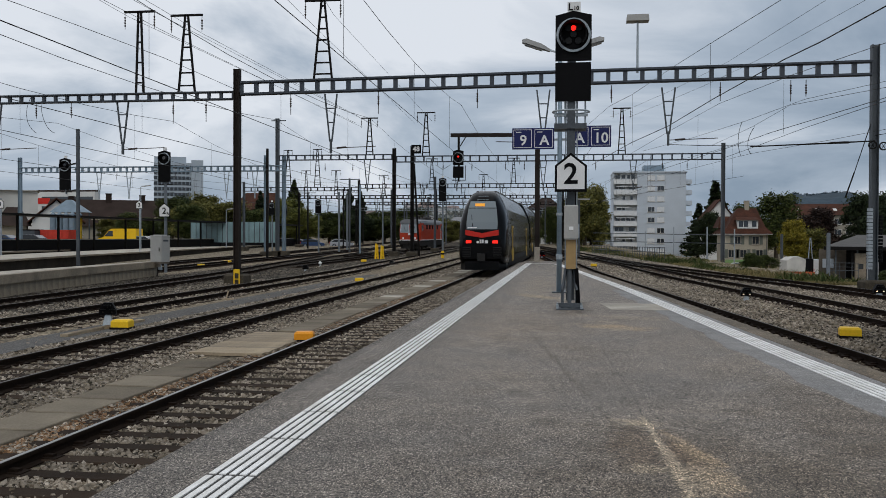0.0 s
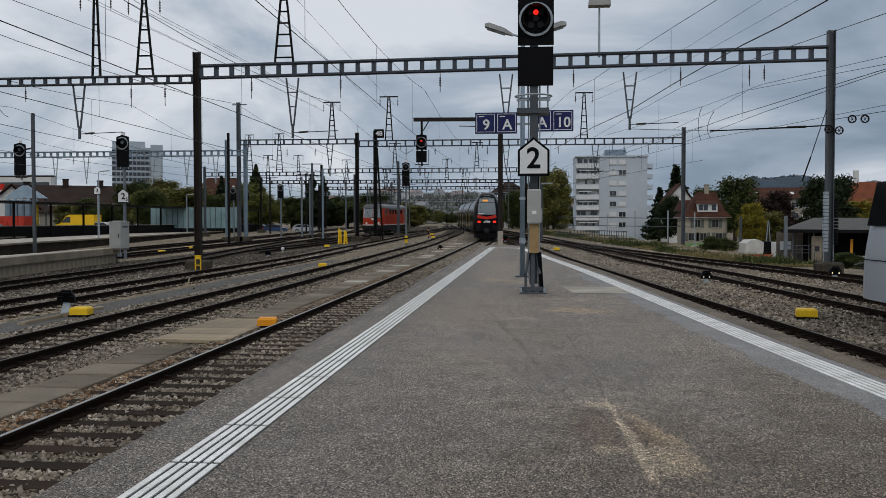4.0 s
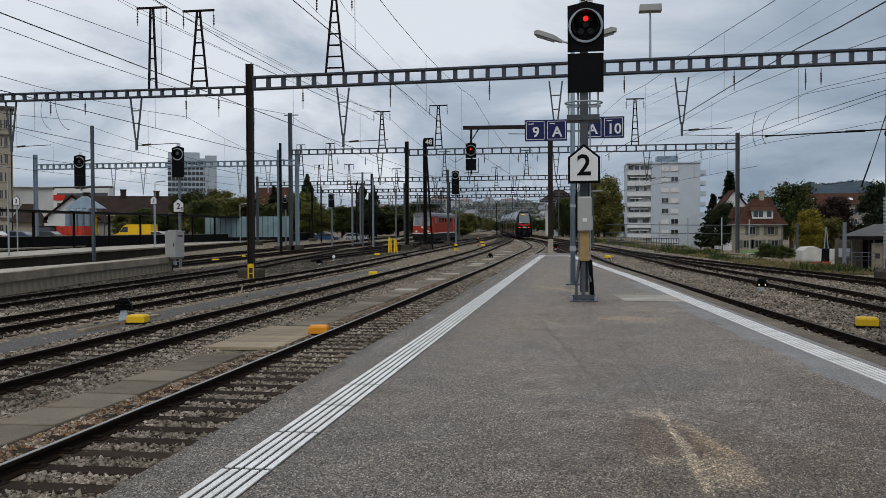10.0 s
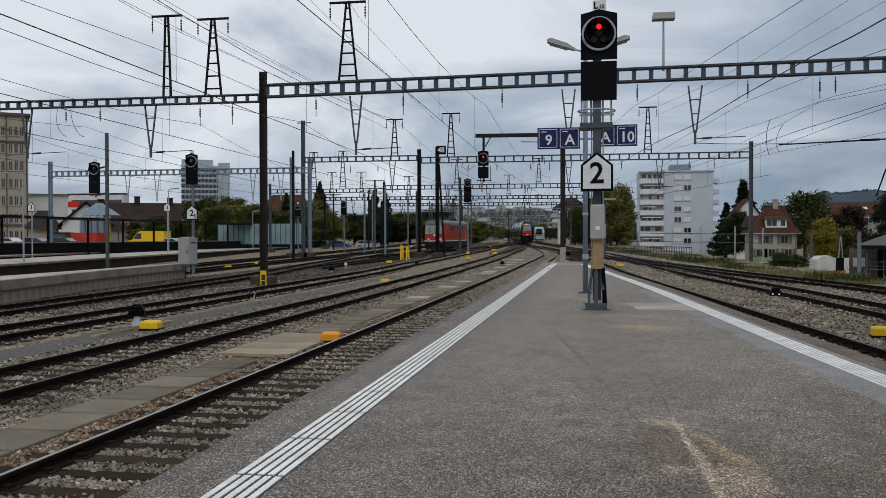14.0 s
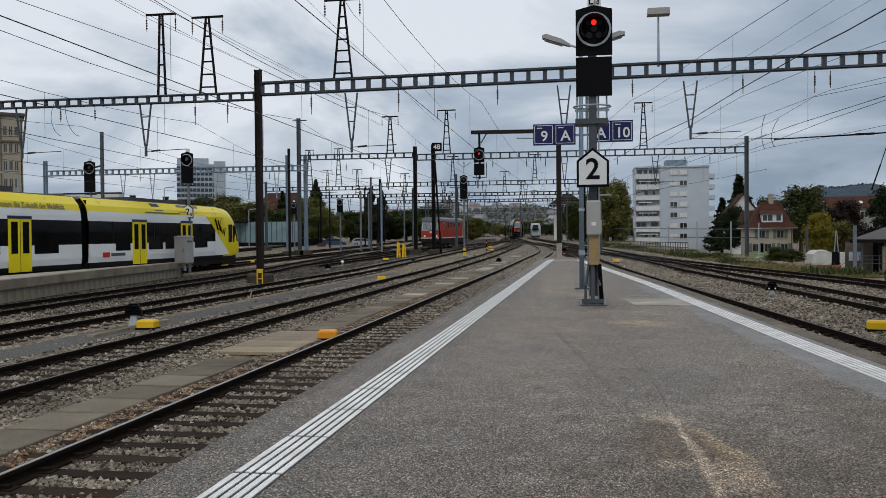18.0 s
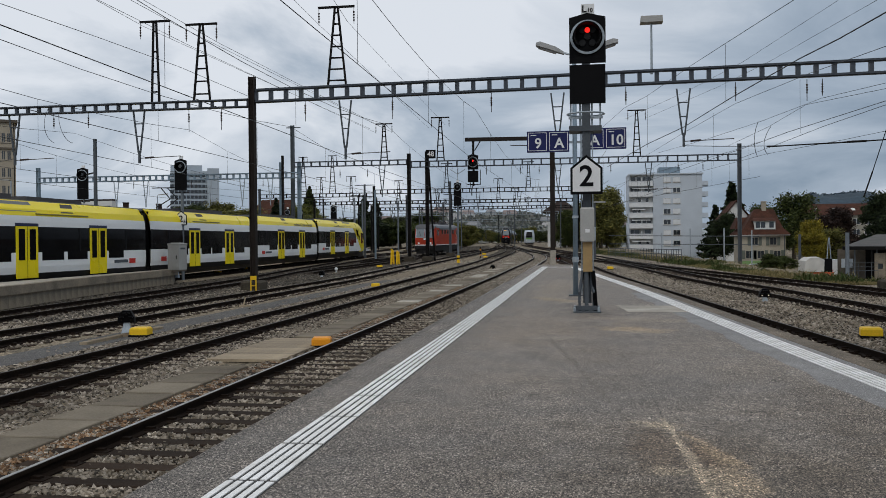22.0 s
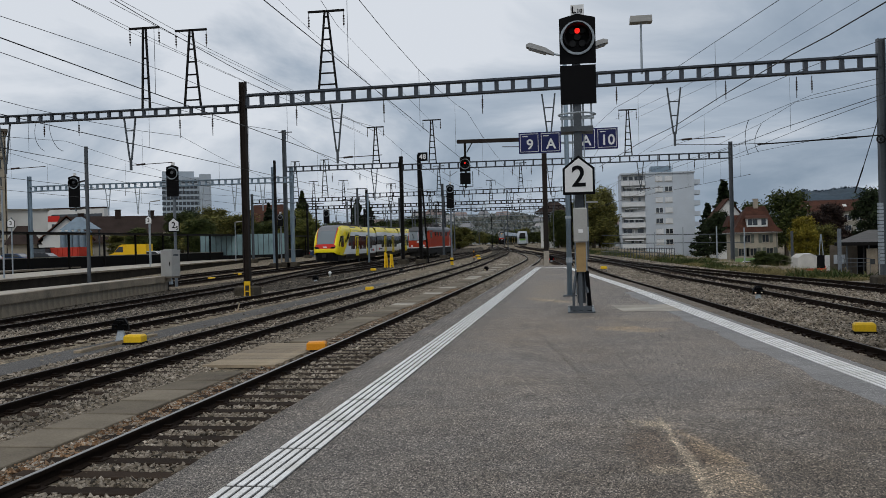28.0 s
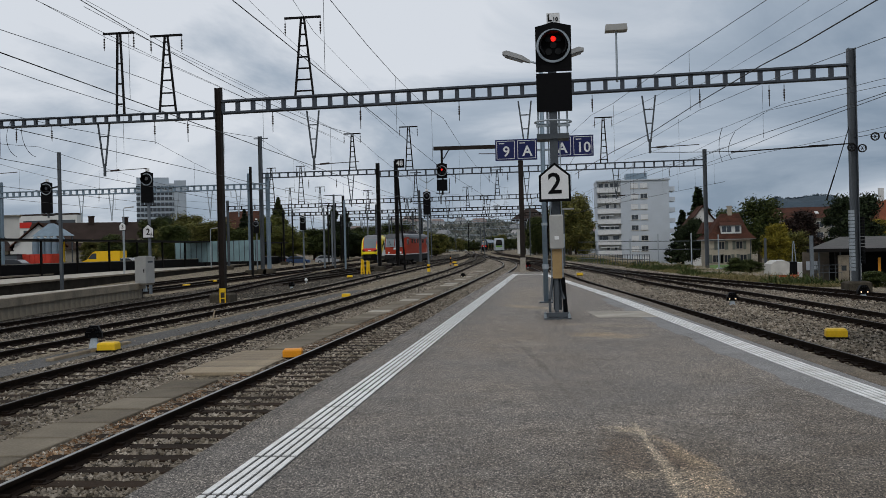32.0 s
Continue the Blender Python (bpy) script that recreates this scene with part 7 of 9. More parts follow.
# ---- the silver train that stands beside the platform ----
def silver_train():
    y = 21.3
    x = curve_x(WAY["r2"], 17)
    th = thing("silver_train", "standing silver-grey railcar with a rounded nose", "train", m=pose(x, y - 10, RAIL_Z, 0, 0, heading(WAY["r2"], 15)))
    h = 10.0
    prof = [(h, 0.70, 1.7, 0.42), (h - 0.06, 0.80, 2.1, 0.4), (h - 0.22, 0.89, 2.7, 0.4), (h - 0.5, 0.95, 3.25, 0.4), (h - 0.95, 0.985, 3.68, 0.4), (h - 1.7, 1.0, 3.9, 0.4), (h - 3.0, 1.0, 3.95, 0.4)]

    def classes(j, i, n):
        mid = abs(i + 0.5 - n / 2)
        return ("windscreen", T_GLASS) if mid < 4.2 and 1 <= j <= 3 else ("cab_shell", T_SILVER)

    cab_nose(th, prof, classes, half=1.42, power=3.2)
    side_strip(th, "side_panel", -h, h - 3, [(1.40, 0.4), (1.42, 1.2), (1.42, 2.6), (1.36, 3.4), (1.0, 3.9)], T_SILVER)
    part("roof", Geo().span(-1.02, 1.02, -h, h - 3, 3.8, 3.95), T_ROOF, th)
    for s in (-1, 1):
        part("side_window", Geo().rings([[(s * xx, yy, z) for yy, z in ((h - 0.72, 2.05), (h - 1.9, 2.05), (h - 1.9, 3.0), (h - 1.15, 3.0))] for xx in (1.30, 1.425)]), T_GLASS, th)
        part("window_band", Geo().span(min(s * 1.38, s * 1.43), max(s * 1.38, s * 1.43), -h + 1, h - 4, 1.7, 2.7), T_GLASS, th)
        part("panel_joint", Geo().span(min(s * 1.40, s * 1.426), max(s * 1.40, s * 1.426), h - 2.2, h - 2.18, 0.5, 3.2), T_BLACK, th)
        part("panel_joint", Geo().span(min(s * 1.40, s * 1.424), max(s * 1.40, s * 1.424), h - 2.18, h - 0.6, 1.28, 1.3), T_BLACK, th)
    part("underframe", Geo().span(-1.2, 1.2, -h, h - 1.5, 0.2, 0.45), T_DARKGREY, th)
    bogie(th, h - 4)
    bogie(th, -h + 3)


silver_train()


# ---- the red locomotive that stands in the yard ----
def red_loco():
    th = thing("locomotive", "red electric locomotive standing with its cab towards the platforms", "locomotive", m=pose(-19.6, 119.5, RAIL_Z + rise(119.5), 0.34, 0, -4.5))
    h = 7.2
    body = Geo().rings([[(-1.42, y, 1.25), (1.42, y, 1.25), (1.44, y, 2.6), (1.38, y, 3.6), (-1.38, y, 3.6), (-1.44, y, 2.6)] for y in (-h + 0.6, h - 0.6)])
    part("body", body, T_LOCO, th, "faded red body shell")
    for s in (-1, 1):
        part("cab_front", Geo().rings([[(-1.42 * k, y, 1.25), (1.42 * k, y, 1.25), (1.44 * k, y, 2.3), (1.36 * k, y2, 3.6), (-1.36 * k, y2, 3.6), (-1.44 * k, y, 2.3)] for k, y, y2 in ((1, s * (h - 0.6), s * (h - 0.6)), (0.86, s * h, s * (h - 0.35)))]), T_LOCO, th)
        for k in (-1, 1):
            w = part("windscreen", Geo().rings([[(k * 0.14, s * (h + 0.02), 2.38), (k * 1.10, s * (h + 0.02), 2.38), (k * 1.06, s * (h - 0.26), 3.42), (k * 0.14, s * (h - 0.26), 3.42)], [(k * 0.14, s * (h + 0.05), 2.38), (k * 1.10, s * (h + 0.05), 2.38), (k * 1.06, s * (h - 0.22), 3.42), (k * 0.14, s * (h - 0.22), 3.42)]]), T_SCREEN, th, "pale windscreen pane")
            part("headlight", Geo().disc((k * 0.8, 1.55), 0, 0.13, s * h - 0.05, s * h + 0.05, 12), SIGN_WHITE, th)
            part("buffer", Geo().tube((k * 0.87, s * (h - 0.2), 1.05), (k * 0.87, s * (h + 0.55), 1.05), 0.1, n=8).tube((k * 0.87, s * (h + 0.55), 1.05), (k * 0.87, s * (h + 0.6), 1.05), 0.24, n=14), T_DARKGREY, th)
            part("cab_side_window", Geo().span(min(k * 1.42, k * 1.452), max(k * 1.42, k * 1.452), s * (h - 1.5) - 0.35, s * (h - 1.5) + 0.35, 2.55, 3.3), T_SCREEN, th)
        part("emblem", Geo().span(-0.14, 0.14, s * h - 0.03, s * h + 0.03, 1.95, 2.2), SIGN_WHITE, th)
        part("buffer_beam", Geo().span(-1.35, 1.35, s * (h - 0.15) - 0.15, s * (h - 0.15) + 0.15, 0.75, 1.25), T_DARKGREY, th)
    for s in (-1, 1):
        part("white_stripe", Geo().span(min(s * 1.42, s * 1.445), max(s * 1.42, s * 1.445), -h + 0.4, h - 0.4, 1.25, 1.36), SIGN_WHITE, th)
        for y in (-3.2, -1.6, 0, 1.6, 3.2):
            part("side_window", Geo().span(min(s * 1.42, s * 1.452), max(s * 1.42, s * 1.452), y - 0.4, y + 0.4, 2.75, 3.3), T_GLASS, th)
        part("handrail", Geo().tube((s * 1.47, h - 2.2, 1.3), (s * 1.47, h - 2.2, 2.9), 0.02, n=5), SIGN_WHITE, th)
    part("white_front_stripe", Geo().span(-1.25, 1.25, h - 0.02, h + 0.035, 1.25, 1.36).span(-1.25, 1.25, -h - 0.035, -h + 0.02, 1.25, 1.36), SIGN_WHITE, th)
    part("roof", Geo().rings([[(-1.40, y, 3.56), (1.40, y, 3.56), (1.30, y, 3.82), (0.85, y, 4.02), (-0.85, y, 4.02), (-1.30, y, 3.82)] for y in (-h + 0.7, h - 0.7)]), T_ROOF, th, "grey roof")
    part("side_louvre_band", Geo().span(-1.46, -1.44, -4.9, 4.9, 3.34, 3.56).span(1.44, 1.46, -4.9, 4.9, 3.34, 3.56), T_ROOF, th, "grey louvre band below the roof")
    for s in (-1, 1):
        part("cab_brow", Geo().rings([[(-1.36 * k, y, 3.46), (1.36 * k, y, 3.46), (1.24 * k, y, 3.84), (0.8 * k, y, 4.0), (-0.8 * k, y, 4.0), (-1.24 * k, y, 3.84)] for k, y in ((1.0, s * (h - 0.72)), (0.99, s * (h - 0.34)), (0.93, s * (h - 0.12)))]), T_ROOF, th, "grey rounded brow above the windscreens")
        for k in (-1, 1):
            part("wiper", Geo().beam((k * 0.5, s * (h + 0.06), 2.5), (k * 0.75, s * (h - 0.10), 3.1), 0.03, 0.03), STEEL_DARK, th)
            part("front_step", Geo().box(k * 0.95, s * (h + 0.1), 0.62, 0.5, 0.3, 0.06), STEEL_DARK, th)
        part("coupling_hook", Geo().tube((0, s * (h - 0.1), 1.02), (0, s * (h + 0.4), 0.98), 0.07, n=6).tube((0, s * (h + 0.35), 1.0), (0.03, s * (h + 0.4), 0.55), 0.05, n=6), STEEL_DARK, th)
        part("brake_hose", Geo().tube((0.42, s * (h + 0.05), 1.0), (0.45, s * (h + 0.16), 0.5), 0.035, n=6), STEEL_DARK, th)
    part("roof_equipment", Geo().span(-0.8, 0.8, -2.6, 2.6, 3.95, 4.25).span(-0.5, 0.5, 3.2, 4.2, 3.95, 4.2).span(-0.95, 0.95, -1.2, 0.4, 4.25, 4.42), T_ROOF_DARK, th)
    for y in (-3.4, -1.9, 1.2, 2.9):
        part("roof_insulator", Geo().tube((0.45, y, 3.95), (0.45, y, 4.5), 0.09, 0.06, 8), PORCELAIN, th)
    for y in (-4.4, 4.4):
        g = Geo()
        for s in (-0.4, 0.4):
            g.beam((s, y - 1.0, 4.05), (s, y + 1.0, 4.3), 0.05, 0.05).beam((s, y + 1.0, 4.3), (s, y - 0.9, 4.45), 0.05, 0.05)
        g.beam((-0.85, y - 0.9, 4.47), (0.85, y - 0.9, 4.47), 0.1, 0.05)
        part("pantograph", g, STEEL_DARK, th, "folded pantograph")
    part("underframe", Geo().span(-1.3, 1.3, -2.2, 2.2, 0.3, 1.2).span(-1.32, 1.32, -h + 0.2, h - 0.2, 0.55, 1.25), T_DARKGREY, th)
    for s in (-1, 1):
        part("rail_guard", Geo().box(0, s * (h - 0.1), 0.42, 2.3, 0.12, 0.45), T_DARKGREY, th)
        for k in (-1, 1):
            part("windscreen_frame", Geo().rings([[(k * 0.04, s * (h + y0), 2.28), (k * 1.22, s * (h + y0), 2.28), (k * 1.17, s * (h - 0.27 + y0), 3.52), (k * 0.04, s * (h - 0.27 + y0), 3.52)] for y0 in (-0.02, 0.025)]), GALV, th, "pale windscreen frame")
    bogie(th, 4.2, 0.1, 0.6)
    bogie(th, -4.2, 0.1, 0.6)


WAY["g"] = [(60, -24.2), (110, -20.35), (124, -19.25), (140, -18.0), (180, -15.5), (260, -12.5)]
track("g", "railway track below the red locomotive", 84, 200, -200)
red_loco()


# ---- trees and shrubs ----
BARK = mat("bark", (0.07, 0.055, 0.04), 0.9, var=0.2, coarse=3, bump=0.4)
LEAF = {
    "green": island_mat("leaves_green", [(0.02, 0.03, 0.009), (0.065, 0.085, 0.022), (0.12, 0.14, 0.036)], 0.75, 0.1),
    "dark": island_mat("leaves_dark", [(0.01, 0.017, 0.009), (0.03, 0.046, 0.018), (0.06, 0.08, 0.03)], 0.8, 0.1),
    "olive": island_mat("leaves_olive", [(0.05, 0.056, 0.016), (0.165, 0.165, 0.044), (0.29, 0.255, 0.068)], 0.75, 0.1),
    "yellow": island_mat("leaves_yellow", [(0.09, 0.085, 0.012), (0.27, 0.225, 0.025), (0.42, 0.33, 0.04)], 0.75, 0.1),
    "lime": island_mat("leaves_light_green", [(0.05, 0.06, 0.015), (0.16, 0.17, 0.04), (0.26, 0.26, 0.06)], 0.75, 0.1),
    "copper": island_mat("leaves_copper", [(0.012, 0.009, 0.008), (0.035, 0.02, 0.016), (0.06, 0.035, 0.024)], 0.8, 0.1),
    "orange": island_mat("leaves_orange", [(0.10, 0.05, 0.012), (0.24, 0.12, 0.02), (0.34, 0.19, 0.03)], 0.75, 0.1),
}


def leaf_mesh(name, centres, sizes, material, rng):
    """Small leaf clumps: one triangle each, turned at random."""
    n = len(centres)
    a = rng.normal(0, 1, (n, 3)); a /= np.linalg.norm(a, axis=1)[:, None]
    b = np.cross(a, rng.normal(0, 1, (n, 3))); b /= np.linalg.norm(b, axis=1)[:, None]
    s = sizes[:, None]
    v = np.stack((centres - a * s, centres + b * s, centres + a * s), 1)
    f = np.arange(n * 3).reshape(-1, 3)
    me = bpy.data.meshes.new(name)
    me.vertices.add(n * 3); me.vertices.foreach_set("co", v.reshape(-1))
    me.loops.add(len(f) * 3); me.loops.foreach_set("vertex_index", f.reshape(-1))
    me.polygons.add(len(f)); me.polygons.foreach_set("loop_start", np.arange(len(f)) * 3)
    me.update(calc_edges=True)
    me.materials.append(material)
    return me


def tree_model(kind, seed, conifer=False, count=8000):
    """One unit tree, ten metres high, as trunk mesh and crown mesh."""
    rng = np.random.default_rng(seed)
    t = Geo().tube((0, 0, -0.3), (0.1, 0, 3.2 if not conifer else 8.5), 0.26, 0.14 if not conifer else 0.04, 8)
    cen = []
    if conifer:
        nb = 170
        kb = ((np.arange(nb) + rng.random(nb)) / nb) ** 0.8
        ab = rng.random(nb) * math.tau
        lb = (0.08 + 2.0 * kb) * (0.45 + 0.75 * rng.random(nb))
        pick = rng.integers(0, nb, count)
        s = np.sqrt(rng.random(count))
        r = lb[pick] * s
        r[: count // 6] *= 0.15
        an = ab[pick] + rng.normal(0, 0.16, count)
        z = 0.9 + 9.1 * (1 - kb[pick]) - 0.22 * r + rng.normal(0, 0.13, count) - 0.15 * rng.random(count) * s
        cen = np.stack((r * np.cos(an), r * np.sin(an), z), 1)
        size = (0.11 + 0.14 * rng.random(count)) * (12000 / count) ** 0.4
    else:
        blobs = []
        for i in range(54):
            an, rr = rng.random() * math.tau, 2.45 * math.sqrt(rng.random())
            zz = 1.9 + 6.7 * rng.random()
            lim = 1.0 - ((zz - 4.6) / 6.2) ** 2
            blobs.append((rr * lim * math.cos(an), rr * lim * math.sin(an), zz, 0.6 + 0.75 * rng.random()))
        for bx, by, bz, br in blobs[:7]:
            t.tube((0.05, 0, 2.6), (bx * 0.8, by * 0.8, bz), 0.09, 0.03, 5)
        pick = rng.integers(0, len(blobs), count)
        d = rng.normal(0, 1, (count, 3)); d /= np.linalg.norm(d, axis=1)[:, None]
        bl = np.array(blobs)[pick]
        reach = 0.55 + 0.6 * rng.random((count, 1)) ** 1.3
        cen = bl[:, :3] + d * bl[:, 3:] * reach
        cen[:, 2] = np.maximum(cen[:, 2], 0.9)
        size = (0.065 + 0.09 * rng.random(count)) * (18000 / count) ** 0.4
        # inner twigs and shaded leaves close the heart of each cluster
        inner = rng.integers(0, len(blobs), count // 3)
        e = rng.normal(0, 0.30, (len(inner), 3))
        bi = np.array(blobs)[inner]
        cen = np.concatenate((cen, bi[:, :3] + e * bi[:, 3:]))
        size = np.concatenate((size, (0.14 + 0.12 * rng.random(len(inner))) * bi[:, 3]))
    return t.mesh("trunk", BARK), leaf_mesh("crown", cen, size, LEAF[kind], rng)


MODELS = {}


def tree(x, y, z, height, width, kind, label, conifer=False, variant=0, category="tree", group=""):
    key = (kind, conifer, variant, y > 215)
    if key not in MODELS:
        MODELS[key] = tree_model(kind, 11 + 7 * variant + len(MODELS), conifer, 5600 if y > 215 else 19000)
    trunk, crown = MODELS[key]
    th = thing("tree" if category == "tree" else "shrub", label, category, m=pose(x, y, z, 0, 0, random.uniform(0, 360)) @ Matrix.Diagonal((width / 6.2 if not conifer else width / 4.4, width / 6.2 if not conifer else width / 4.4, height / 10, 1)), group=group)
    part("trunk", trunk, BARK, th)
    part("crown", crown, LEAF[kind], th)
    return th


LOW = -3.6
for x, y, z, h, w, kind, con, var, label in (
    (3.6, 168, -0.8, 13.2, 10.0, "olive", False, 0, "large dark green tree beside the tracks"),
    (4.9, 176, -2, 15.0, 7.8, "olive", False, 1, "tall olive green tree beside the tower block"),
    (-0.6, 189, -0.8, 10.5, 7.0, "dark", False, 0, "dark green tree behind the platform tip"),
    (-3.2, 182, -0.8, 9.4, 5.4, "green", False, 1, "olive tree before the signal box"),
    (1.0, 205, -1.5, 13.0, 9.0, "green", False, 1, "green tree behind the signal"),
    (37.0, 225, LOW, 19.0, 14.0, "dark", True, 0, "tall dark conifer beside the tower block"),
    (34.0, 232, LOW, 13.6, 11.0, "dark", True, 1, "dark conifer beside the white house"),
    (33.0, 182, LOW, 9.5, 6.0, "dark", False, 1, "dark green tree in front of the white house"),
    (29.6, 190, LOW, 11.5, 6.5, "dark", False, 0, "dark green garden tree beside the bank"),
    (54.0, 236, LOW, 18.2, 13.5, "green", False, 1, "broad dark green tree behind the house"),
    (48.5, 246, LOW, 16.0, 11.0, "green", False, 0, "green tree behind the house roof"),
    (60.0, 262, LOW, 15.7, 8.0, "green", False, 1, "green tree beyond the long roof"),
    (40.2, 164, LOW, 9.0, 6.2, "yellow", False, 0, "yellow-green autumn tree beside the house"),
    (44.0, 167, LOW, 7.6, 7.0, "olive", False, 1, "olive autumn shrub tree"),
    (51.6, 190, LOW, 12.4, 11.5, "copper", False, 0, "dark copper-leaved tree near the street"),
    (51.6, 158, LOW, 14.0, 11.0, "dark", False, 0, "dense dark tree above the shed"),
    (60.2, 168, LOW, 9.8, 10.0, "yellow", False, 1, "orange autumn tree behind the shed"),
    (67.0, 176, LOW, 8.5, 9.0, "orange", False, 1, "yellow-orange autumn tree behind the shed"),
    (84.0, 262, LOW, 17.5, 9.0, "dark", True, 0, "dark conifer on the rising ground"),
    (-80.0, 185, 0.3, 11.5, 13.0, "olive", False, 0, "olive green tree behind the far platform"),
    (-73.5, 180, 0.3, 9.0, 10.0, "olive", False, 1, "olive green tree behind the far platform"),
    (-67.0, 186, 0.3, 7.6, 11.0, "green", False, 1, "green tree behind the car park"),
    (-62.0, 182, 0.3, 8.0, 9.0, "olive", False, 0, "olive tree behind the car park"),
    (-55.5, 172, 0.3, 9.6, 9.0, "lime", False, 1, "olive green tree behind the car park"),
    (-66.5, 166, 0.3, 9.0, 11.0, "olive", False, 1, "broad olive green tree behind the screen wall"),
    (-60.0, 165, 0.3, 6.8, 9.0, "green", False, 0, "green tree behind the screen wall"),
    (-51.5, 166, 0.3, 7.6, 8.0, "lime", False, 0, "olive tree behind the screen wall"),
    (-51.0, 186, 0.2, 7.2, 11.0, "green", False, 0, "green tree behind the yard"),
    (-46.0, 190, 0.0, 7.2, 9.0, "dark", False, 1, "green tree behind the yard"),
    (-41.0, 196, 0.3, 7.6, 11.0, "green", False, 1, "dark green tree behind the yard"),
    (-36.5, 205, 0.3, 8.6, 11.0, "green", False, 0, "green tree behind the locomotive"),
    (-31.5, 222, -0.3, 7.0, 9.0, "olive", False, 0, "dark green tree far up the yard"),
    (-33.5, 188, -0.3, 7.0, 9.0, "green", False, 1, "dark green tree behind the locomotive"),
    (-28.0, 214, -0.3, 6.5, 8.5, "olive", False, 1, "dark green tree behind the locomotive"),
    (-71.8, 200, 0.3, 12.0, 8.0, "dark", True, 0, "tall dark conifer behind the platforms"),
    (-63.5, 200, 0.3, 14.5, 9.5, "green", True, 1, "tall dark conifer above the tree line"),
    (-50.2, 200, 0.2, 12.4, 9.0, "dark", True, 0, "tall dark conifer above the tree line"),
    (-47.4, 200, 0.0, 11.8, 8.5, "dark", True, 1, "tall dark conifer above the yard"),
    (-62.0, 118, 0.3, 5.0, 5.5, "green", False, 1, "low green tree behind the yellow van"),
    (-72.0, 132, 0.3, 4.6, 6.0, "olive", False, 1, "low olive tree beside the canopy"),
    (-57.0, 128, 0.3, 6.5, 6.0, "green", False, 0, "green tree behind the canopy"),
    (-78.0, 170, 0.3, 10.6, 6.0, "dark", False, 1, "dark tree above the long roofs"),
    (-61.5, 122, 0.3, 4.2, 6.5, "green", False, 0, "low green tree before the row of houses"),
    (-63.0, 140, 0.3, 7.5, 7.0, "olive", False, 0, "olive tree below the office tower"),
    (-68.5, 146, 0.3, 8.6, 7.0, "green", False, 0, "green tree below the office tower"),
):
    tree(x, y, z, h, w, kind, label, con, var)
# trees along the far end of the yard; lighter leaf colours stand in for haze
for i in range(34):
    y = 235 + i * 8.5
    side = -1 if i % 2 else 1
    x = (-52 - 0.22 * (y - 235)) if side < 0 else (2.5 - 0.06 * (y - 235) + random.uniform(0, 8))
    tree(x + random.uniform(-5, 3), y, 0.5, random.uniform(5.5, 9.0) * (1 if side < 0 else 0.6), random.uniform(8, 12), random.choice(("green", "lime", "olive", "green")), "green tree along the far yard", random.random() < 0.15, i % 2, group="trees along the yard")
# woods closing the far end of the yard, their leaves lightened likewise for haze
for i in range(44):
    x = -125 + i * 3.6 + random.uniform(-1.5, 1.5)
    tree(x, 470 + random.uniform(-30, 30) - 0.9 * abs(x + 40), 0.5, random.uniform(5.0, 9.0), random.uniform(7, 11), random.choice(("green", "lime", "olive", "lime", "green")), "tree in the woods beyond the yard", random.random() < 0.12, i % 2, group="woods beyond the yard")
for x, y, h, w in ((14.2, 70, 1.5, 2.0), (15.6, 71.5, 1.3, 2.2), (16.4, 47, 1.0, 2.2), (12.2, 84, 0.7, 2.4), (10.6, 97, 0.8, 2.6)):
    tree(x, y, GROUND_Z - 0.2, h, w, "green" if y < 80 else "olive", "low green bramble shrub on the bank", False, 1, "shrub", "shrubs on the bank")


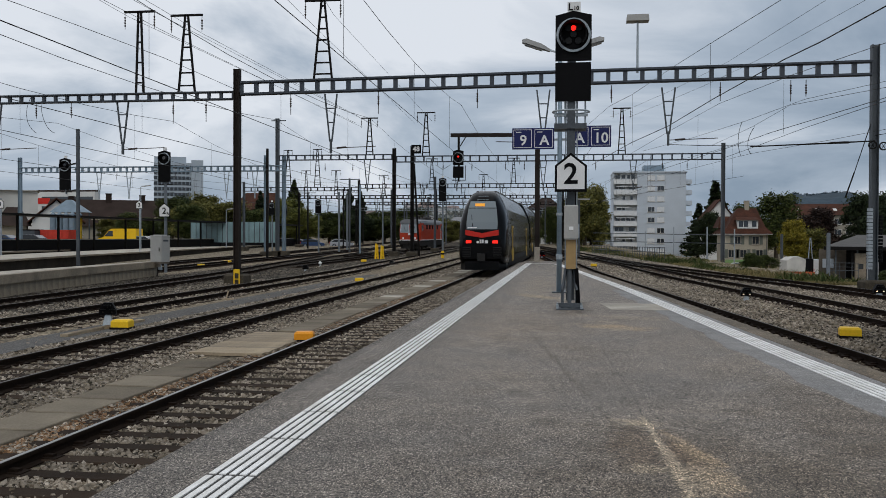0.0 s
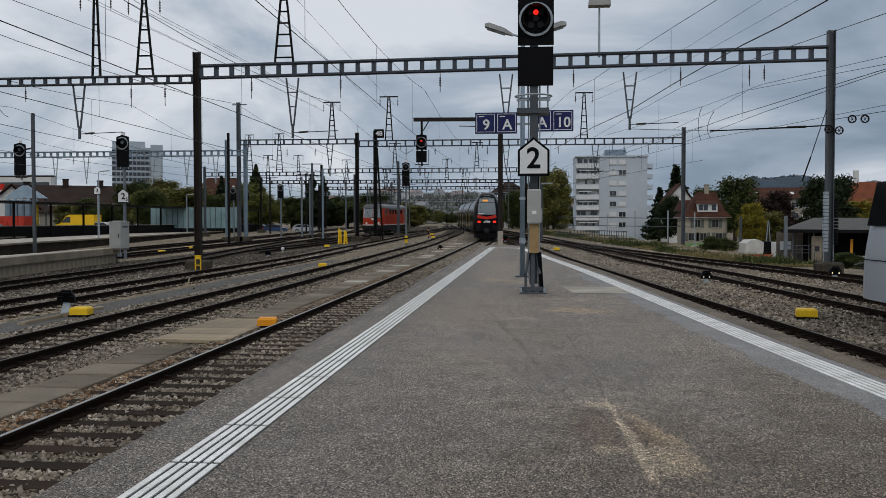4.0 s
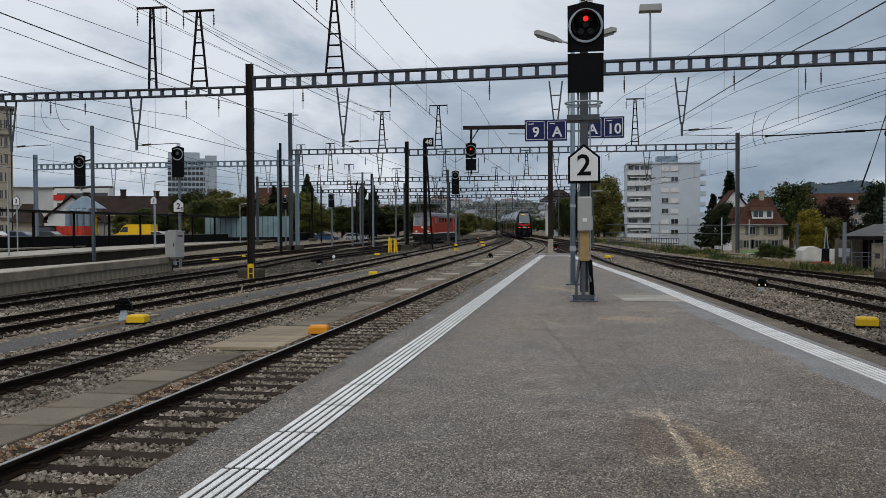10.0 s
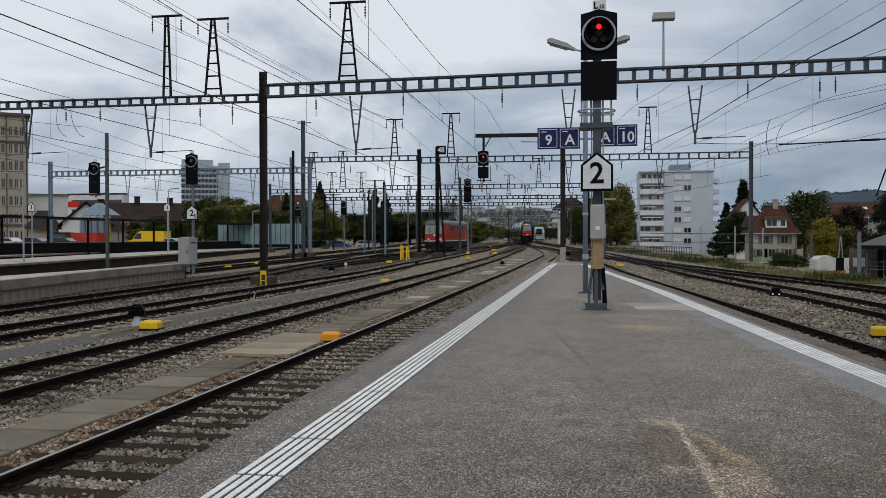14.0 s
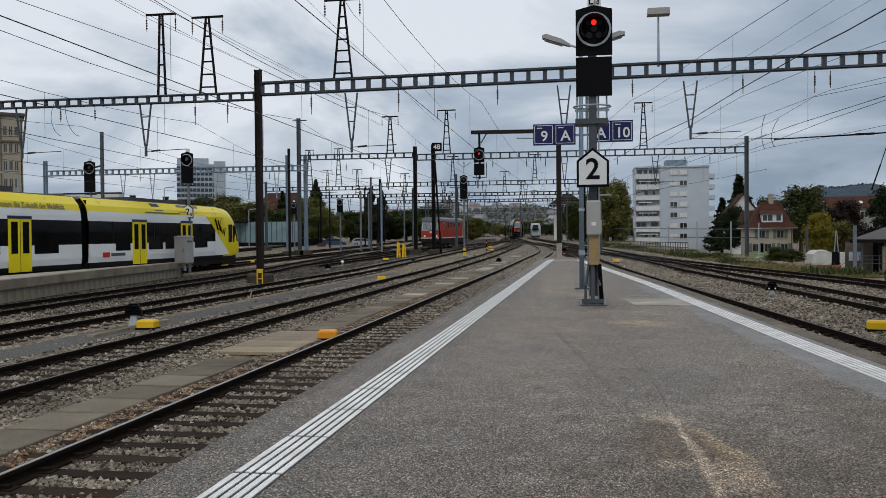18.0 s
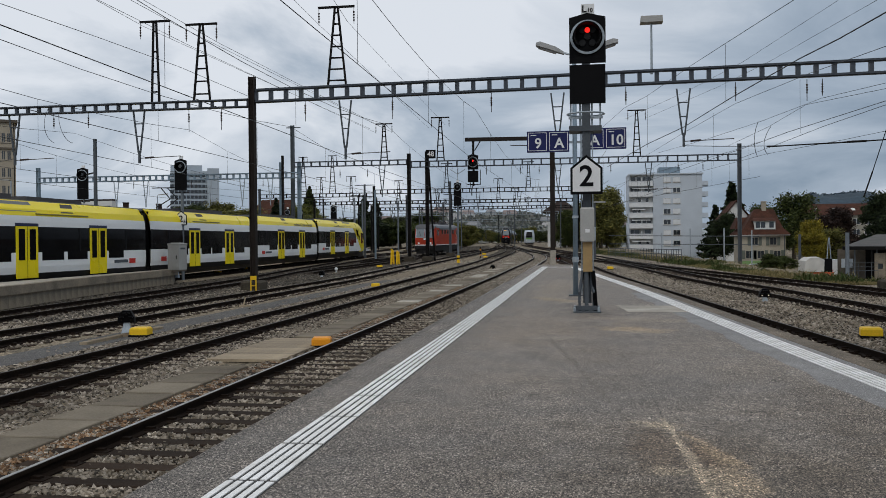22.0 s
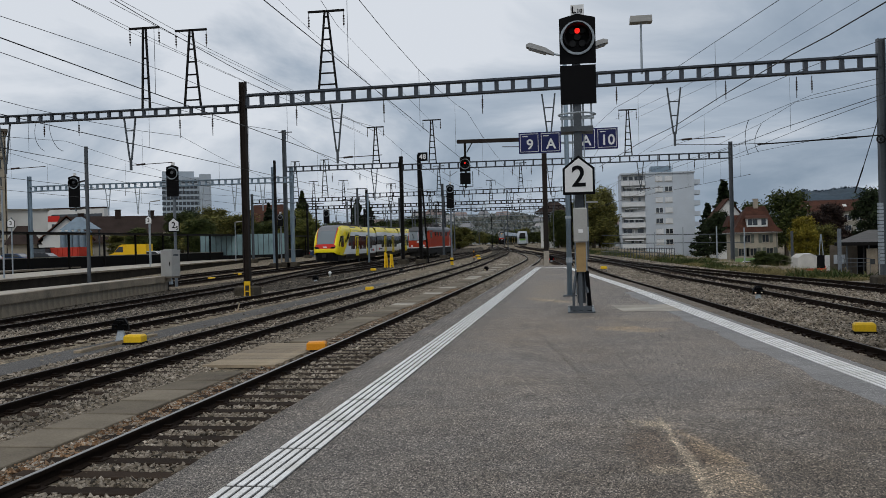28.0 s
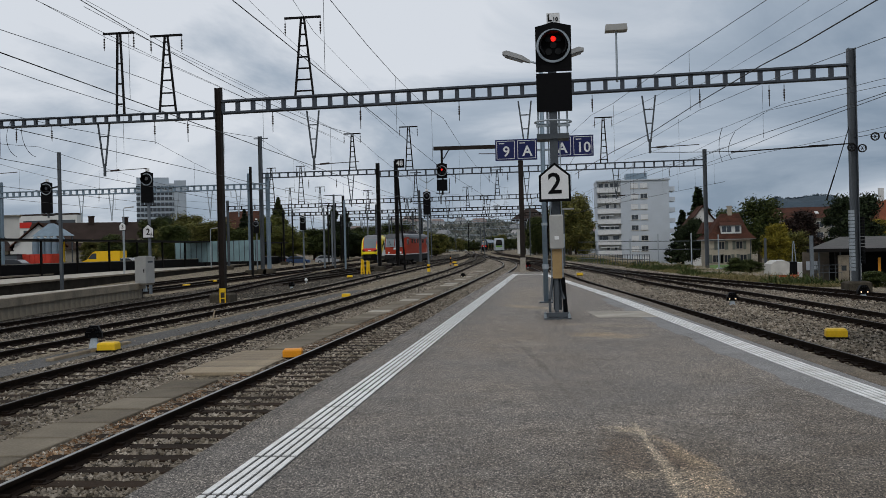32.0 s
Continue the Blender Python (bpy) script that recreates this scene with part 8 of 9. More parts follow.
def hills():
    rng = np.random.default_rng(5)
    # distance haze is put into these pale, greyed leaf tones
    FOREST = island_mat("hazed_far_woods", [(0.12, 0.14, 0.135), (0.17, 0.19, 0.165), (0.22, 0.23, 0.20), (0.25, 0.24, 0.21), (0.15, 0.17, 0.16)], 0.95, 0.0)
    def ridge(name, xs, y, top, label, depth, seed, mat_):
        """A wooded ridge: an uneven sheet with small crowns along its back."""
        r = np.random.default_rng(seed)
        rows = []
        for j in range(7):
            k = j / 6
            rows.append([(x, y - depth * (1 - k), -5 + (top(x) + 5) * math.sin(k * math.pi / 2) + r.uniform(-1, 1) * (0.6 if j else 0)) for x in xs])
        g = Geo().rings(rows, close=False)
        ob = solid(name, g, mat_, label, "hill", kind="structure")
        return ob
    # haze is painted too: blue in the hill, pale grey in the slope
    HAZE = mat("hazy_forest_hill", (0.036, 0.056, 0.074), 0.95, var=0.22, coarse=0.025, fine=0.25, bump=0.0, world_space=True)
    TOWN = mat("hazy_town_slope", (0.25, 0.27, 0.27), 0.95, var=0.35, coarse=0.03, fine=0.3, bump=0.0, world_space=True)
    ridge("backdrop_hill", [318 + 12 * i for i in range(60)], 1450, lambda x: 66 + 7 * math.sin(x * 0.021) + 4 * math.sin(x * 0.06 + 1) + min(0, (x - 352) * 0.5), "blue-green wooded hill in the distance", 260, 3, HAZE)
    def slope_top(x):
        return 15 + 15 * math.exp(-((x + 150) / 110) ** 2) + 4 * math.sin(x * 0.017 + 2) + 2 * math.sin(x * 0.07)

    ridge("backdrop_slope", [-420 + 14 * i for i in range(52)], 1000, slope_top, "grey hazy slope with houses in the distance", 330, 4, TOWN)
    # crowns along the ridge
    n = 5200
    x = 322 + 700 * rng.random(n)
    base = 66 + 7 * np.sin(x * 0.021) + 4 * np.sin(x * 0.06 + 1) + np.minimum(0, (x - 352) * 0.5)
    cen = np.stack((x, 1446 - 30 * rng.random(n), base - 3.5 + 4.6 * rng.random(n) ** 1.6), 1)
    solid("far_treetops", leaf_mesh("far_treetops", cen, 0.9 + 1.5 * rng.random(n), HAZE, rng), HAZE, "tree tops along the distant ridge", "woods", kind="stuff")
    # scattered houses on the slope at the end of the yard
    WALLS = [mat("far_house_wall", c, 0.9, var=0.1) for c in ((0.42, 0.42, 0.41), (0.32, 0.31, 0.30), (0.56, 0.56, 0.55))]
    ROOFS = [mat("far_house_roof", c, 0.9, var=0.15) for c in ((0.24, 0.19, 0.175), (0.23, 0.23, 0.235), (0.32, 0.31, 0.30))]
    n = 30000
    x = -330 + 380 * rng.random(n)
    k = rng.random(n) ** 0.7
    cen = np.stack((x, 670 + 330 * k, -5 + (np.array([slope_top(v) for v in x]) + 5) * np.sin(k * math.pi / 2) + 5.5 * rng.random(n)), 1)
    patch = np.sin(x * 0.08) + np.sin(k * 21 + x * 0.03) + rng.normal(0, 0.8, n) > -0.9
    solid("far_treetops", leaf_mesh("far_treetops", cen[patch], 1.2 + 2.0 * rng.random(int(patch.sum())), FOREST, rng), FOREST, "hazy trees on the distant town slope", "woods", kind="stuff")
    for i in range(46):
        x, y = rng.uniform(-260, 40), rng.uniform(690, 985)
        WALL, ROOF = WALLS[rng.integers(3)], ROOFS[rng.integers(3)]
        k = (y - 670) / 330 if y > 670 else 0
        z = -5 + (slope_top(x) + 5) * math.sin(max(0, k) * math.pi / 2) + 1
        w, h = rng.uniform(7, 15), rng.uniform(4, 8.5)
        th = thing("house", "small distant house among the trees on the slope", "house", group="houses on the far slope", m=pose(x, y, z - 1, 0, 0, rng.uniform(-30, 30)))
        part("wall", Geo().span(-w / 2, w / 2, -4, 4, -2, h), WALL, th)
        part("roof", Geo().rings([[(-w / 2 - 0.5, -4.6, h), (w / 2 + 0.5, -4.6, h), (w / 2 + 0.5, 4.6, h), (-w / 2 - 0.5, 4.6, h)], [(-w / 2 + 1, -0.2, h + 3.5), (w / 2 - 1, -0.2, h + 3.5), (w / 2 - 1, 0.2, h + 3.5), (-w / 2 + 1, 0.2, h + 3.5)]]), ROOF, th)
        for j in range(3):
            part("window", Geo().span(-w * 0.35 + j * w * 0.28, -w * 0.35 + j * w * 0.28 + 1.2, -4.05, -3.95, h * 0.45, h * 0.45 + 1.6), T_GLASS, th)


hills()


# ---- buildings ----
APT = mat("pale_render", (0.50, 0.545, 0.59), 0.85, var=0.05, coarse=0.25, fine=4, bump=0.05)
SHUTTER = mat("pale_shutter", (0.66, 0.67, 0.67), 0.7, var=0.05)
FRAME = mat("window_frame_white", (0.62, 0.62, 0.60), 0.5, var=0.04)
TILE_ROOF = mat("brown_roof_tiles", (0.062, 0.026, 0.017), 0.9, spec=0.12, var=0.28, coarse=0.7, fine=5, bump=0.4, tint=(0.028, 0.014, 0.010))
TILE_ORANGE = mat("orange_roof_tiles", (0.17, 0.05, 0.022), 0.85, var=0.2, coarse=0.8, fine=9, bump=0.4)
DARK_ROOF = mat("dark_roof", (0.036, 0.025, 0.021), 0.92, spec=0.1, var=0.22, coarse=0.5, fine=6, bump=0.3)
CREAM = mat("cream_render", (0.36, 0.315, 0.245), 0.9, var=0.08, coarse=0.4, fine=5, bump=0.05)
PALE_RENDER = mat("pale_cream_render", (0.36, 0.325, 0.255), 0.9, var=0.1, coarse=0.4, fine=5, bump=0.05)
HOUSE_WALL = mat("grey_cream_render", (0.27, 0.25, 0.205), 0.9, var=0.08, coarse=0.4, fine=5, bump=0.05)
GREEN_WALL = mat("painted_green_base", (0.20, 0.33, 0.13), 0.85, var=0.12, coarse=0.6)
GREEN_SHUTTER = mat("grey_green_shutter", (0.12, 0.13, 0.11), 0.8, var=0.1)
WHITE_WALL = mat("white_render", (0.62, 0.62, 0.60), 0.85, var=0.06, coarse=0.4)
WIN = glass_mat("window_glass", (0.03, 0.035, 0.04), 0.06)


def window(parent, x, y, z, w, h, frame_m=FRAME, sill=True):
    """A window in a wall that faces -y: recessed pane, frame and sill; (x, z) is its middle."""
    win = part("window", Geo().span(x - w / 2 - 0.08, x + w / 2 + 0.08, y - 0.03, y + 0.02, z - h / 2 - 0.08, z + h / 2 + 0.08), frame_m, parent)
    part("pane", Geo().span(x - w / 2, x - 0.04, y - 0.04, y - 0.02, z - h / 2, z + h / 2), WIN, win)
    part("pane", Geo().span(x + 0.04, x + w / 2, y - 0.04, y - 0.02, z - h / 2, z + h / 2), WIN, win)
    if sill:
        part("sill", Geo().span(x - w / 2 - 0.15, x + w / 2 + 0.15, y - 0.14, y - 0.03, z - h / 2 - 0.18, z - h / 2 - 0.09), CONCRETE, win)
    return win


LOGGIA = (((0.4, 1.6), (2.0, 3.0), (3.5, 5.7)), ((0.3, 2.6), (4.0, 5.6)), ((2.3, 3.0), (4.4, 5.0)), ((0.8, 1.9), (2.3, 2.9)))


def apartment_block():
    th = thing("apartment_block", "pale grey eight-storey apartment block with balconies", "apartment block", m=pose(0, 240, 0))
    x0, x1, x2, zt, st = 12.9, 19.0, 31.8, 19.0, 2.82
    part("wall", Geo().span(x1, x2, 0, 14, -5, zt), APT, th)
    part("recess_wall", Geo().span(x0, x1 - 0.02, 0.7, 14, -5, zt), WHITE_WALL, th, "white wall behind the balconies")
    part("side_fin", Geo().span(x0 - 0.2, x0 + 0.02, 0, 14, -5, zt), APT, th)
    part("roof_slab", Geo().span(x0 - 0.3, x2 + 0.3, -0.3, 14.3, zt, zt + 0.35), APT, th)
    part("roof_house", Geo().span(20.9, 26.4, 3, 9, zt + 0.35, zt + 2.2), BLUE_STEEL, th, "grey rooftop lift house")
    part("roof_vent", Geo().span(18.6, 19.3, 4, 5, zt + 0.35, zt + 0.9), BLUE_STEEL, th)
    part("antenna", Geo().tube((23, 5, zt + 2.2), (23, 5, zt + 5.6), 0.08, n=5), STEEL_GREY, th)
    for i in range(8):
        z = zt - st * (i + 1)
        b = part("balcony", Geo().span(x0 - 0.1, x1 - 0.05, -0.9, -0.78, z, z + 1.12).span(x0 - 0.1, x1 - 0.05, -0.9, 0.7, z - 0.2, z), SHUTTER, th, "pale balcony parapet")
        part("parapet_cap", Geo().span(x0 - 0.16, x1 - 0.02, -0.96, -0.74, z + 1.12, z + 1.2), APT, b)
        for wx0, wx1 in LOGGIA[i % 4]:
            g = part("loggia_window", Geo().span(x0 + wx0, x0 + wx1, 0.62, 0.7, z + 0.5, z + 2.3), WIN, b)
            for k in range(1, int((wx1 - wx0) / 0.9)):
                part("window_post", Geo().span(x0 + wx0 + k * 0.9 - 0.05, x0 + wx0 + k * 0.9 + 0.05, 0.57, 0.63, z + 0.5, z + 2.3), FRAME, g)
        if i in (1, 3, 4, 6):
            part("awning", Geo().rings([[(x0 + 0.6, 0.5, z + 2.3 - d), (x1 - (0.6 if i != 3 else 2.0), 0.5, z + 2.3 - d), (x1 - (0.6 if i != 3 else 2.0), -1.0, z + 1.95 - d), (x0 + 0.6, -1.0, z + 1.95 - d)] for d in (0.0, 0.05)]), SHUTTER, b)
        part("balcony_divider", Geo().span(x0 + 3.05, x0 + 3.15, -0.78, 0.7, z, z + 1.9), SHUTTER, b)
        part("balcony", Geo().span(x2 + 0.02, x2 + 1.6, 0.6, 6, z, z + 1.0).span(x2 + 0.02, x2 + 1.6, 0.6, 6, z - 0.2, z), APT, th)
        # dark glass sheet stands in for the shade inside the side loggias
        part("loggia_shadow_wall", Geo().span(x2 + 0.02, x2 + 0.06, 1.0, 5.6, z + 1.0, z + 2.55), WIN, th)
        for j, x in enumerate((22.7, 25.2)):
            closed = (i * 2 + j) % 5 not in (1, 3) or i == 0
            w = window(th, x, 0, z + 1.45, 1.75, 1.25)
            if closed:
                part("shutter", Geo().span(x - 0.88, x + 0.88, -0.07, -0.05, z + 0.85, z + 2.05), SHUTTER, w, "closed pale roller shutter")


apartment_block()


def hipped_house():
    th = thing("house", "cream two-storey house with a steep brown tiled roof", "house", m=pose(0, 170, 0))
    a, b = 29.7, 37.4
    part("wall", Geo().span(a, b, 0, 9, LOW, 2.5), PALE_RENDER, th)
    part("green_base", Geo().span(a - 0.02, b + 0.02, -0.06, 0, LOW, -2.45), GREEN_WALL, th, "green painted base of the wall")
    part("roof", Geo().rings([[(a - 0.8, -0.8, 2.4), (b + 0.8, -0.8, 2.4), (b + 0.8, 9.8, 2.4), (a - 0.8, 9.8, 2.4)], [(a + 0.4, 0.3, 3.7), (b - 0.4, 0.3, 3.7), (b - 0.4, 8.7, 3.7), (a + 0.4, 8.7, 3.7)], [(a + 3.0, 4.2, 7.3), (b - 1.3, 4.2, 7.3), (b - 1.3, 4.8, 7.3), (a + 3.0, 4.8, 7.3)]]), TILE_ROOF, th, "brown tiled hipped roof")
    part("eaves_board", Geo().span(a - 0.7, b + 0.7, -0.7, 9.7, 2.25, 2.4), FRAME, th)
    d = part("dormer", Geo().span(31.9, 35.6, -0.1, 4, 3.4, 4.95), FRAME, th, "wide white roof dormer")
    part("dormer_roof", Geo().rings([[(31.6, -0.5, 4.95), (35.9, -0.5, 4.95), (35.9, 4.4, 4.95), (31.6, 4.4, 4.95)], [(32.0, 1.6, 5.6), (35.5, 1.6, 5.6), (35.5, 4.4, 5.65), (32.0, 4.4, 5.65)]]), TILE_ROOF, d)
    for x in (32.5, 33.4, 34.9):
        part("dormer_window", Geo().span(x - 0.4, x + 0.4, -0.13, -0.09, 3.7, 4.8), WIN, d)
    c = part("chimney", Geo().span(33.95, 34.75, 3.8, 4.6, 5.5, 8.6), CREAM, th, "pale chimney stack")
    part("chimney_cap", Geo().span(33.87, 34.83, 3.72, 4.68, 8.6, 8.78), CONCRETE, c)
    part("side_wing_roof", Geo().rings([[(a - 0.6, 4.5, 3.6), (a + 2.6, 4.5, 3.6), (a + 2.6, 10.5, 3.6), (a - 0.6, 10.5, 3.6)], [(a + 0.2, 6.2, 5.8), (a + 2.6, 6.2, 5.8), (a + 2.6, 8.8, 5.8), (a + 0.2, 8.8, 5.8)]]), TILE_ROOF, th)
    for x, z in ((31.9, 1.2), (35.2, 1.2), (30.9, -1.3), (33.0, -1.3), (35.9, -1.3)):
        w = window(th, x, 0, z, 1.1, 1.3, HOUSE_WALL)
        for s in (-1, 1):
            part("shutter", Geo().span(x + s * 0.98 - 0.28, x + s * 0.98 + 0.28, -0.09, -0.04, z - 0.8, z + 0.8), GREEN_SHUTTER, w)
    part("downpipe", Geo().tube((b - 0.2, -0.1, LOW), (b - 0.2, -0.1, 2.3), 0.07, n=6), STEEL_GREY, th)


hipped_house()


def gabled(name, label, x0, x1, y, d, z0, ze, zr, wall, roof, ridge_x=True, windows=(), hip=1.0, turn=0.0):
    th = thing(name, label, "house" if name == "house" else "building", m=pose(x1, y, 0, 0, 0, turn) @ Matrix.Translation((-x1, 0, 0)))
    part("wall", Geo().span(x0, x1, 0, d, z0, ze), wall, th)
    if ridge_x:
        g = Geo().rings([[(x0 - 0.6, -0.7, ze - 0.1), (x1 + 0.6, -0.7, ze - 0.1), (x1 + 0.6, d + 0.7, ze - 0.1), (x0 - 0.6, d + 0.7, ze - 0.1)], [(x0 + hip, d / 2 - 0.1, zr), (x1 - hip, d / 2 - 0.1, zr), (x1 - hip, d / 2 + 0.1, zr), (x0 + hip, d / 2 + 0.1, zr)]])
        part("roof", g, roof, th)
    else:
        mx = (x0 + x1) / 2
        part("gable", Geo().rings([[(x0, yy, ze), (x1, yy, ze), (mx, yy, zr - 0.25)] for yy in (0.0, d)]), wall, th)
        for s, xe in ((-1, x0), (1, x1)):
            part("roof", Geo().rings([[(xe + s * 0.7, yy, ze - 0.5), (mx, yy, zr), (mx, yy, zr + 0.2), (xe + s * 0.7, yy, ze - 0.3)] for yy in (-0.6, d + 0.6)]), roof, th)
    for x, z, w, h in windows:
        window(th, x, 0, z, w, h)
    return th


gabled("house", "white gabled house with a brown roof among trees", 33.0, 39.5, 215, 9, LOW, 6.2, 10.6, WHITE_WALL, TILE_ROOF, False, ((35, 4.0, 1.1, 1.3), (37.4, 4.0, 1.1, 1.3), (35, 0.8, 1.1, 1.3), (37.4, 0.8, 1.1, 1.3)))
lh = gabled("apartment_house", "long pale apartment house below a brown roof", 62.5, 96, 262, 12, LOW, 8.3, 11.6, HOUSE_WALL, TILE_ROOF, True, [(70.5 + 3.1 * i, 6.3, 1.8, 1.5) for i in range(7)] + [(70.5 + 3.1 * i, 3.3, 1.8, 1.5) for i in range(7)])
for x in (66, 71, 76, 84):
    part("skylight", Geo().poly([(x, 1.6, 9.5), (x + 1.0, 1.6, 9.5), (x + 1.0, 2.9, 10.2), (x, 2.9, 10.2)]), FRAME, lh)
oh = gabled("house", "house with an orange-red tiled gable roof", 66.0, 80.0, 185, 11, LOW, 3.0, 9.8, CREAM, TILE_ORANGE, True, (), 1.4)
part("stack", Geo().span(67.6, 68.5, 5.2, 6.1, 7, 12.2), WHITE_WALL, oh)


BROWN_WALL = mat("brown_boarded_wall", (0.045, 0.03, 0.022), 0.9, var=0.2, coarse=0.8, fine=8, bump=0.2)


def signal_box():
    th = thing("signal_box", "brown boarded signal box under a dark overhanging roof", "signal box", m=pose(0, 200, 0))
    part("wall", Geo().span(-6.9, -1.6, 0, 8, -0.3, 8.2), BROWN_WALL, th)
    part("pale_pier", Geo().span(-7.5, -6.5, -0.12, -0.02, -0.3, 5.9), WHITE_WALL, th, "pale rendered pier")
    part("roof", Geo().rings([[(-8.7, -1.3, 8.0), (-0.4, -1.3, 8.0), (-0.4, 9.3, 8.0), (-8.7, 9.3, 8.0)], [(-8.6, -1.2, 8.3), (-0.5, -1.2, 8.3), (-0.5, 9.2, 8.3), (-8.6, 9.2, 8.3)], [(-5.6, 3.7, 10.6), (-3.4, 3.7, 10.6), (-3.4, 4.3, 10.6), (-5.6, 4.3, 10.6)]]), DARK_ROOF, th, "dark hipped roof with deep eaves")
    band = part("window_band", Geo().span(-6.4, -2.0, -0.1, 0, 5.9, 7.5), WIN, th)
    for i in range(5):
        part("mullion", Geo().span(-6.45 + i * 1.1, -6.33 + i * 1.1, -0.14, -0.08, 5.9, 7.5), FRAME, band)
    hut = thing("relay_hut", "low white rendered relay hut beside the tracks", "hut", m=pose(0, 190, 0))
    part("wall", Geo().span(-5.3, -2.9, 0, 3, -0.2, 2.6), WHITE_WALL, hut)
    part("roof", Geo().span(-5.45, -2.75, -0.15, 3.15, 2.6, 2.74), CONCRETE_OLD, hut)
    part("door", Geo().span(-3.9, -3.2, -0.04, 0, 0.1, 2.1), STEEL_GREY, hut)


signal_box()
SHED_ROOF = mat("weathered_sheet_roof", (0.085, 0.08, 0.074), 0.85, var=0.2, coarse=0.8, fine=7, bump=0.2)


def shed():
    th = thing("shed", "low open shed with a flat grey roof and white wall", "shed", m=pose(0, 110, 0))
    part("roof", Geo().rings([[(29.6, -4, 0.45), (58, -4, 0.25), (58, 12, 1.75), (38.2, 12, 1.85)], [(29.6, -4, 0.7), (58, -4, 0.5), (58, 12, 2.0), (38.2, 12, 2.1)]]), SHED_ROOF, th, "weathered grey flat roof")
    part("fascia", Geo().beam((29.5, -4.06, 0.5), (58, -4.06, 0.3), 0.1, 0.4), STEEL_DARK, th)
    part("back_wall", Geo().span(39, 58, 11, 11.4, LOW, 1.7), CONCRETE_OLD, th)
    w = part("wall", Geo().span(34.9, 36.1, -2.2, -1.9, LOW, -0.3), WHITE_WALL, th, "white rendered wall piece")
    part("shed_window", Geo().span(35.15, 35.6, -2.26, -2.2, -1.7, -0.9), WIN, w)
    part("leaning_board", Geo().beam((37.8, -3.0, LOW), (38.05, -2.4, -0.5), 0.3, 0.06), ORANGE_PAINT, th, "orange board leaning at the shed")
    for x in (31.0, 33.4, 41, 45, 49):
        part("post", Geo().box(x, -3.4, -1.6, 0.14, 0.14, 4.1), STEEL_GREY, th)
    part("inner_wall", Geo().span(33.5, 56, 6, 6.3, LOW, 0.6), STEEL_DARK, th, "near-black inner wall of the open shed")
    w2 = part("window_wall", Geo().span(31.2, 34.4, 4.0, 4.2, LOW, 0.3), CONCRETE_OLD, th, "grey inner wall with white-framed windows")
    for x in (31.6, 32.4):
        part("shed_window", Geo().span(x, x + 0.55, 3.94, 4.0, -2.0, -0.9), APT, w2, "pale window")
    part("door_post", Geo().span(32.75, 32.9, -3.6, -3.4, LOW, 0.45), STEEL_DARK, th)
    part("white_pillar", Geo().span(33.15, 34.3, -3.5, -3.2, LOW, -0.1), CONCRETE_MID, th, "grey rendered pillar")
    part("hatch", Geo().span(33.5, 34.0, -3.56, -3.5, -1.9, -1.3), WIN, th)
    for x in (36.4, 43.2, 47.5):
        part("beam", Geo().beam((x, -3.8, 0.35), (x, 6, 1.1), 0.12, 0.2), STEEL_DARK, th)


shed()


def yard_railing():
    th = thing("railing", "grey pipe railing in front of the open shed", "railing", m=pose(0, 104, 0))
    for z in (-1.15, -1.6, -2.0):
        part("rail", Geo().tube((29.3, 0, z), (32.7, 0, z), 0.03, n=6), STEEL_GREY, th)
    for i in range(6):
        part("post", Geo().tube((29.3 + i * 0.68, 0, LOW), (29.3 + i * 0.68, 0, -1.15), 0.03, n=6), STEEL_GREY, th)
    thin = thing("service_mast", "slim grey steel post behind the bank", "post", m=pose(28.15, 120, 0))
    part("shaft", Geo().tube((0, 0, LOW), (0, 0, 2.2), 0.17, n=8), STEEL_GREY, thin)
    fr = thing("pole_trestle", "two pale leaning poles tied at the top", "trestle", m=pose(29.1, 110, 0))
    for dx in (-0.3, 0.32):
        part("pole", Geo().tube((dx * 1.4, 0, LOW), (dx * 0.12, 0, 1.7), 0.07, 0.05, 7), GALV, fr)


yard_railing()


# ---- left-hand town ----
def beige_block():
    th = thing("office_block", "beige six-storey block with groups of tall narrow windows", "office block", m=pose(-103.4, 148, -0.6, 0, 0, 37))
    x0, zt, st = -36.0, 24.9, 3.22
    part("wall", Geo().span(x0, 0, 0, 22, 0, zt), CREAM, th)
    part("roof_edge", Geo().span(x0, 0.4, -0.4, 22.4, zt, zt + 0.5), CONCRETE_OLD, th)
    part("roof_house", Geo().span(x0, -4.5, 2.5, 16, zt + 0.5, zt + 3.0), CREAM, th)
    for z in (20.0, 4.6):
        part("cornice", Geo().span(x0, 0.3, -0.3, 0, z, z + 0.3), CONCRETE_OLD, th)
    for r in range(7):
        for c in range(15):
            x = -1.1 - c * 0.92 - (c // 3) * 0.35
            window(th, x, 0, 22.1 - r * st, 0.52, 1.6, CREAM)
    for c in range(5):
        part("pilaster", Geo().span(-3.75 - c * 3.11, -3.5 - c * 3.11, -0.16, 0, 0, zt), CONCRETE_OLD, th)
    part("downpipe", Geo().tube((-0.25, -0.12, 0), (-0.25, -0.12, zt), 0.08, n=6), STEEL_DARK, th)


beige_block()


TOWER = mat("pale_blue_cladding", (0.36, 0.41, 0.46), 0.6, var=0.06, coarse=0.3, bump=0)


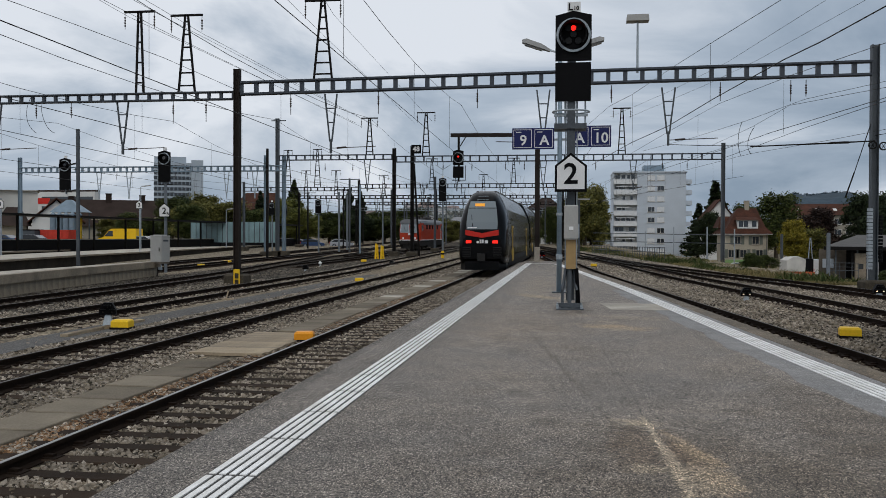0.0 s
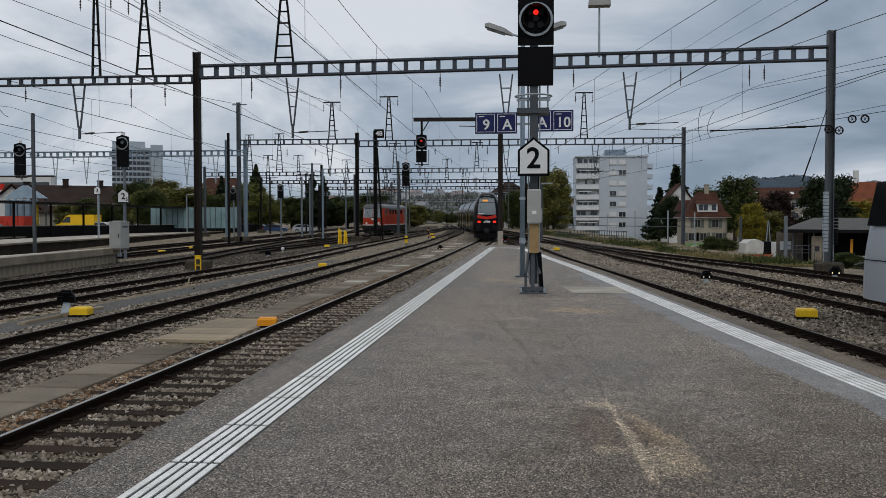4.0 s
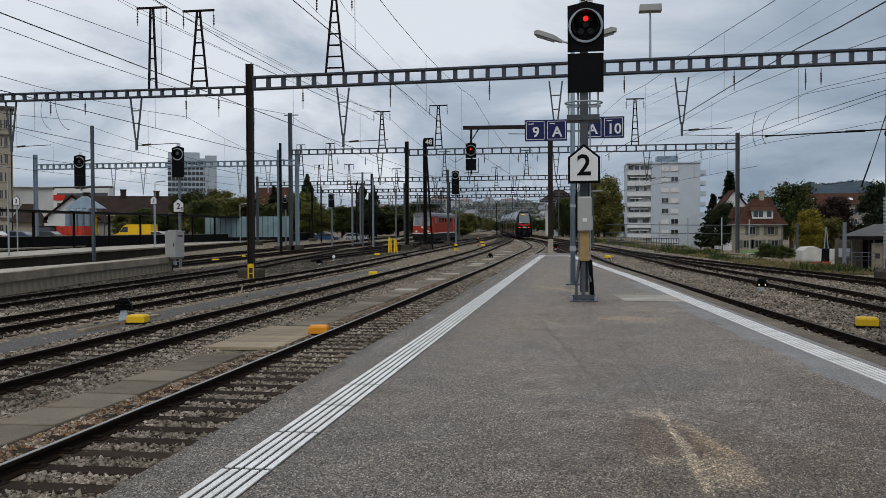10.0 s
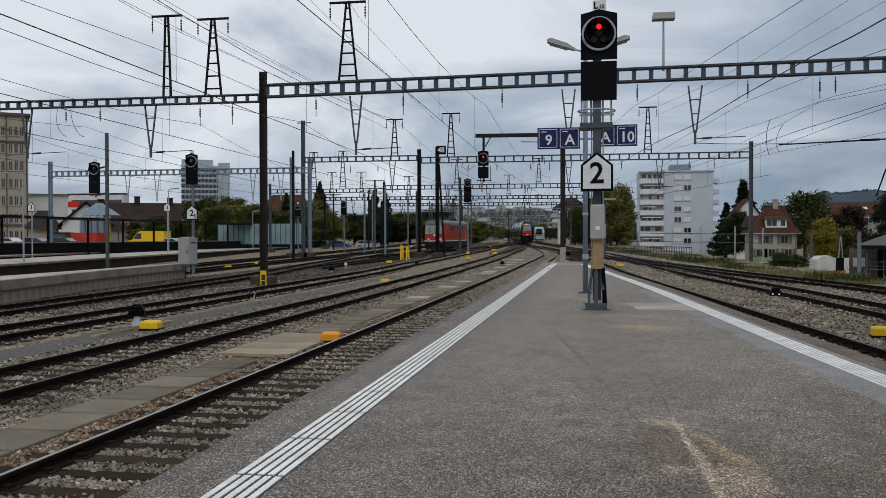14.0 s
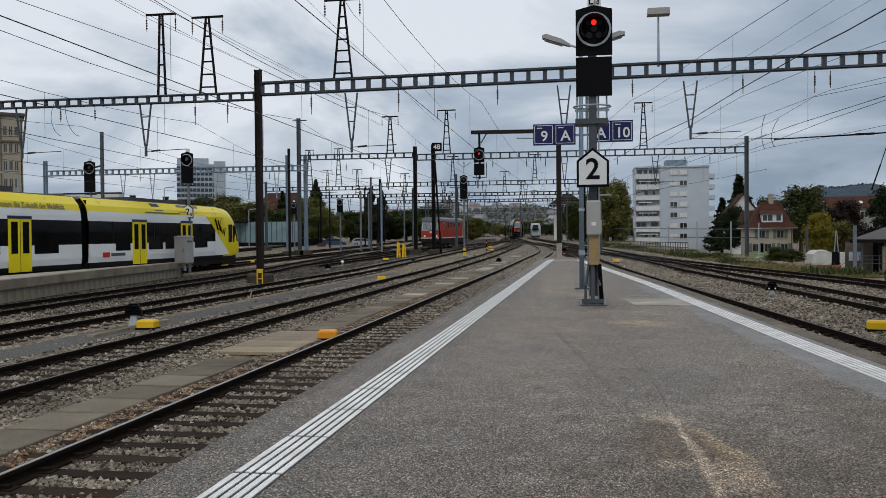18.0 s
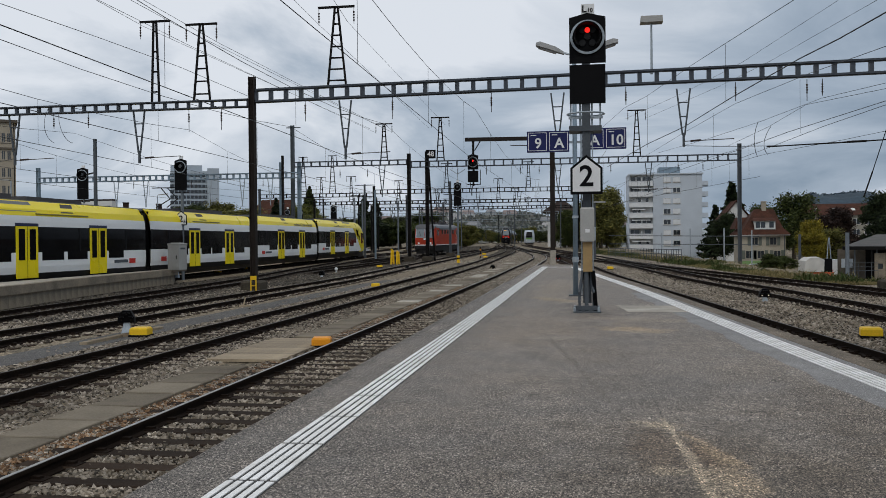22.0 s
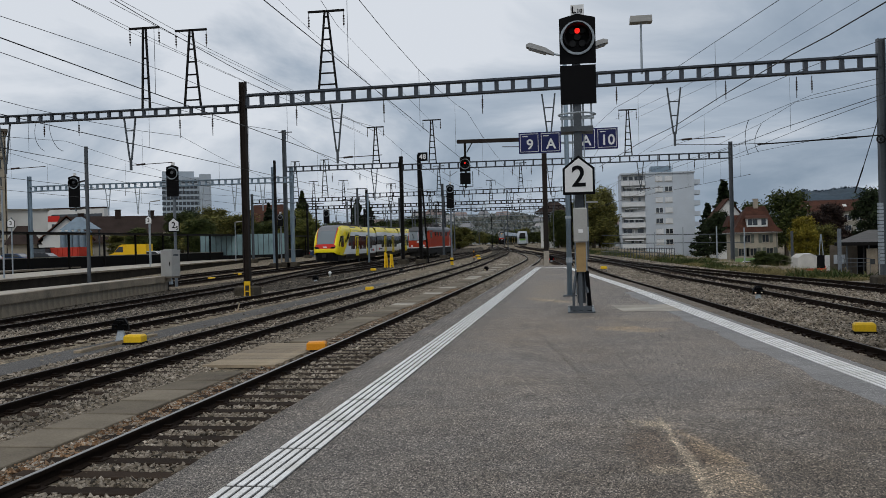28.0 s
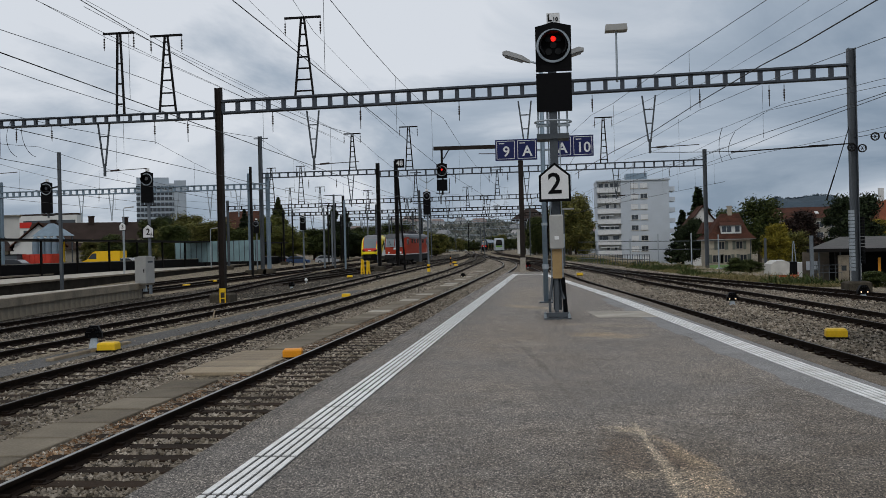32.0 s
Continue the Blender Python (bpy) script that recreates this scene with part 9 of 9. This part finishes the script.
def office_tower():
    th = thing("office_tower", "tall grey office tower with window bands", "office tower", m=pose(-142, 330, 0, 0, 0, 24) @ Matrix.Translation((142, 0, 0)))
    part("core", Geo().span(-160.5, -142.0, 0, 18, 0, 30.3), TOWER, th)
    part("side_core", Geo().span(-146.5, -142.0, -1.5, 0, 0, 31.4), TOWER, th)
    part("roof_house", Geo().span(-160.5, -148.5, 2, 14, 30.3, 32.8), TOWER, th)
    for i in range(13):
        band = part("window_band", Geo().span(-160.6, -146.6, -0.12, 0, 28.0 - i * 2.15, 29.3 - i * 2.15), WIN, th)
        for j in range(9):
            part("mullion", Geo().span(-159.2 + j * 1.5, -159.0 + j * 1.5, -0.16, -0.1, 28.0 - i * 2.15, 29.3 - i * 2.15), TOWER, band)


office_tower()
gabled("warehouse", "plain pale warehouse with a flat roof", -128, -116, 180, 20, 0, 11.6, 12.0, WHITE_WALL, CONCRETE, True, (), 1.0, 35)
rw = thing("shopping_block", "low white building with red stripes", "building", m=pose(0, 230, 0))
part("wall", Geo().span(-152, -131, 0, 3, 0, 14.0), WHITE_WALL, rw)
for i in range(2):
    part("window_band", Geo().span(-147, -131.5, -0.1, 0, 8.9 + i * 2.7, 9.9 + i * 2.7), WIN, rw)
part("red_panel", Geo().span(-148.2, -144.5, -0.15, -0.02, 10.6, 12.2), T_RED, rw)
part("roof_rail", Geo().span(-152, -131, 0.5, 3, 14.0, 14.5), DARK_ROOF, rw)
gabled("house", "white gabled house below a brown roof", -80.2, -73.5, 125, 12, 0, 4.0, 7.2, WHITE_WALL, TILE_ROOF, False, ((-76.6, 4.4, 0.8, 1.0), (-77.6, 1.8, 0.8, 1.2)), 1.0, 31)
gabled("house", "brown-roofed low house in the town", -84.4, -80.5, 122, 9, 0, 3.2, 6.0, CREAM, DARK_ROOF, True, (), 1.0, 32)
br = gabled("row_houses", "row of houses under long dark brown roofs", -92, -70, 150, 13, 0, 3.4, 8.2, HOUSE_WALL, DARK_ROOF, True, [(-86 + 4.2 * i, 2.2, 1.2, 1.5) for i in range(4)], 1.0, 28)
for x in (-84, -78.5, -73.5):
    part("dormer", Geo().span(x, x + 1.5, 0.9, 3, 3.8, 5.0), CREAM, br)
for x, z in ((-87.5, 8.6), (-81.2, 9.2), (-75.4, 9.0), (-71.8, 8.5)):
    part("chimney", Geo().span(x - 0.5, x + 0.5, 5.6, 6.6, 6.5, z).span(x - 0.58, x + 0.58, 5.5, 6.7, z, z + 0.15), DARK_ROOF, br)
gabled("house", "red-brown house beyond the tree line", -84, -74, 215, 11, 0, 8.5, 13, TILE_ORANGE, TILE_ROOF, True)


def silo_group():
    for i in range(5):
        th = thing("silo", "blue-grey upright steel silo", "silo", m=pose(-71.8 + i * 0.98, 115, 0.2), group="row of silos")
        part("tank", Geo().tube((0, 0, 1.4), (0, 0, 4.45), 0.43, n=14), BLUE_STEEL, th)
        part("cone", Geo().tube((0, 0, 4.3), (0, 0, 4.75), 0.46, 0.12, 14), BLUE_STEEL, th)
        part("legs", Geo().tube((0, 0, -0.2), (0, 0, 1.4), 0.2, 0.44, 8), STEEL_GREY, th)


    hood = thing("silo_hood", "grey pitched sheet roof above the silos", "roof", m=pose(-70.0, 116.2, 0))
    part("roof", Geo().rings([[(-2.6, -0.9, 4.95), (2.5, -0.9, 4.95), (2.5, 1.6, 4.95), (-2.6, 1.6, 4.95)], [(-0.6, 0.2, 6.75), (0.1, 0.2, 6.75), (0.1, 0.6, 6.75), (-0.6, 0.6, 6.75)]]), BLUE_STEEL, hood, "blue-grey sheet roof")
    for x in (-2.4, 2.3):
        part("post", Geo().box(x, 1.2, 2.5, 0.14, 0.14, 5.0), STEEL_GREY, hood)


silo_group()
RED_SKIP = mat("red_skip_paint", (0.52, 0.05, 0.03), 0.6, var=0.12)
sk = thing("skip", "large red steel refuse skip", "skip", m=pose(-67.9, 110, 0.3))
part("tub", Geo().rings([[(-2.1 * s, -1 * s, z), (2.1 * s, -1 * s, z), (2.1 * s, 1 * s, z), (-2.1 * s, 1 * s, z)] for s, z in ((0.9, 0), (1, 2.1))]), RED_SKIP, sk)
for i in range(6):
    part("rib", Geo().box(-1.8 + i * 0.72, -1.02, 1.1, 0.1, 0.1, 1.9), RED_SKIP, sk)
gs = thing("skip", "dark grey covered refuse container", "skip", m=pose(-71.4, 109, 0.3))
part("tub", Geo().span(-1.3, 1.3, -1, 1, 0, 2.0), STEEL_GREY, gs)
part("lid", Geo().span(-1.35, 1.35, -1.05, 1.05, 2.0, 2.15), STEEL_DARK, gs)


CAR_PAINT = {n: mat("car_paint_" + n, c, 0.3, var=0.03, bump=0) for n, c in (("yellow", (0.78, 0.47, 0.01)), ("blue", (0.03, 0.06, 0.14)), ("white", (0.6, 0.6, 0.6)), ("silver", (0.35, 0.37, 0.40)), ("dark", (0.03, 0.03, 0.035)))}
TYRE = mat("tyre_rubber", (0.015, 0.015, 0.015), 0.85, var=0.1, bump=0.05)


def vehicle(name, label, category, x, y, z, rz, paint, van=False, group="parked vehicles"):
    L, W, H = (5.4, 2.0, 2.3) if van else (4.2, 1.75, 1.45)
    th = thing(name, label, category, m=pose(x, y, z, 0, 0, rz), group=group)
    if van:
        side = [(-L / 2, 0.35), (L / 2, 0.35), (L / 2, 0.95), (L / 2 - 0.7, 1.15), (L / 2 - 1.5, 2.1), (L / 2 - 1.9, H), (-L / 2, H)]
        glass = [(L / 2 - 0.85, 1.25), (L / 2 - 1.5, 2.0), (L / 2 - 2.1, 2.0), (L / 2 - 2.1, 1.25)]
    else:
        side = [(-L / 2, 0.3), (L / 2, 0.3), (L / 2, 0.72), (L / 2 - 0.9, 0.92), (L / 2 - 1.6, 1.4), (-L / 2 + 0.8, H), (-L / 2 + 0.1, 0.98)]
        glass = [(L / 2 - 1.05, 0.95), (L / 2 - 1.65, 1.34), (-L / 2 + 0.9, 1.36), (-L / 2 + 0.35, 0.98)]
    part("body", Geo().rings([[(a, yy * k, b) for a, b in side] for yy, k in ((-W / 2, 1), (W / 2, 1))]), CAR_PAINT[paint], th)
    for s in (-1, 1):
        part("side_window", Geo().rings([[(a, s * (W / 2 - 0.03), b) for a, b in glass], [(a, s * (W / 2 + 0.012), b) for a, b in glass]]), WIN, th)
        for a in (-L / 2 + 0.85, L / 2 - 0.85):
            wh = part("wheel", Geo().tube((a, s * (W / 2 - 0.18), 0.33), (a, s * (W / 2 + 0.015), 0.33), 0.33, n=14), TYRE, th)
            part("rim", Geo().tube((a, s * (W / 2), 0.33), (a, s * (W / 2 + 0.025), 0.33), 0.2, n=12), GALV, wh)
        part("headlight", Geo().box(L / 2, s * (W / 2 - 0.3), 0.7, 0.06, 0.3, 0.15), SIGN_WHITE, th)
        part("tail_lamp", Geo().box(-L / 2, s * (W / 2 - 0.2), 0.85, 0.06, 0.2, 0.25), T_RED, th)
    part("windscreen", Geo().rings([[(glass[0][0] + 0.06, -W / 2 + 0.12, glass[0][1] + 0.02), (glass[0][0] + 0.06, W / 2 - 0.12, glass[0][1] + 0.02), (glass[1][0] + 0.06, W / 2 - 0.15, glass[1][1]), (glass[1][0] + 0.06, -W / 2 + 0.15, glass[1][1])], [(glass[0][0] + 0.1, -W / 2 + 0.12, glass[0][1] + 0.05), (glass[0][0] + 0.1, W / 2 - 0.12, glass[0][1] + 0.05), (glass[1][0] + 0.1, W / 2 - 0.15, glass[1][1] + 0.03), (glass[1][0] + 0.1, -W / 2 + 0.15, glass[1][1] + 0.03)]]), WIN, th)
    return th


vehicle("van", "yellow delivery van parked behind the platform", "van", -60.0, 112, 0.3, 180, "yellow", True)
vehicle("car", "white car parked beside the street", "car", -74.0, 101, 0.3, 180, "white")
vehicle("car", "dark blue car parked in the yard", "car", -71.5, 104, 0.3, 0, "blue")
vehicle("car", "dark car parked in the yard", "car", -67.5, 104, 0.3, 0, "dark")
for x, y, p in ((-52.5, 152, "white"), (-48, 151, "dark"), (-44.2, 150, "blue"), (-39.5, 152, "silver"), (-56.5, 112, "white")):
    vehicle("car", {"white": "white", "dark": "dark grey", "blue": "dark blue", "silver": "silver"}[p] + " car parked beyond the tracks", "car", x, y, 0.2 if x < -55 else -0.3, random.choice((0, 10, 180)), p)
vehicle("car", "silver hatchback parked below the house", "car", 26.9, 139, LOW, 0, "silver")
vehicle("van", "white delivery van parked by the shed", "van", 34.9, 128, LOW, 80, "white", True)
vehicle("car", "white car behind the bank", "car", 44.0, 104, LOW, 10, "white")
vehicle("car", "white car parked before the shed", "car", 36.6, 100, LOW, 100, "white")


def canopy():
    """Long dark platform roof on slim posts, with glazed wind screens below it."""
    th = thing("platform_canopy", "long dark flat platform canopy on slim steel posts", "canopy")
    def xx(y):
        return curve_x([(20, -51.5), (75, -49.4), (135, -46.6), (160, -45.6)], y)
    ys = [20, 40, 60, 80, 100, 120, 140, 150]
    part("roof", Geo().rings([[(xx(y) - 3.4, y, 3.5), (xx(y), y, 3.5), (xx(y), y, 3.68), (xx(y) - 3.4, y, 3.72)] for y in ys]), STEEL_DARK, th, "dark flat canopy roof")
    y = 44.0
    while y < 150:
        part("post", Geo().box(xx(y) - 1.0, y, 1.4, 0.18, 0.18, 4.2), STEEL_DARK, th)
        y += 6.2
    part("low_wall", Geo().rings([[(xx(y) - 2.0, y, -0.7), (xx(y) - 1.8, y, -0.7), (xx(y) - 1.8, y, 1.2), (xx(y) - 2.0, y, 1.2)] for y in ys]), STEEL_DARK, th, "low dark parapet wall")
    part("wall_coping", Geo().rings([[(xx(y) - 2.03, y, 1.2), (xx(y) - 1.77, y, 1.2), (xx(y) - 1.77, y, 1.28), (xx(y) - 2.03, y, 1.28)] for y in ys]), CONCRETE, th, "thin pale coping")
    return th


canopy()
TEAL = mat("teal_glass_wall", (0.19, 0.285, 0.30), 0.3, var=0.12, coarse=0.6, bump=0.0)
sw = thing("glass_screen_wall", "long teal translucent screen wall behind the platform", "screen wall")
for i in range(16):
    part("screen_panel", Geo().box(-52.2 + i * 0.78, 118, 2.2, 0.72, 0.1, 2.9), TEAL, sw)
    part("screen_post", Geo().box(-52.6 + i * 0.78, 118, 2.2, 0.06, 0.2, 3.0), STEEL_GREY, sw)


def platform_lamp(x, y, z, h, arm=1):
    th = thing("lamp_post", "slim grey platform lamp post", "lamp post", m=pose(x, y, z), group="platform lamp posts")
    part("post", Geo().tube((0, 0, 0), (0, 0, h), 0.06, 0.045, 8), GALV, th)
    part("lamp_head", Geo().rings([[(arm * (0.1 + 1.1 * k), -w, h + 0.1 * k), (arm * (0.1 + 1.1 * k), w, h + 0.1 * k), (arm * (0.1 + 1.1 * k), w, h + 0.1 * k + 0.1), (arm * (0.1 + 1.1 * k), -w, h + 0.1 * k + 0.1)] for k, w in ((0, 0.05), (0.4, 0.12), (1, 0.1))]), GREY_BOX, th)


for x, y, h, a in ((-34.6, 49.0, 5.4, -1), (-40.15, 100, 4.6, 1), (-46.9, 92, 6.9, 1)):
    platform_lamp(x, y, 0.2, h, a)
yp = thing("yellow_marker", "upright yellow marker panel on the gantry mast", "marker")
part("panel", Geo().box(-51.5, 87.5, 2.5, 0.35, 0.2, 2.4), YELLOW, yp)


# ---- right-hand bank: flood-light mast, fence, trailer ----


def fence():
    th = thing("fence", "low grey railing along the embankment", "fence")
    pts = [(3.2, 106), (4.8, 98), (6.6, 92), (8.0, 88), (9.2, 84)]
    for i in range(29):
        k = i / 28 * (len(pts) - 1)
        j = min(int(k), len(pts) - 2)
        p = Vector((*pts[j], 0)).lerp(Vector((*pts[j + 1], 0)), k - j)
        part("post", Geo().box(p.x, p.y, 0.0, 0.06, 0.06, 1.5), STEEL_GREY, th)
    for z in (0.25, 0.7):
        part("rail", Geo().line([(x, y, z) for x, y in pts], 0.035, 5), STEEL_GREY, th)


fence()
rt = thing("railing_yard", "overhead pipe frames and small masts beyond the bank", "frame")
for x, h in ((11.5, 2.6), (15.5, 3.2), (20.2, 3.2), (24.0, 2.9)):
    part("upright", Geo().box(x, 130, LOW / 2 + h / 2, 0.16, 0.16, h - LOW), GALV, rt)
for z in (2.3, 1.1):
    part("cross_pipe", Geo().beam((4, 130, z), (25, 130, z - 0.3), 0.1, 0.1), STEEL_GREY, rt)
TARP = mat("pale_tarpaulin", (0.52, 0.50, 0.46), 0.8, var=0.1, coarse=1.5, bump=0.3)
tp = thing("covered_trailer", "small trailer under a pale tarpaulin", "trailer", m=pose(18.55, 75, -1.35) @ Matrix.Diagonal((0.8, 1, 1.02, 1)))
part("cover", Geo().rings([[(-1.05, y, 0.3), (0.75, y, 0.3), (0.8, y, 1.25), (0.3, y, 1.5 - abs(y) * 0.06), (-0.5, y, 1.42), (-1.0, y, 1.15)] for y in (-1.2, -0.4, 0.5, 1.2)]), TARP, tp)
part("black_cover", Geo().span(0.78, 1.6, -1.0, 1.0, 0.1, 1.3), BLACK, tp)
part("chassis", Geo().span(-0.6, 1.7, -1.1, 1.1, -0.05, 0.28), mat("orange_red_paint", (0.5, 0.08, 0.03), 0.6), tp)
for s in (-0.4, 1.0):
    part("wheel", Geo().tube((s, -1.2, -0.1), (s, -1.0, -0.1), 0.28, n=12), TYRE, tp)
part("stand", Geo().box(0.4, 0, -0.65, 1.0, 1.0, 1.2), CONCRETE_OLD, tp)
st = thing("street", "grey asphalt street below the bank", "street", kind="structure")
part("surface", Geo().span(22, 120, 88, 150, LOW - 0.02, LOW + 0.01), PATH_ASPHALT, st)

GRASS = island_mat("dry_grass", [(0.09, 0.09, 0.028), (0.24, 0.20, 0.075), (0.42, 0.33, 0.16), (0.14, 0.135, 0.042)], 0.85, 0.0)


def grass():
    rng = np.random.default_rng(9)
    n = 70000
    y = 46 + 124 * rng.random(n) ** 1.1
    c = np.array([curve_x(WAY["verge"], v) for v in y])
    x = c + 0.2 + np.abs(rng.normal(0, 1.6, n)) * np.minimum(1.6, 0.4 + y / 80)
    dense = np.sin(y * 0.55) + np.sin(y * 0.21 + x * 0.8) + 0.7 * np.sin(x * 1.3 + y * 0.1) + rng.normal(0, 0.45, n) > 0.25
    x, y = x[dense], y[dense]
    z = np.array([GROUND_Z + rise(v) for v in y]) + 0.08
    n = len(x)
    h = (0.02 + 0.07 * rng.random(n) ** 2.2) * (1 + np.maximum(0, np.sin(y * 0.35 + 1) + np.sin(y * 0.13)) * 0.6)
    a = rng.random(n) * math.tau
    dx, dy = np.cos(a) * 0.022, np.sin(a) * 0.022
    lean = rng.normal(0, 0.14, (n, 2))
    v = np.stack((np.stack((x - dx, y - dy, z - 0.1), 1), np.stack((x + dx, y + dy, z - 0.1), 1), np.stack((x + lean[:, 0], y + lean[:, 1], z + h), 1)), 1)
    me = bpy.data.meshes.new("grass")
    me.vertices.add(n * 3); me.vertices.foreach_set("co", v.reshape(-1))
    f = np.arange(n * 3)
    me.loops.add(n * 3); me.loops.foreach_set("vertex_index", f)
    me.polygons.add(n); me.polygons.foreach_set("loop_start", np.arange(n) * 3)
    me.update(calc_edges=True)
    me.materials.append(GRASS)
    solid("grass", me, GRASS, "dry yellow-green grass along the bank", "grass", kind="stuff")


grass()
WEED = island_mat("bank_weeds", [(0.022, 0.038, 0.010), (0.06, 0.088, 0.024), (0.11, 0.135, 0.04), (0.04, 0.058, 0.016), (0.16, 0.16, 0.055)], 0.85, 0.0)
STRAW = island_mat("seeding_grass", [(0.12, 0.10, 0.04), (0.30, 0.24, 0.10), (0.42, 0.33, 0.17), (0.10, 0.11, 0.035), (0.20, 0.15, 0.065)], 0.85, 0.0)


def weeds(name, label, material, seed, clumps, n, tall, wide, phase):
    """Rank clumps of blades and leaves, some bare ground between them."""
    rng = np.random.default_rng(seed)
    cy = 48 + 96 * rng.random(clumps)
    cx = np.array([curve_x(WAY["verge"], v) for v in cy]) + 0.3 + np.abs(rng.normal(0, 1.5, clumps))
    rank = np.sin(cy * 0.42 + phase) + np.sin(cy * 0.17 + 1 + 2 * phase) + rng.normal(0, 0.4, clumps)
    ch = (0.10 + tall * rng.random(clumps) ** 2.0) * np.where(rank < 0.0, 0.3, 1.0)
    pick = rng.integers(0, clumps, n)
    spread = rng.normal(0, 0.40, (n, 2))
    x, y = cx[pick] + spread[:, 0], cy[pick] + spread[:, 1] * 1.5
    h = ch[pick] * np.exp(-(spread ** 2).sum(1) * 1.4) * (0.45 + 0.8 * rng.random(n))
    base = np.array([GROUND_Z + rise(v) for v in y])
    a = rng.random(n) * math.tau
    w = wide * (0.6 + rng.random(n))
    dx, dy = np.cos(a) * w, np.sin(a) * w
    lean = rng.normal(0, 0.5, (n, 2)) * h[:, None]
    low = base + h * rng.random(n) * 0.7
    v = np.stack((np.stack((x - dx, y - dy, low - 0.05), 1), np.stack((x + dx, y + dy, low - 0.05), 1), np.stack((x + lean[:, 0], y + lean[:, 1], low + h * 0.7), 1)), 1)
    me = bpy.data.meshes.new(name)
    me.vertices.add(n * 3); me.vertices.foreach_set("co", v.reshape(-1))
    me.loops.add(n * 3); me.loops.foreach_set("vertex_index", np.arange(n * 3))
    me.polygons.add(n); me.polygons.foreach_set("loop_start", np.arange(n) * 3)
    me.update(calc_edges=True)
    me.materials.append(material)
    solid(name, me, material, label, "weeds", kind="stuff")


weeds("weeds", "green leafy weeds along the bank", WEED, 21, 300, 26000, 0.45, 0.04, 0.0)
weeds("seeding_grass", "straw-coloured seeding grass along the bank", STRAW, 22, 260, 20000, 0.32, 0.02, 2.2)

# ---- a second, far-off train standing up the line ----
ft = thing("parked_train", "distant pale grey and green train standing up the line", "train", m=pose(-14.9, 256, RAIL_Z + rise(250), 0, 0, 3.2))
part("body", Geo().rings([[(-1.4, y, 0.5), (1.4, y, 0.5), (1.42, y, 2.6), (1.2, y, 3.7), (-1.2, y, 3.7), (-1.42, y, 2.6)] for y in (-20, 20)]), T_SILVER, ft)
part("front", Geo().rings([[(-1.38, -20, 0.45), (1.38, -20, 0.45), (1.15, -21.2, 0.45), (0.8, -21.5, 0.45), (-0.8, -21.5, 0.45), (-1.15, -21.2, 0.45)], [(-1.4, -20, 2.2), (1.4, -20, 2.2), (1.2, -21.1, 2.2), (0.85, -21.4, 2.2), (-0.85, -21.4, 2.2), (-1.2, -21.1, 2.2)], [(-1.3, -20, 3.3), (1.3, -20, 3.3), (1.05, -20.55, 3.3), (0.7, -20.8, 3.3), (-0.7, -20.8, 3.3), (-1.05, -20.55, 3.3)], [(-1.1, -20, 3.75), (1.1, -20, 3.75), (0.9, -20.2, 3.75), (0.6, -20.3, 3.75), (-0.6, -20.3, 3.75), (-0.9, -20.2, 3.75)]]), T_SILVER, ft)
part("windscreen", Geo().rings([[(-0.84, -21.38 - d, 1.75), (0.84, -21.38 - d, 1.75), (0.84, -21.36 - d, 2.2), (-0.84, -21.36 - d, 2.2)] for d in (0.0, 0.1)]).rings([[(-0.84, -21.36 - d, 2.2), (0.84, -21.36 - d, 2.2), (0.69, -20.76 - d, 3.3), (-0.69, -20.76 - d, 3.3)] for d in (0.0, 0.1)]), T_BLACK, ft, "dark raked windscreen")
for s in (-1, 1):
    part("headlight", Geo().disc((s * 0.75, 1.1), 0, 0.13, -21.56, -21.45, 10), SIGN_WHITE, ft)
part("window_band", Geo().span(1.40, 1.44, -19, 19, 1.6, 2.5), T_GLASS, ft)
part("green_band", Geo().span(-0.78, 0.78, -21.53, -21.45, 1.3, 1.7), mat("green_stripe", (0.16, 0.34, 0.06), 0.5), ft)
part("underframe", Geo().span(-1.2, 1.2, -20, 20, 0.1, 0.5), T_DARKGREY, ft)
for dy in (-15, 15):
    bogie(ft, dy)


# ---- motion of the trains ----
def along(way, y, z, back=False):
    return pose(curve_x(way, y), y, z + rise(y), 0, 0, heading(way, y) + (180 if back else 0))


def motions():
    # nose of the yellow train along its track
    nose = [(0, -106.0), (8, -33.5), (14, 20.9), (16.5, 44.2), (17.4, 52.7), (18, 58.5), (19, 68.3), (20, 78.2), (21, 88.6), (22, 99.2), (23, 109.4), (24, 119.4), (25, 130.4), (26, 141.0), (27, 151.5), (28, 163.0), (29, 174.4), (30, 184.6), (31, 193.6), (32, 202.5)]
    for car, back, turn in ((Y_LEAD, 10.05, False), (Y_MID, 28.5, False), (Y_MID2, 45.3, False), (Y_TAIL, 63.75, True)):
        walk(car, [(t, along(WAY["e"], y - back, -0.4, turn)) for t, y in nose])
    # tail end of the black train
    tail = [(0, 49.0), (1, 58.6), (2, 67.6), (3, 76.6), (4, 86.0), (5, 95.2), (6, 104.5), (7, 114.0), (8, 124.0), (9, 134.0), (10, 143.2), (11, 152.4), (12, 161.2), (13, 170.0), (14, 178.8), (15, 187.5), (17, 202.0), (19, 217.0), (21, 236.0), (23, 258.0), (25, 281.5), (28, 310.0), (30, 329.0), (32, 348.0)]
    for car, ahead, turn in ((B_TAIL, 12.5, True), (B_MID, 37.5, False), (B_MID2, 62.5, False), (B_LEAD, 87.5, False)):
        walk(car, [(t, along(WAY["a"], y + ahead, RAIL_Z + 0.06, turn)) for t, y in tail])


motions()
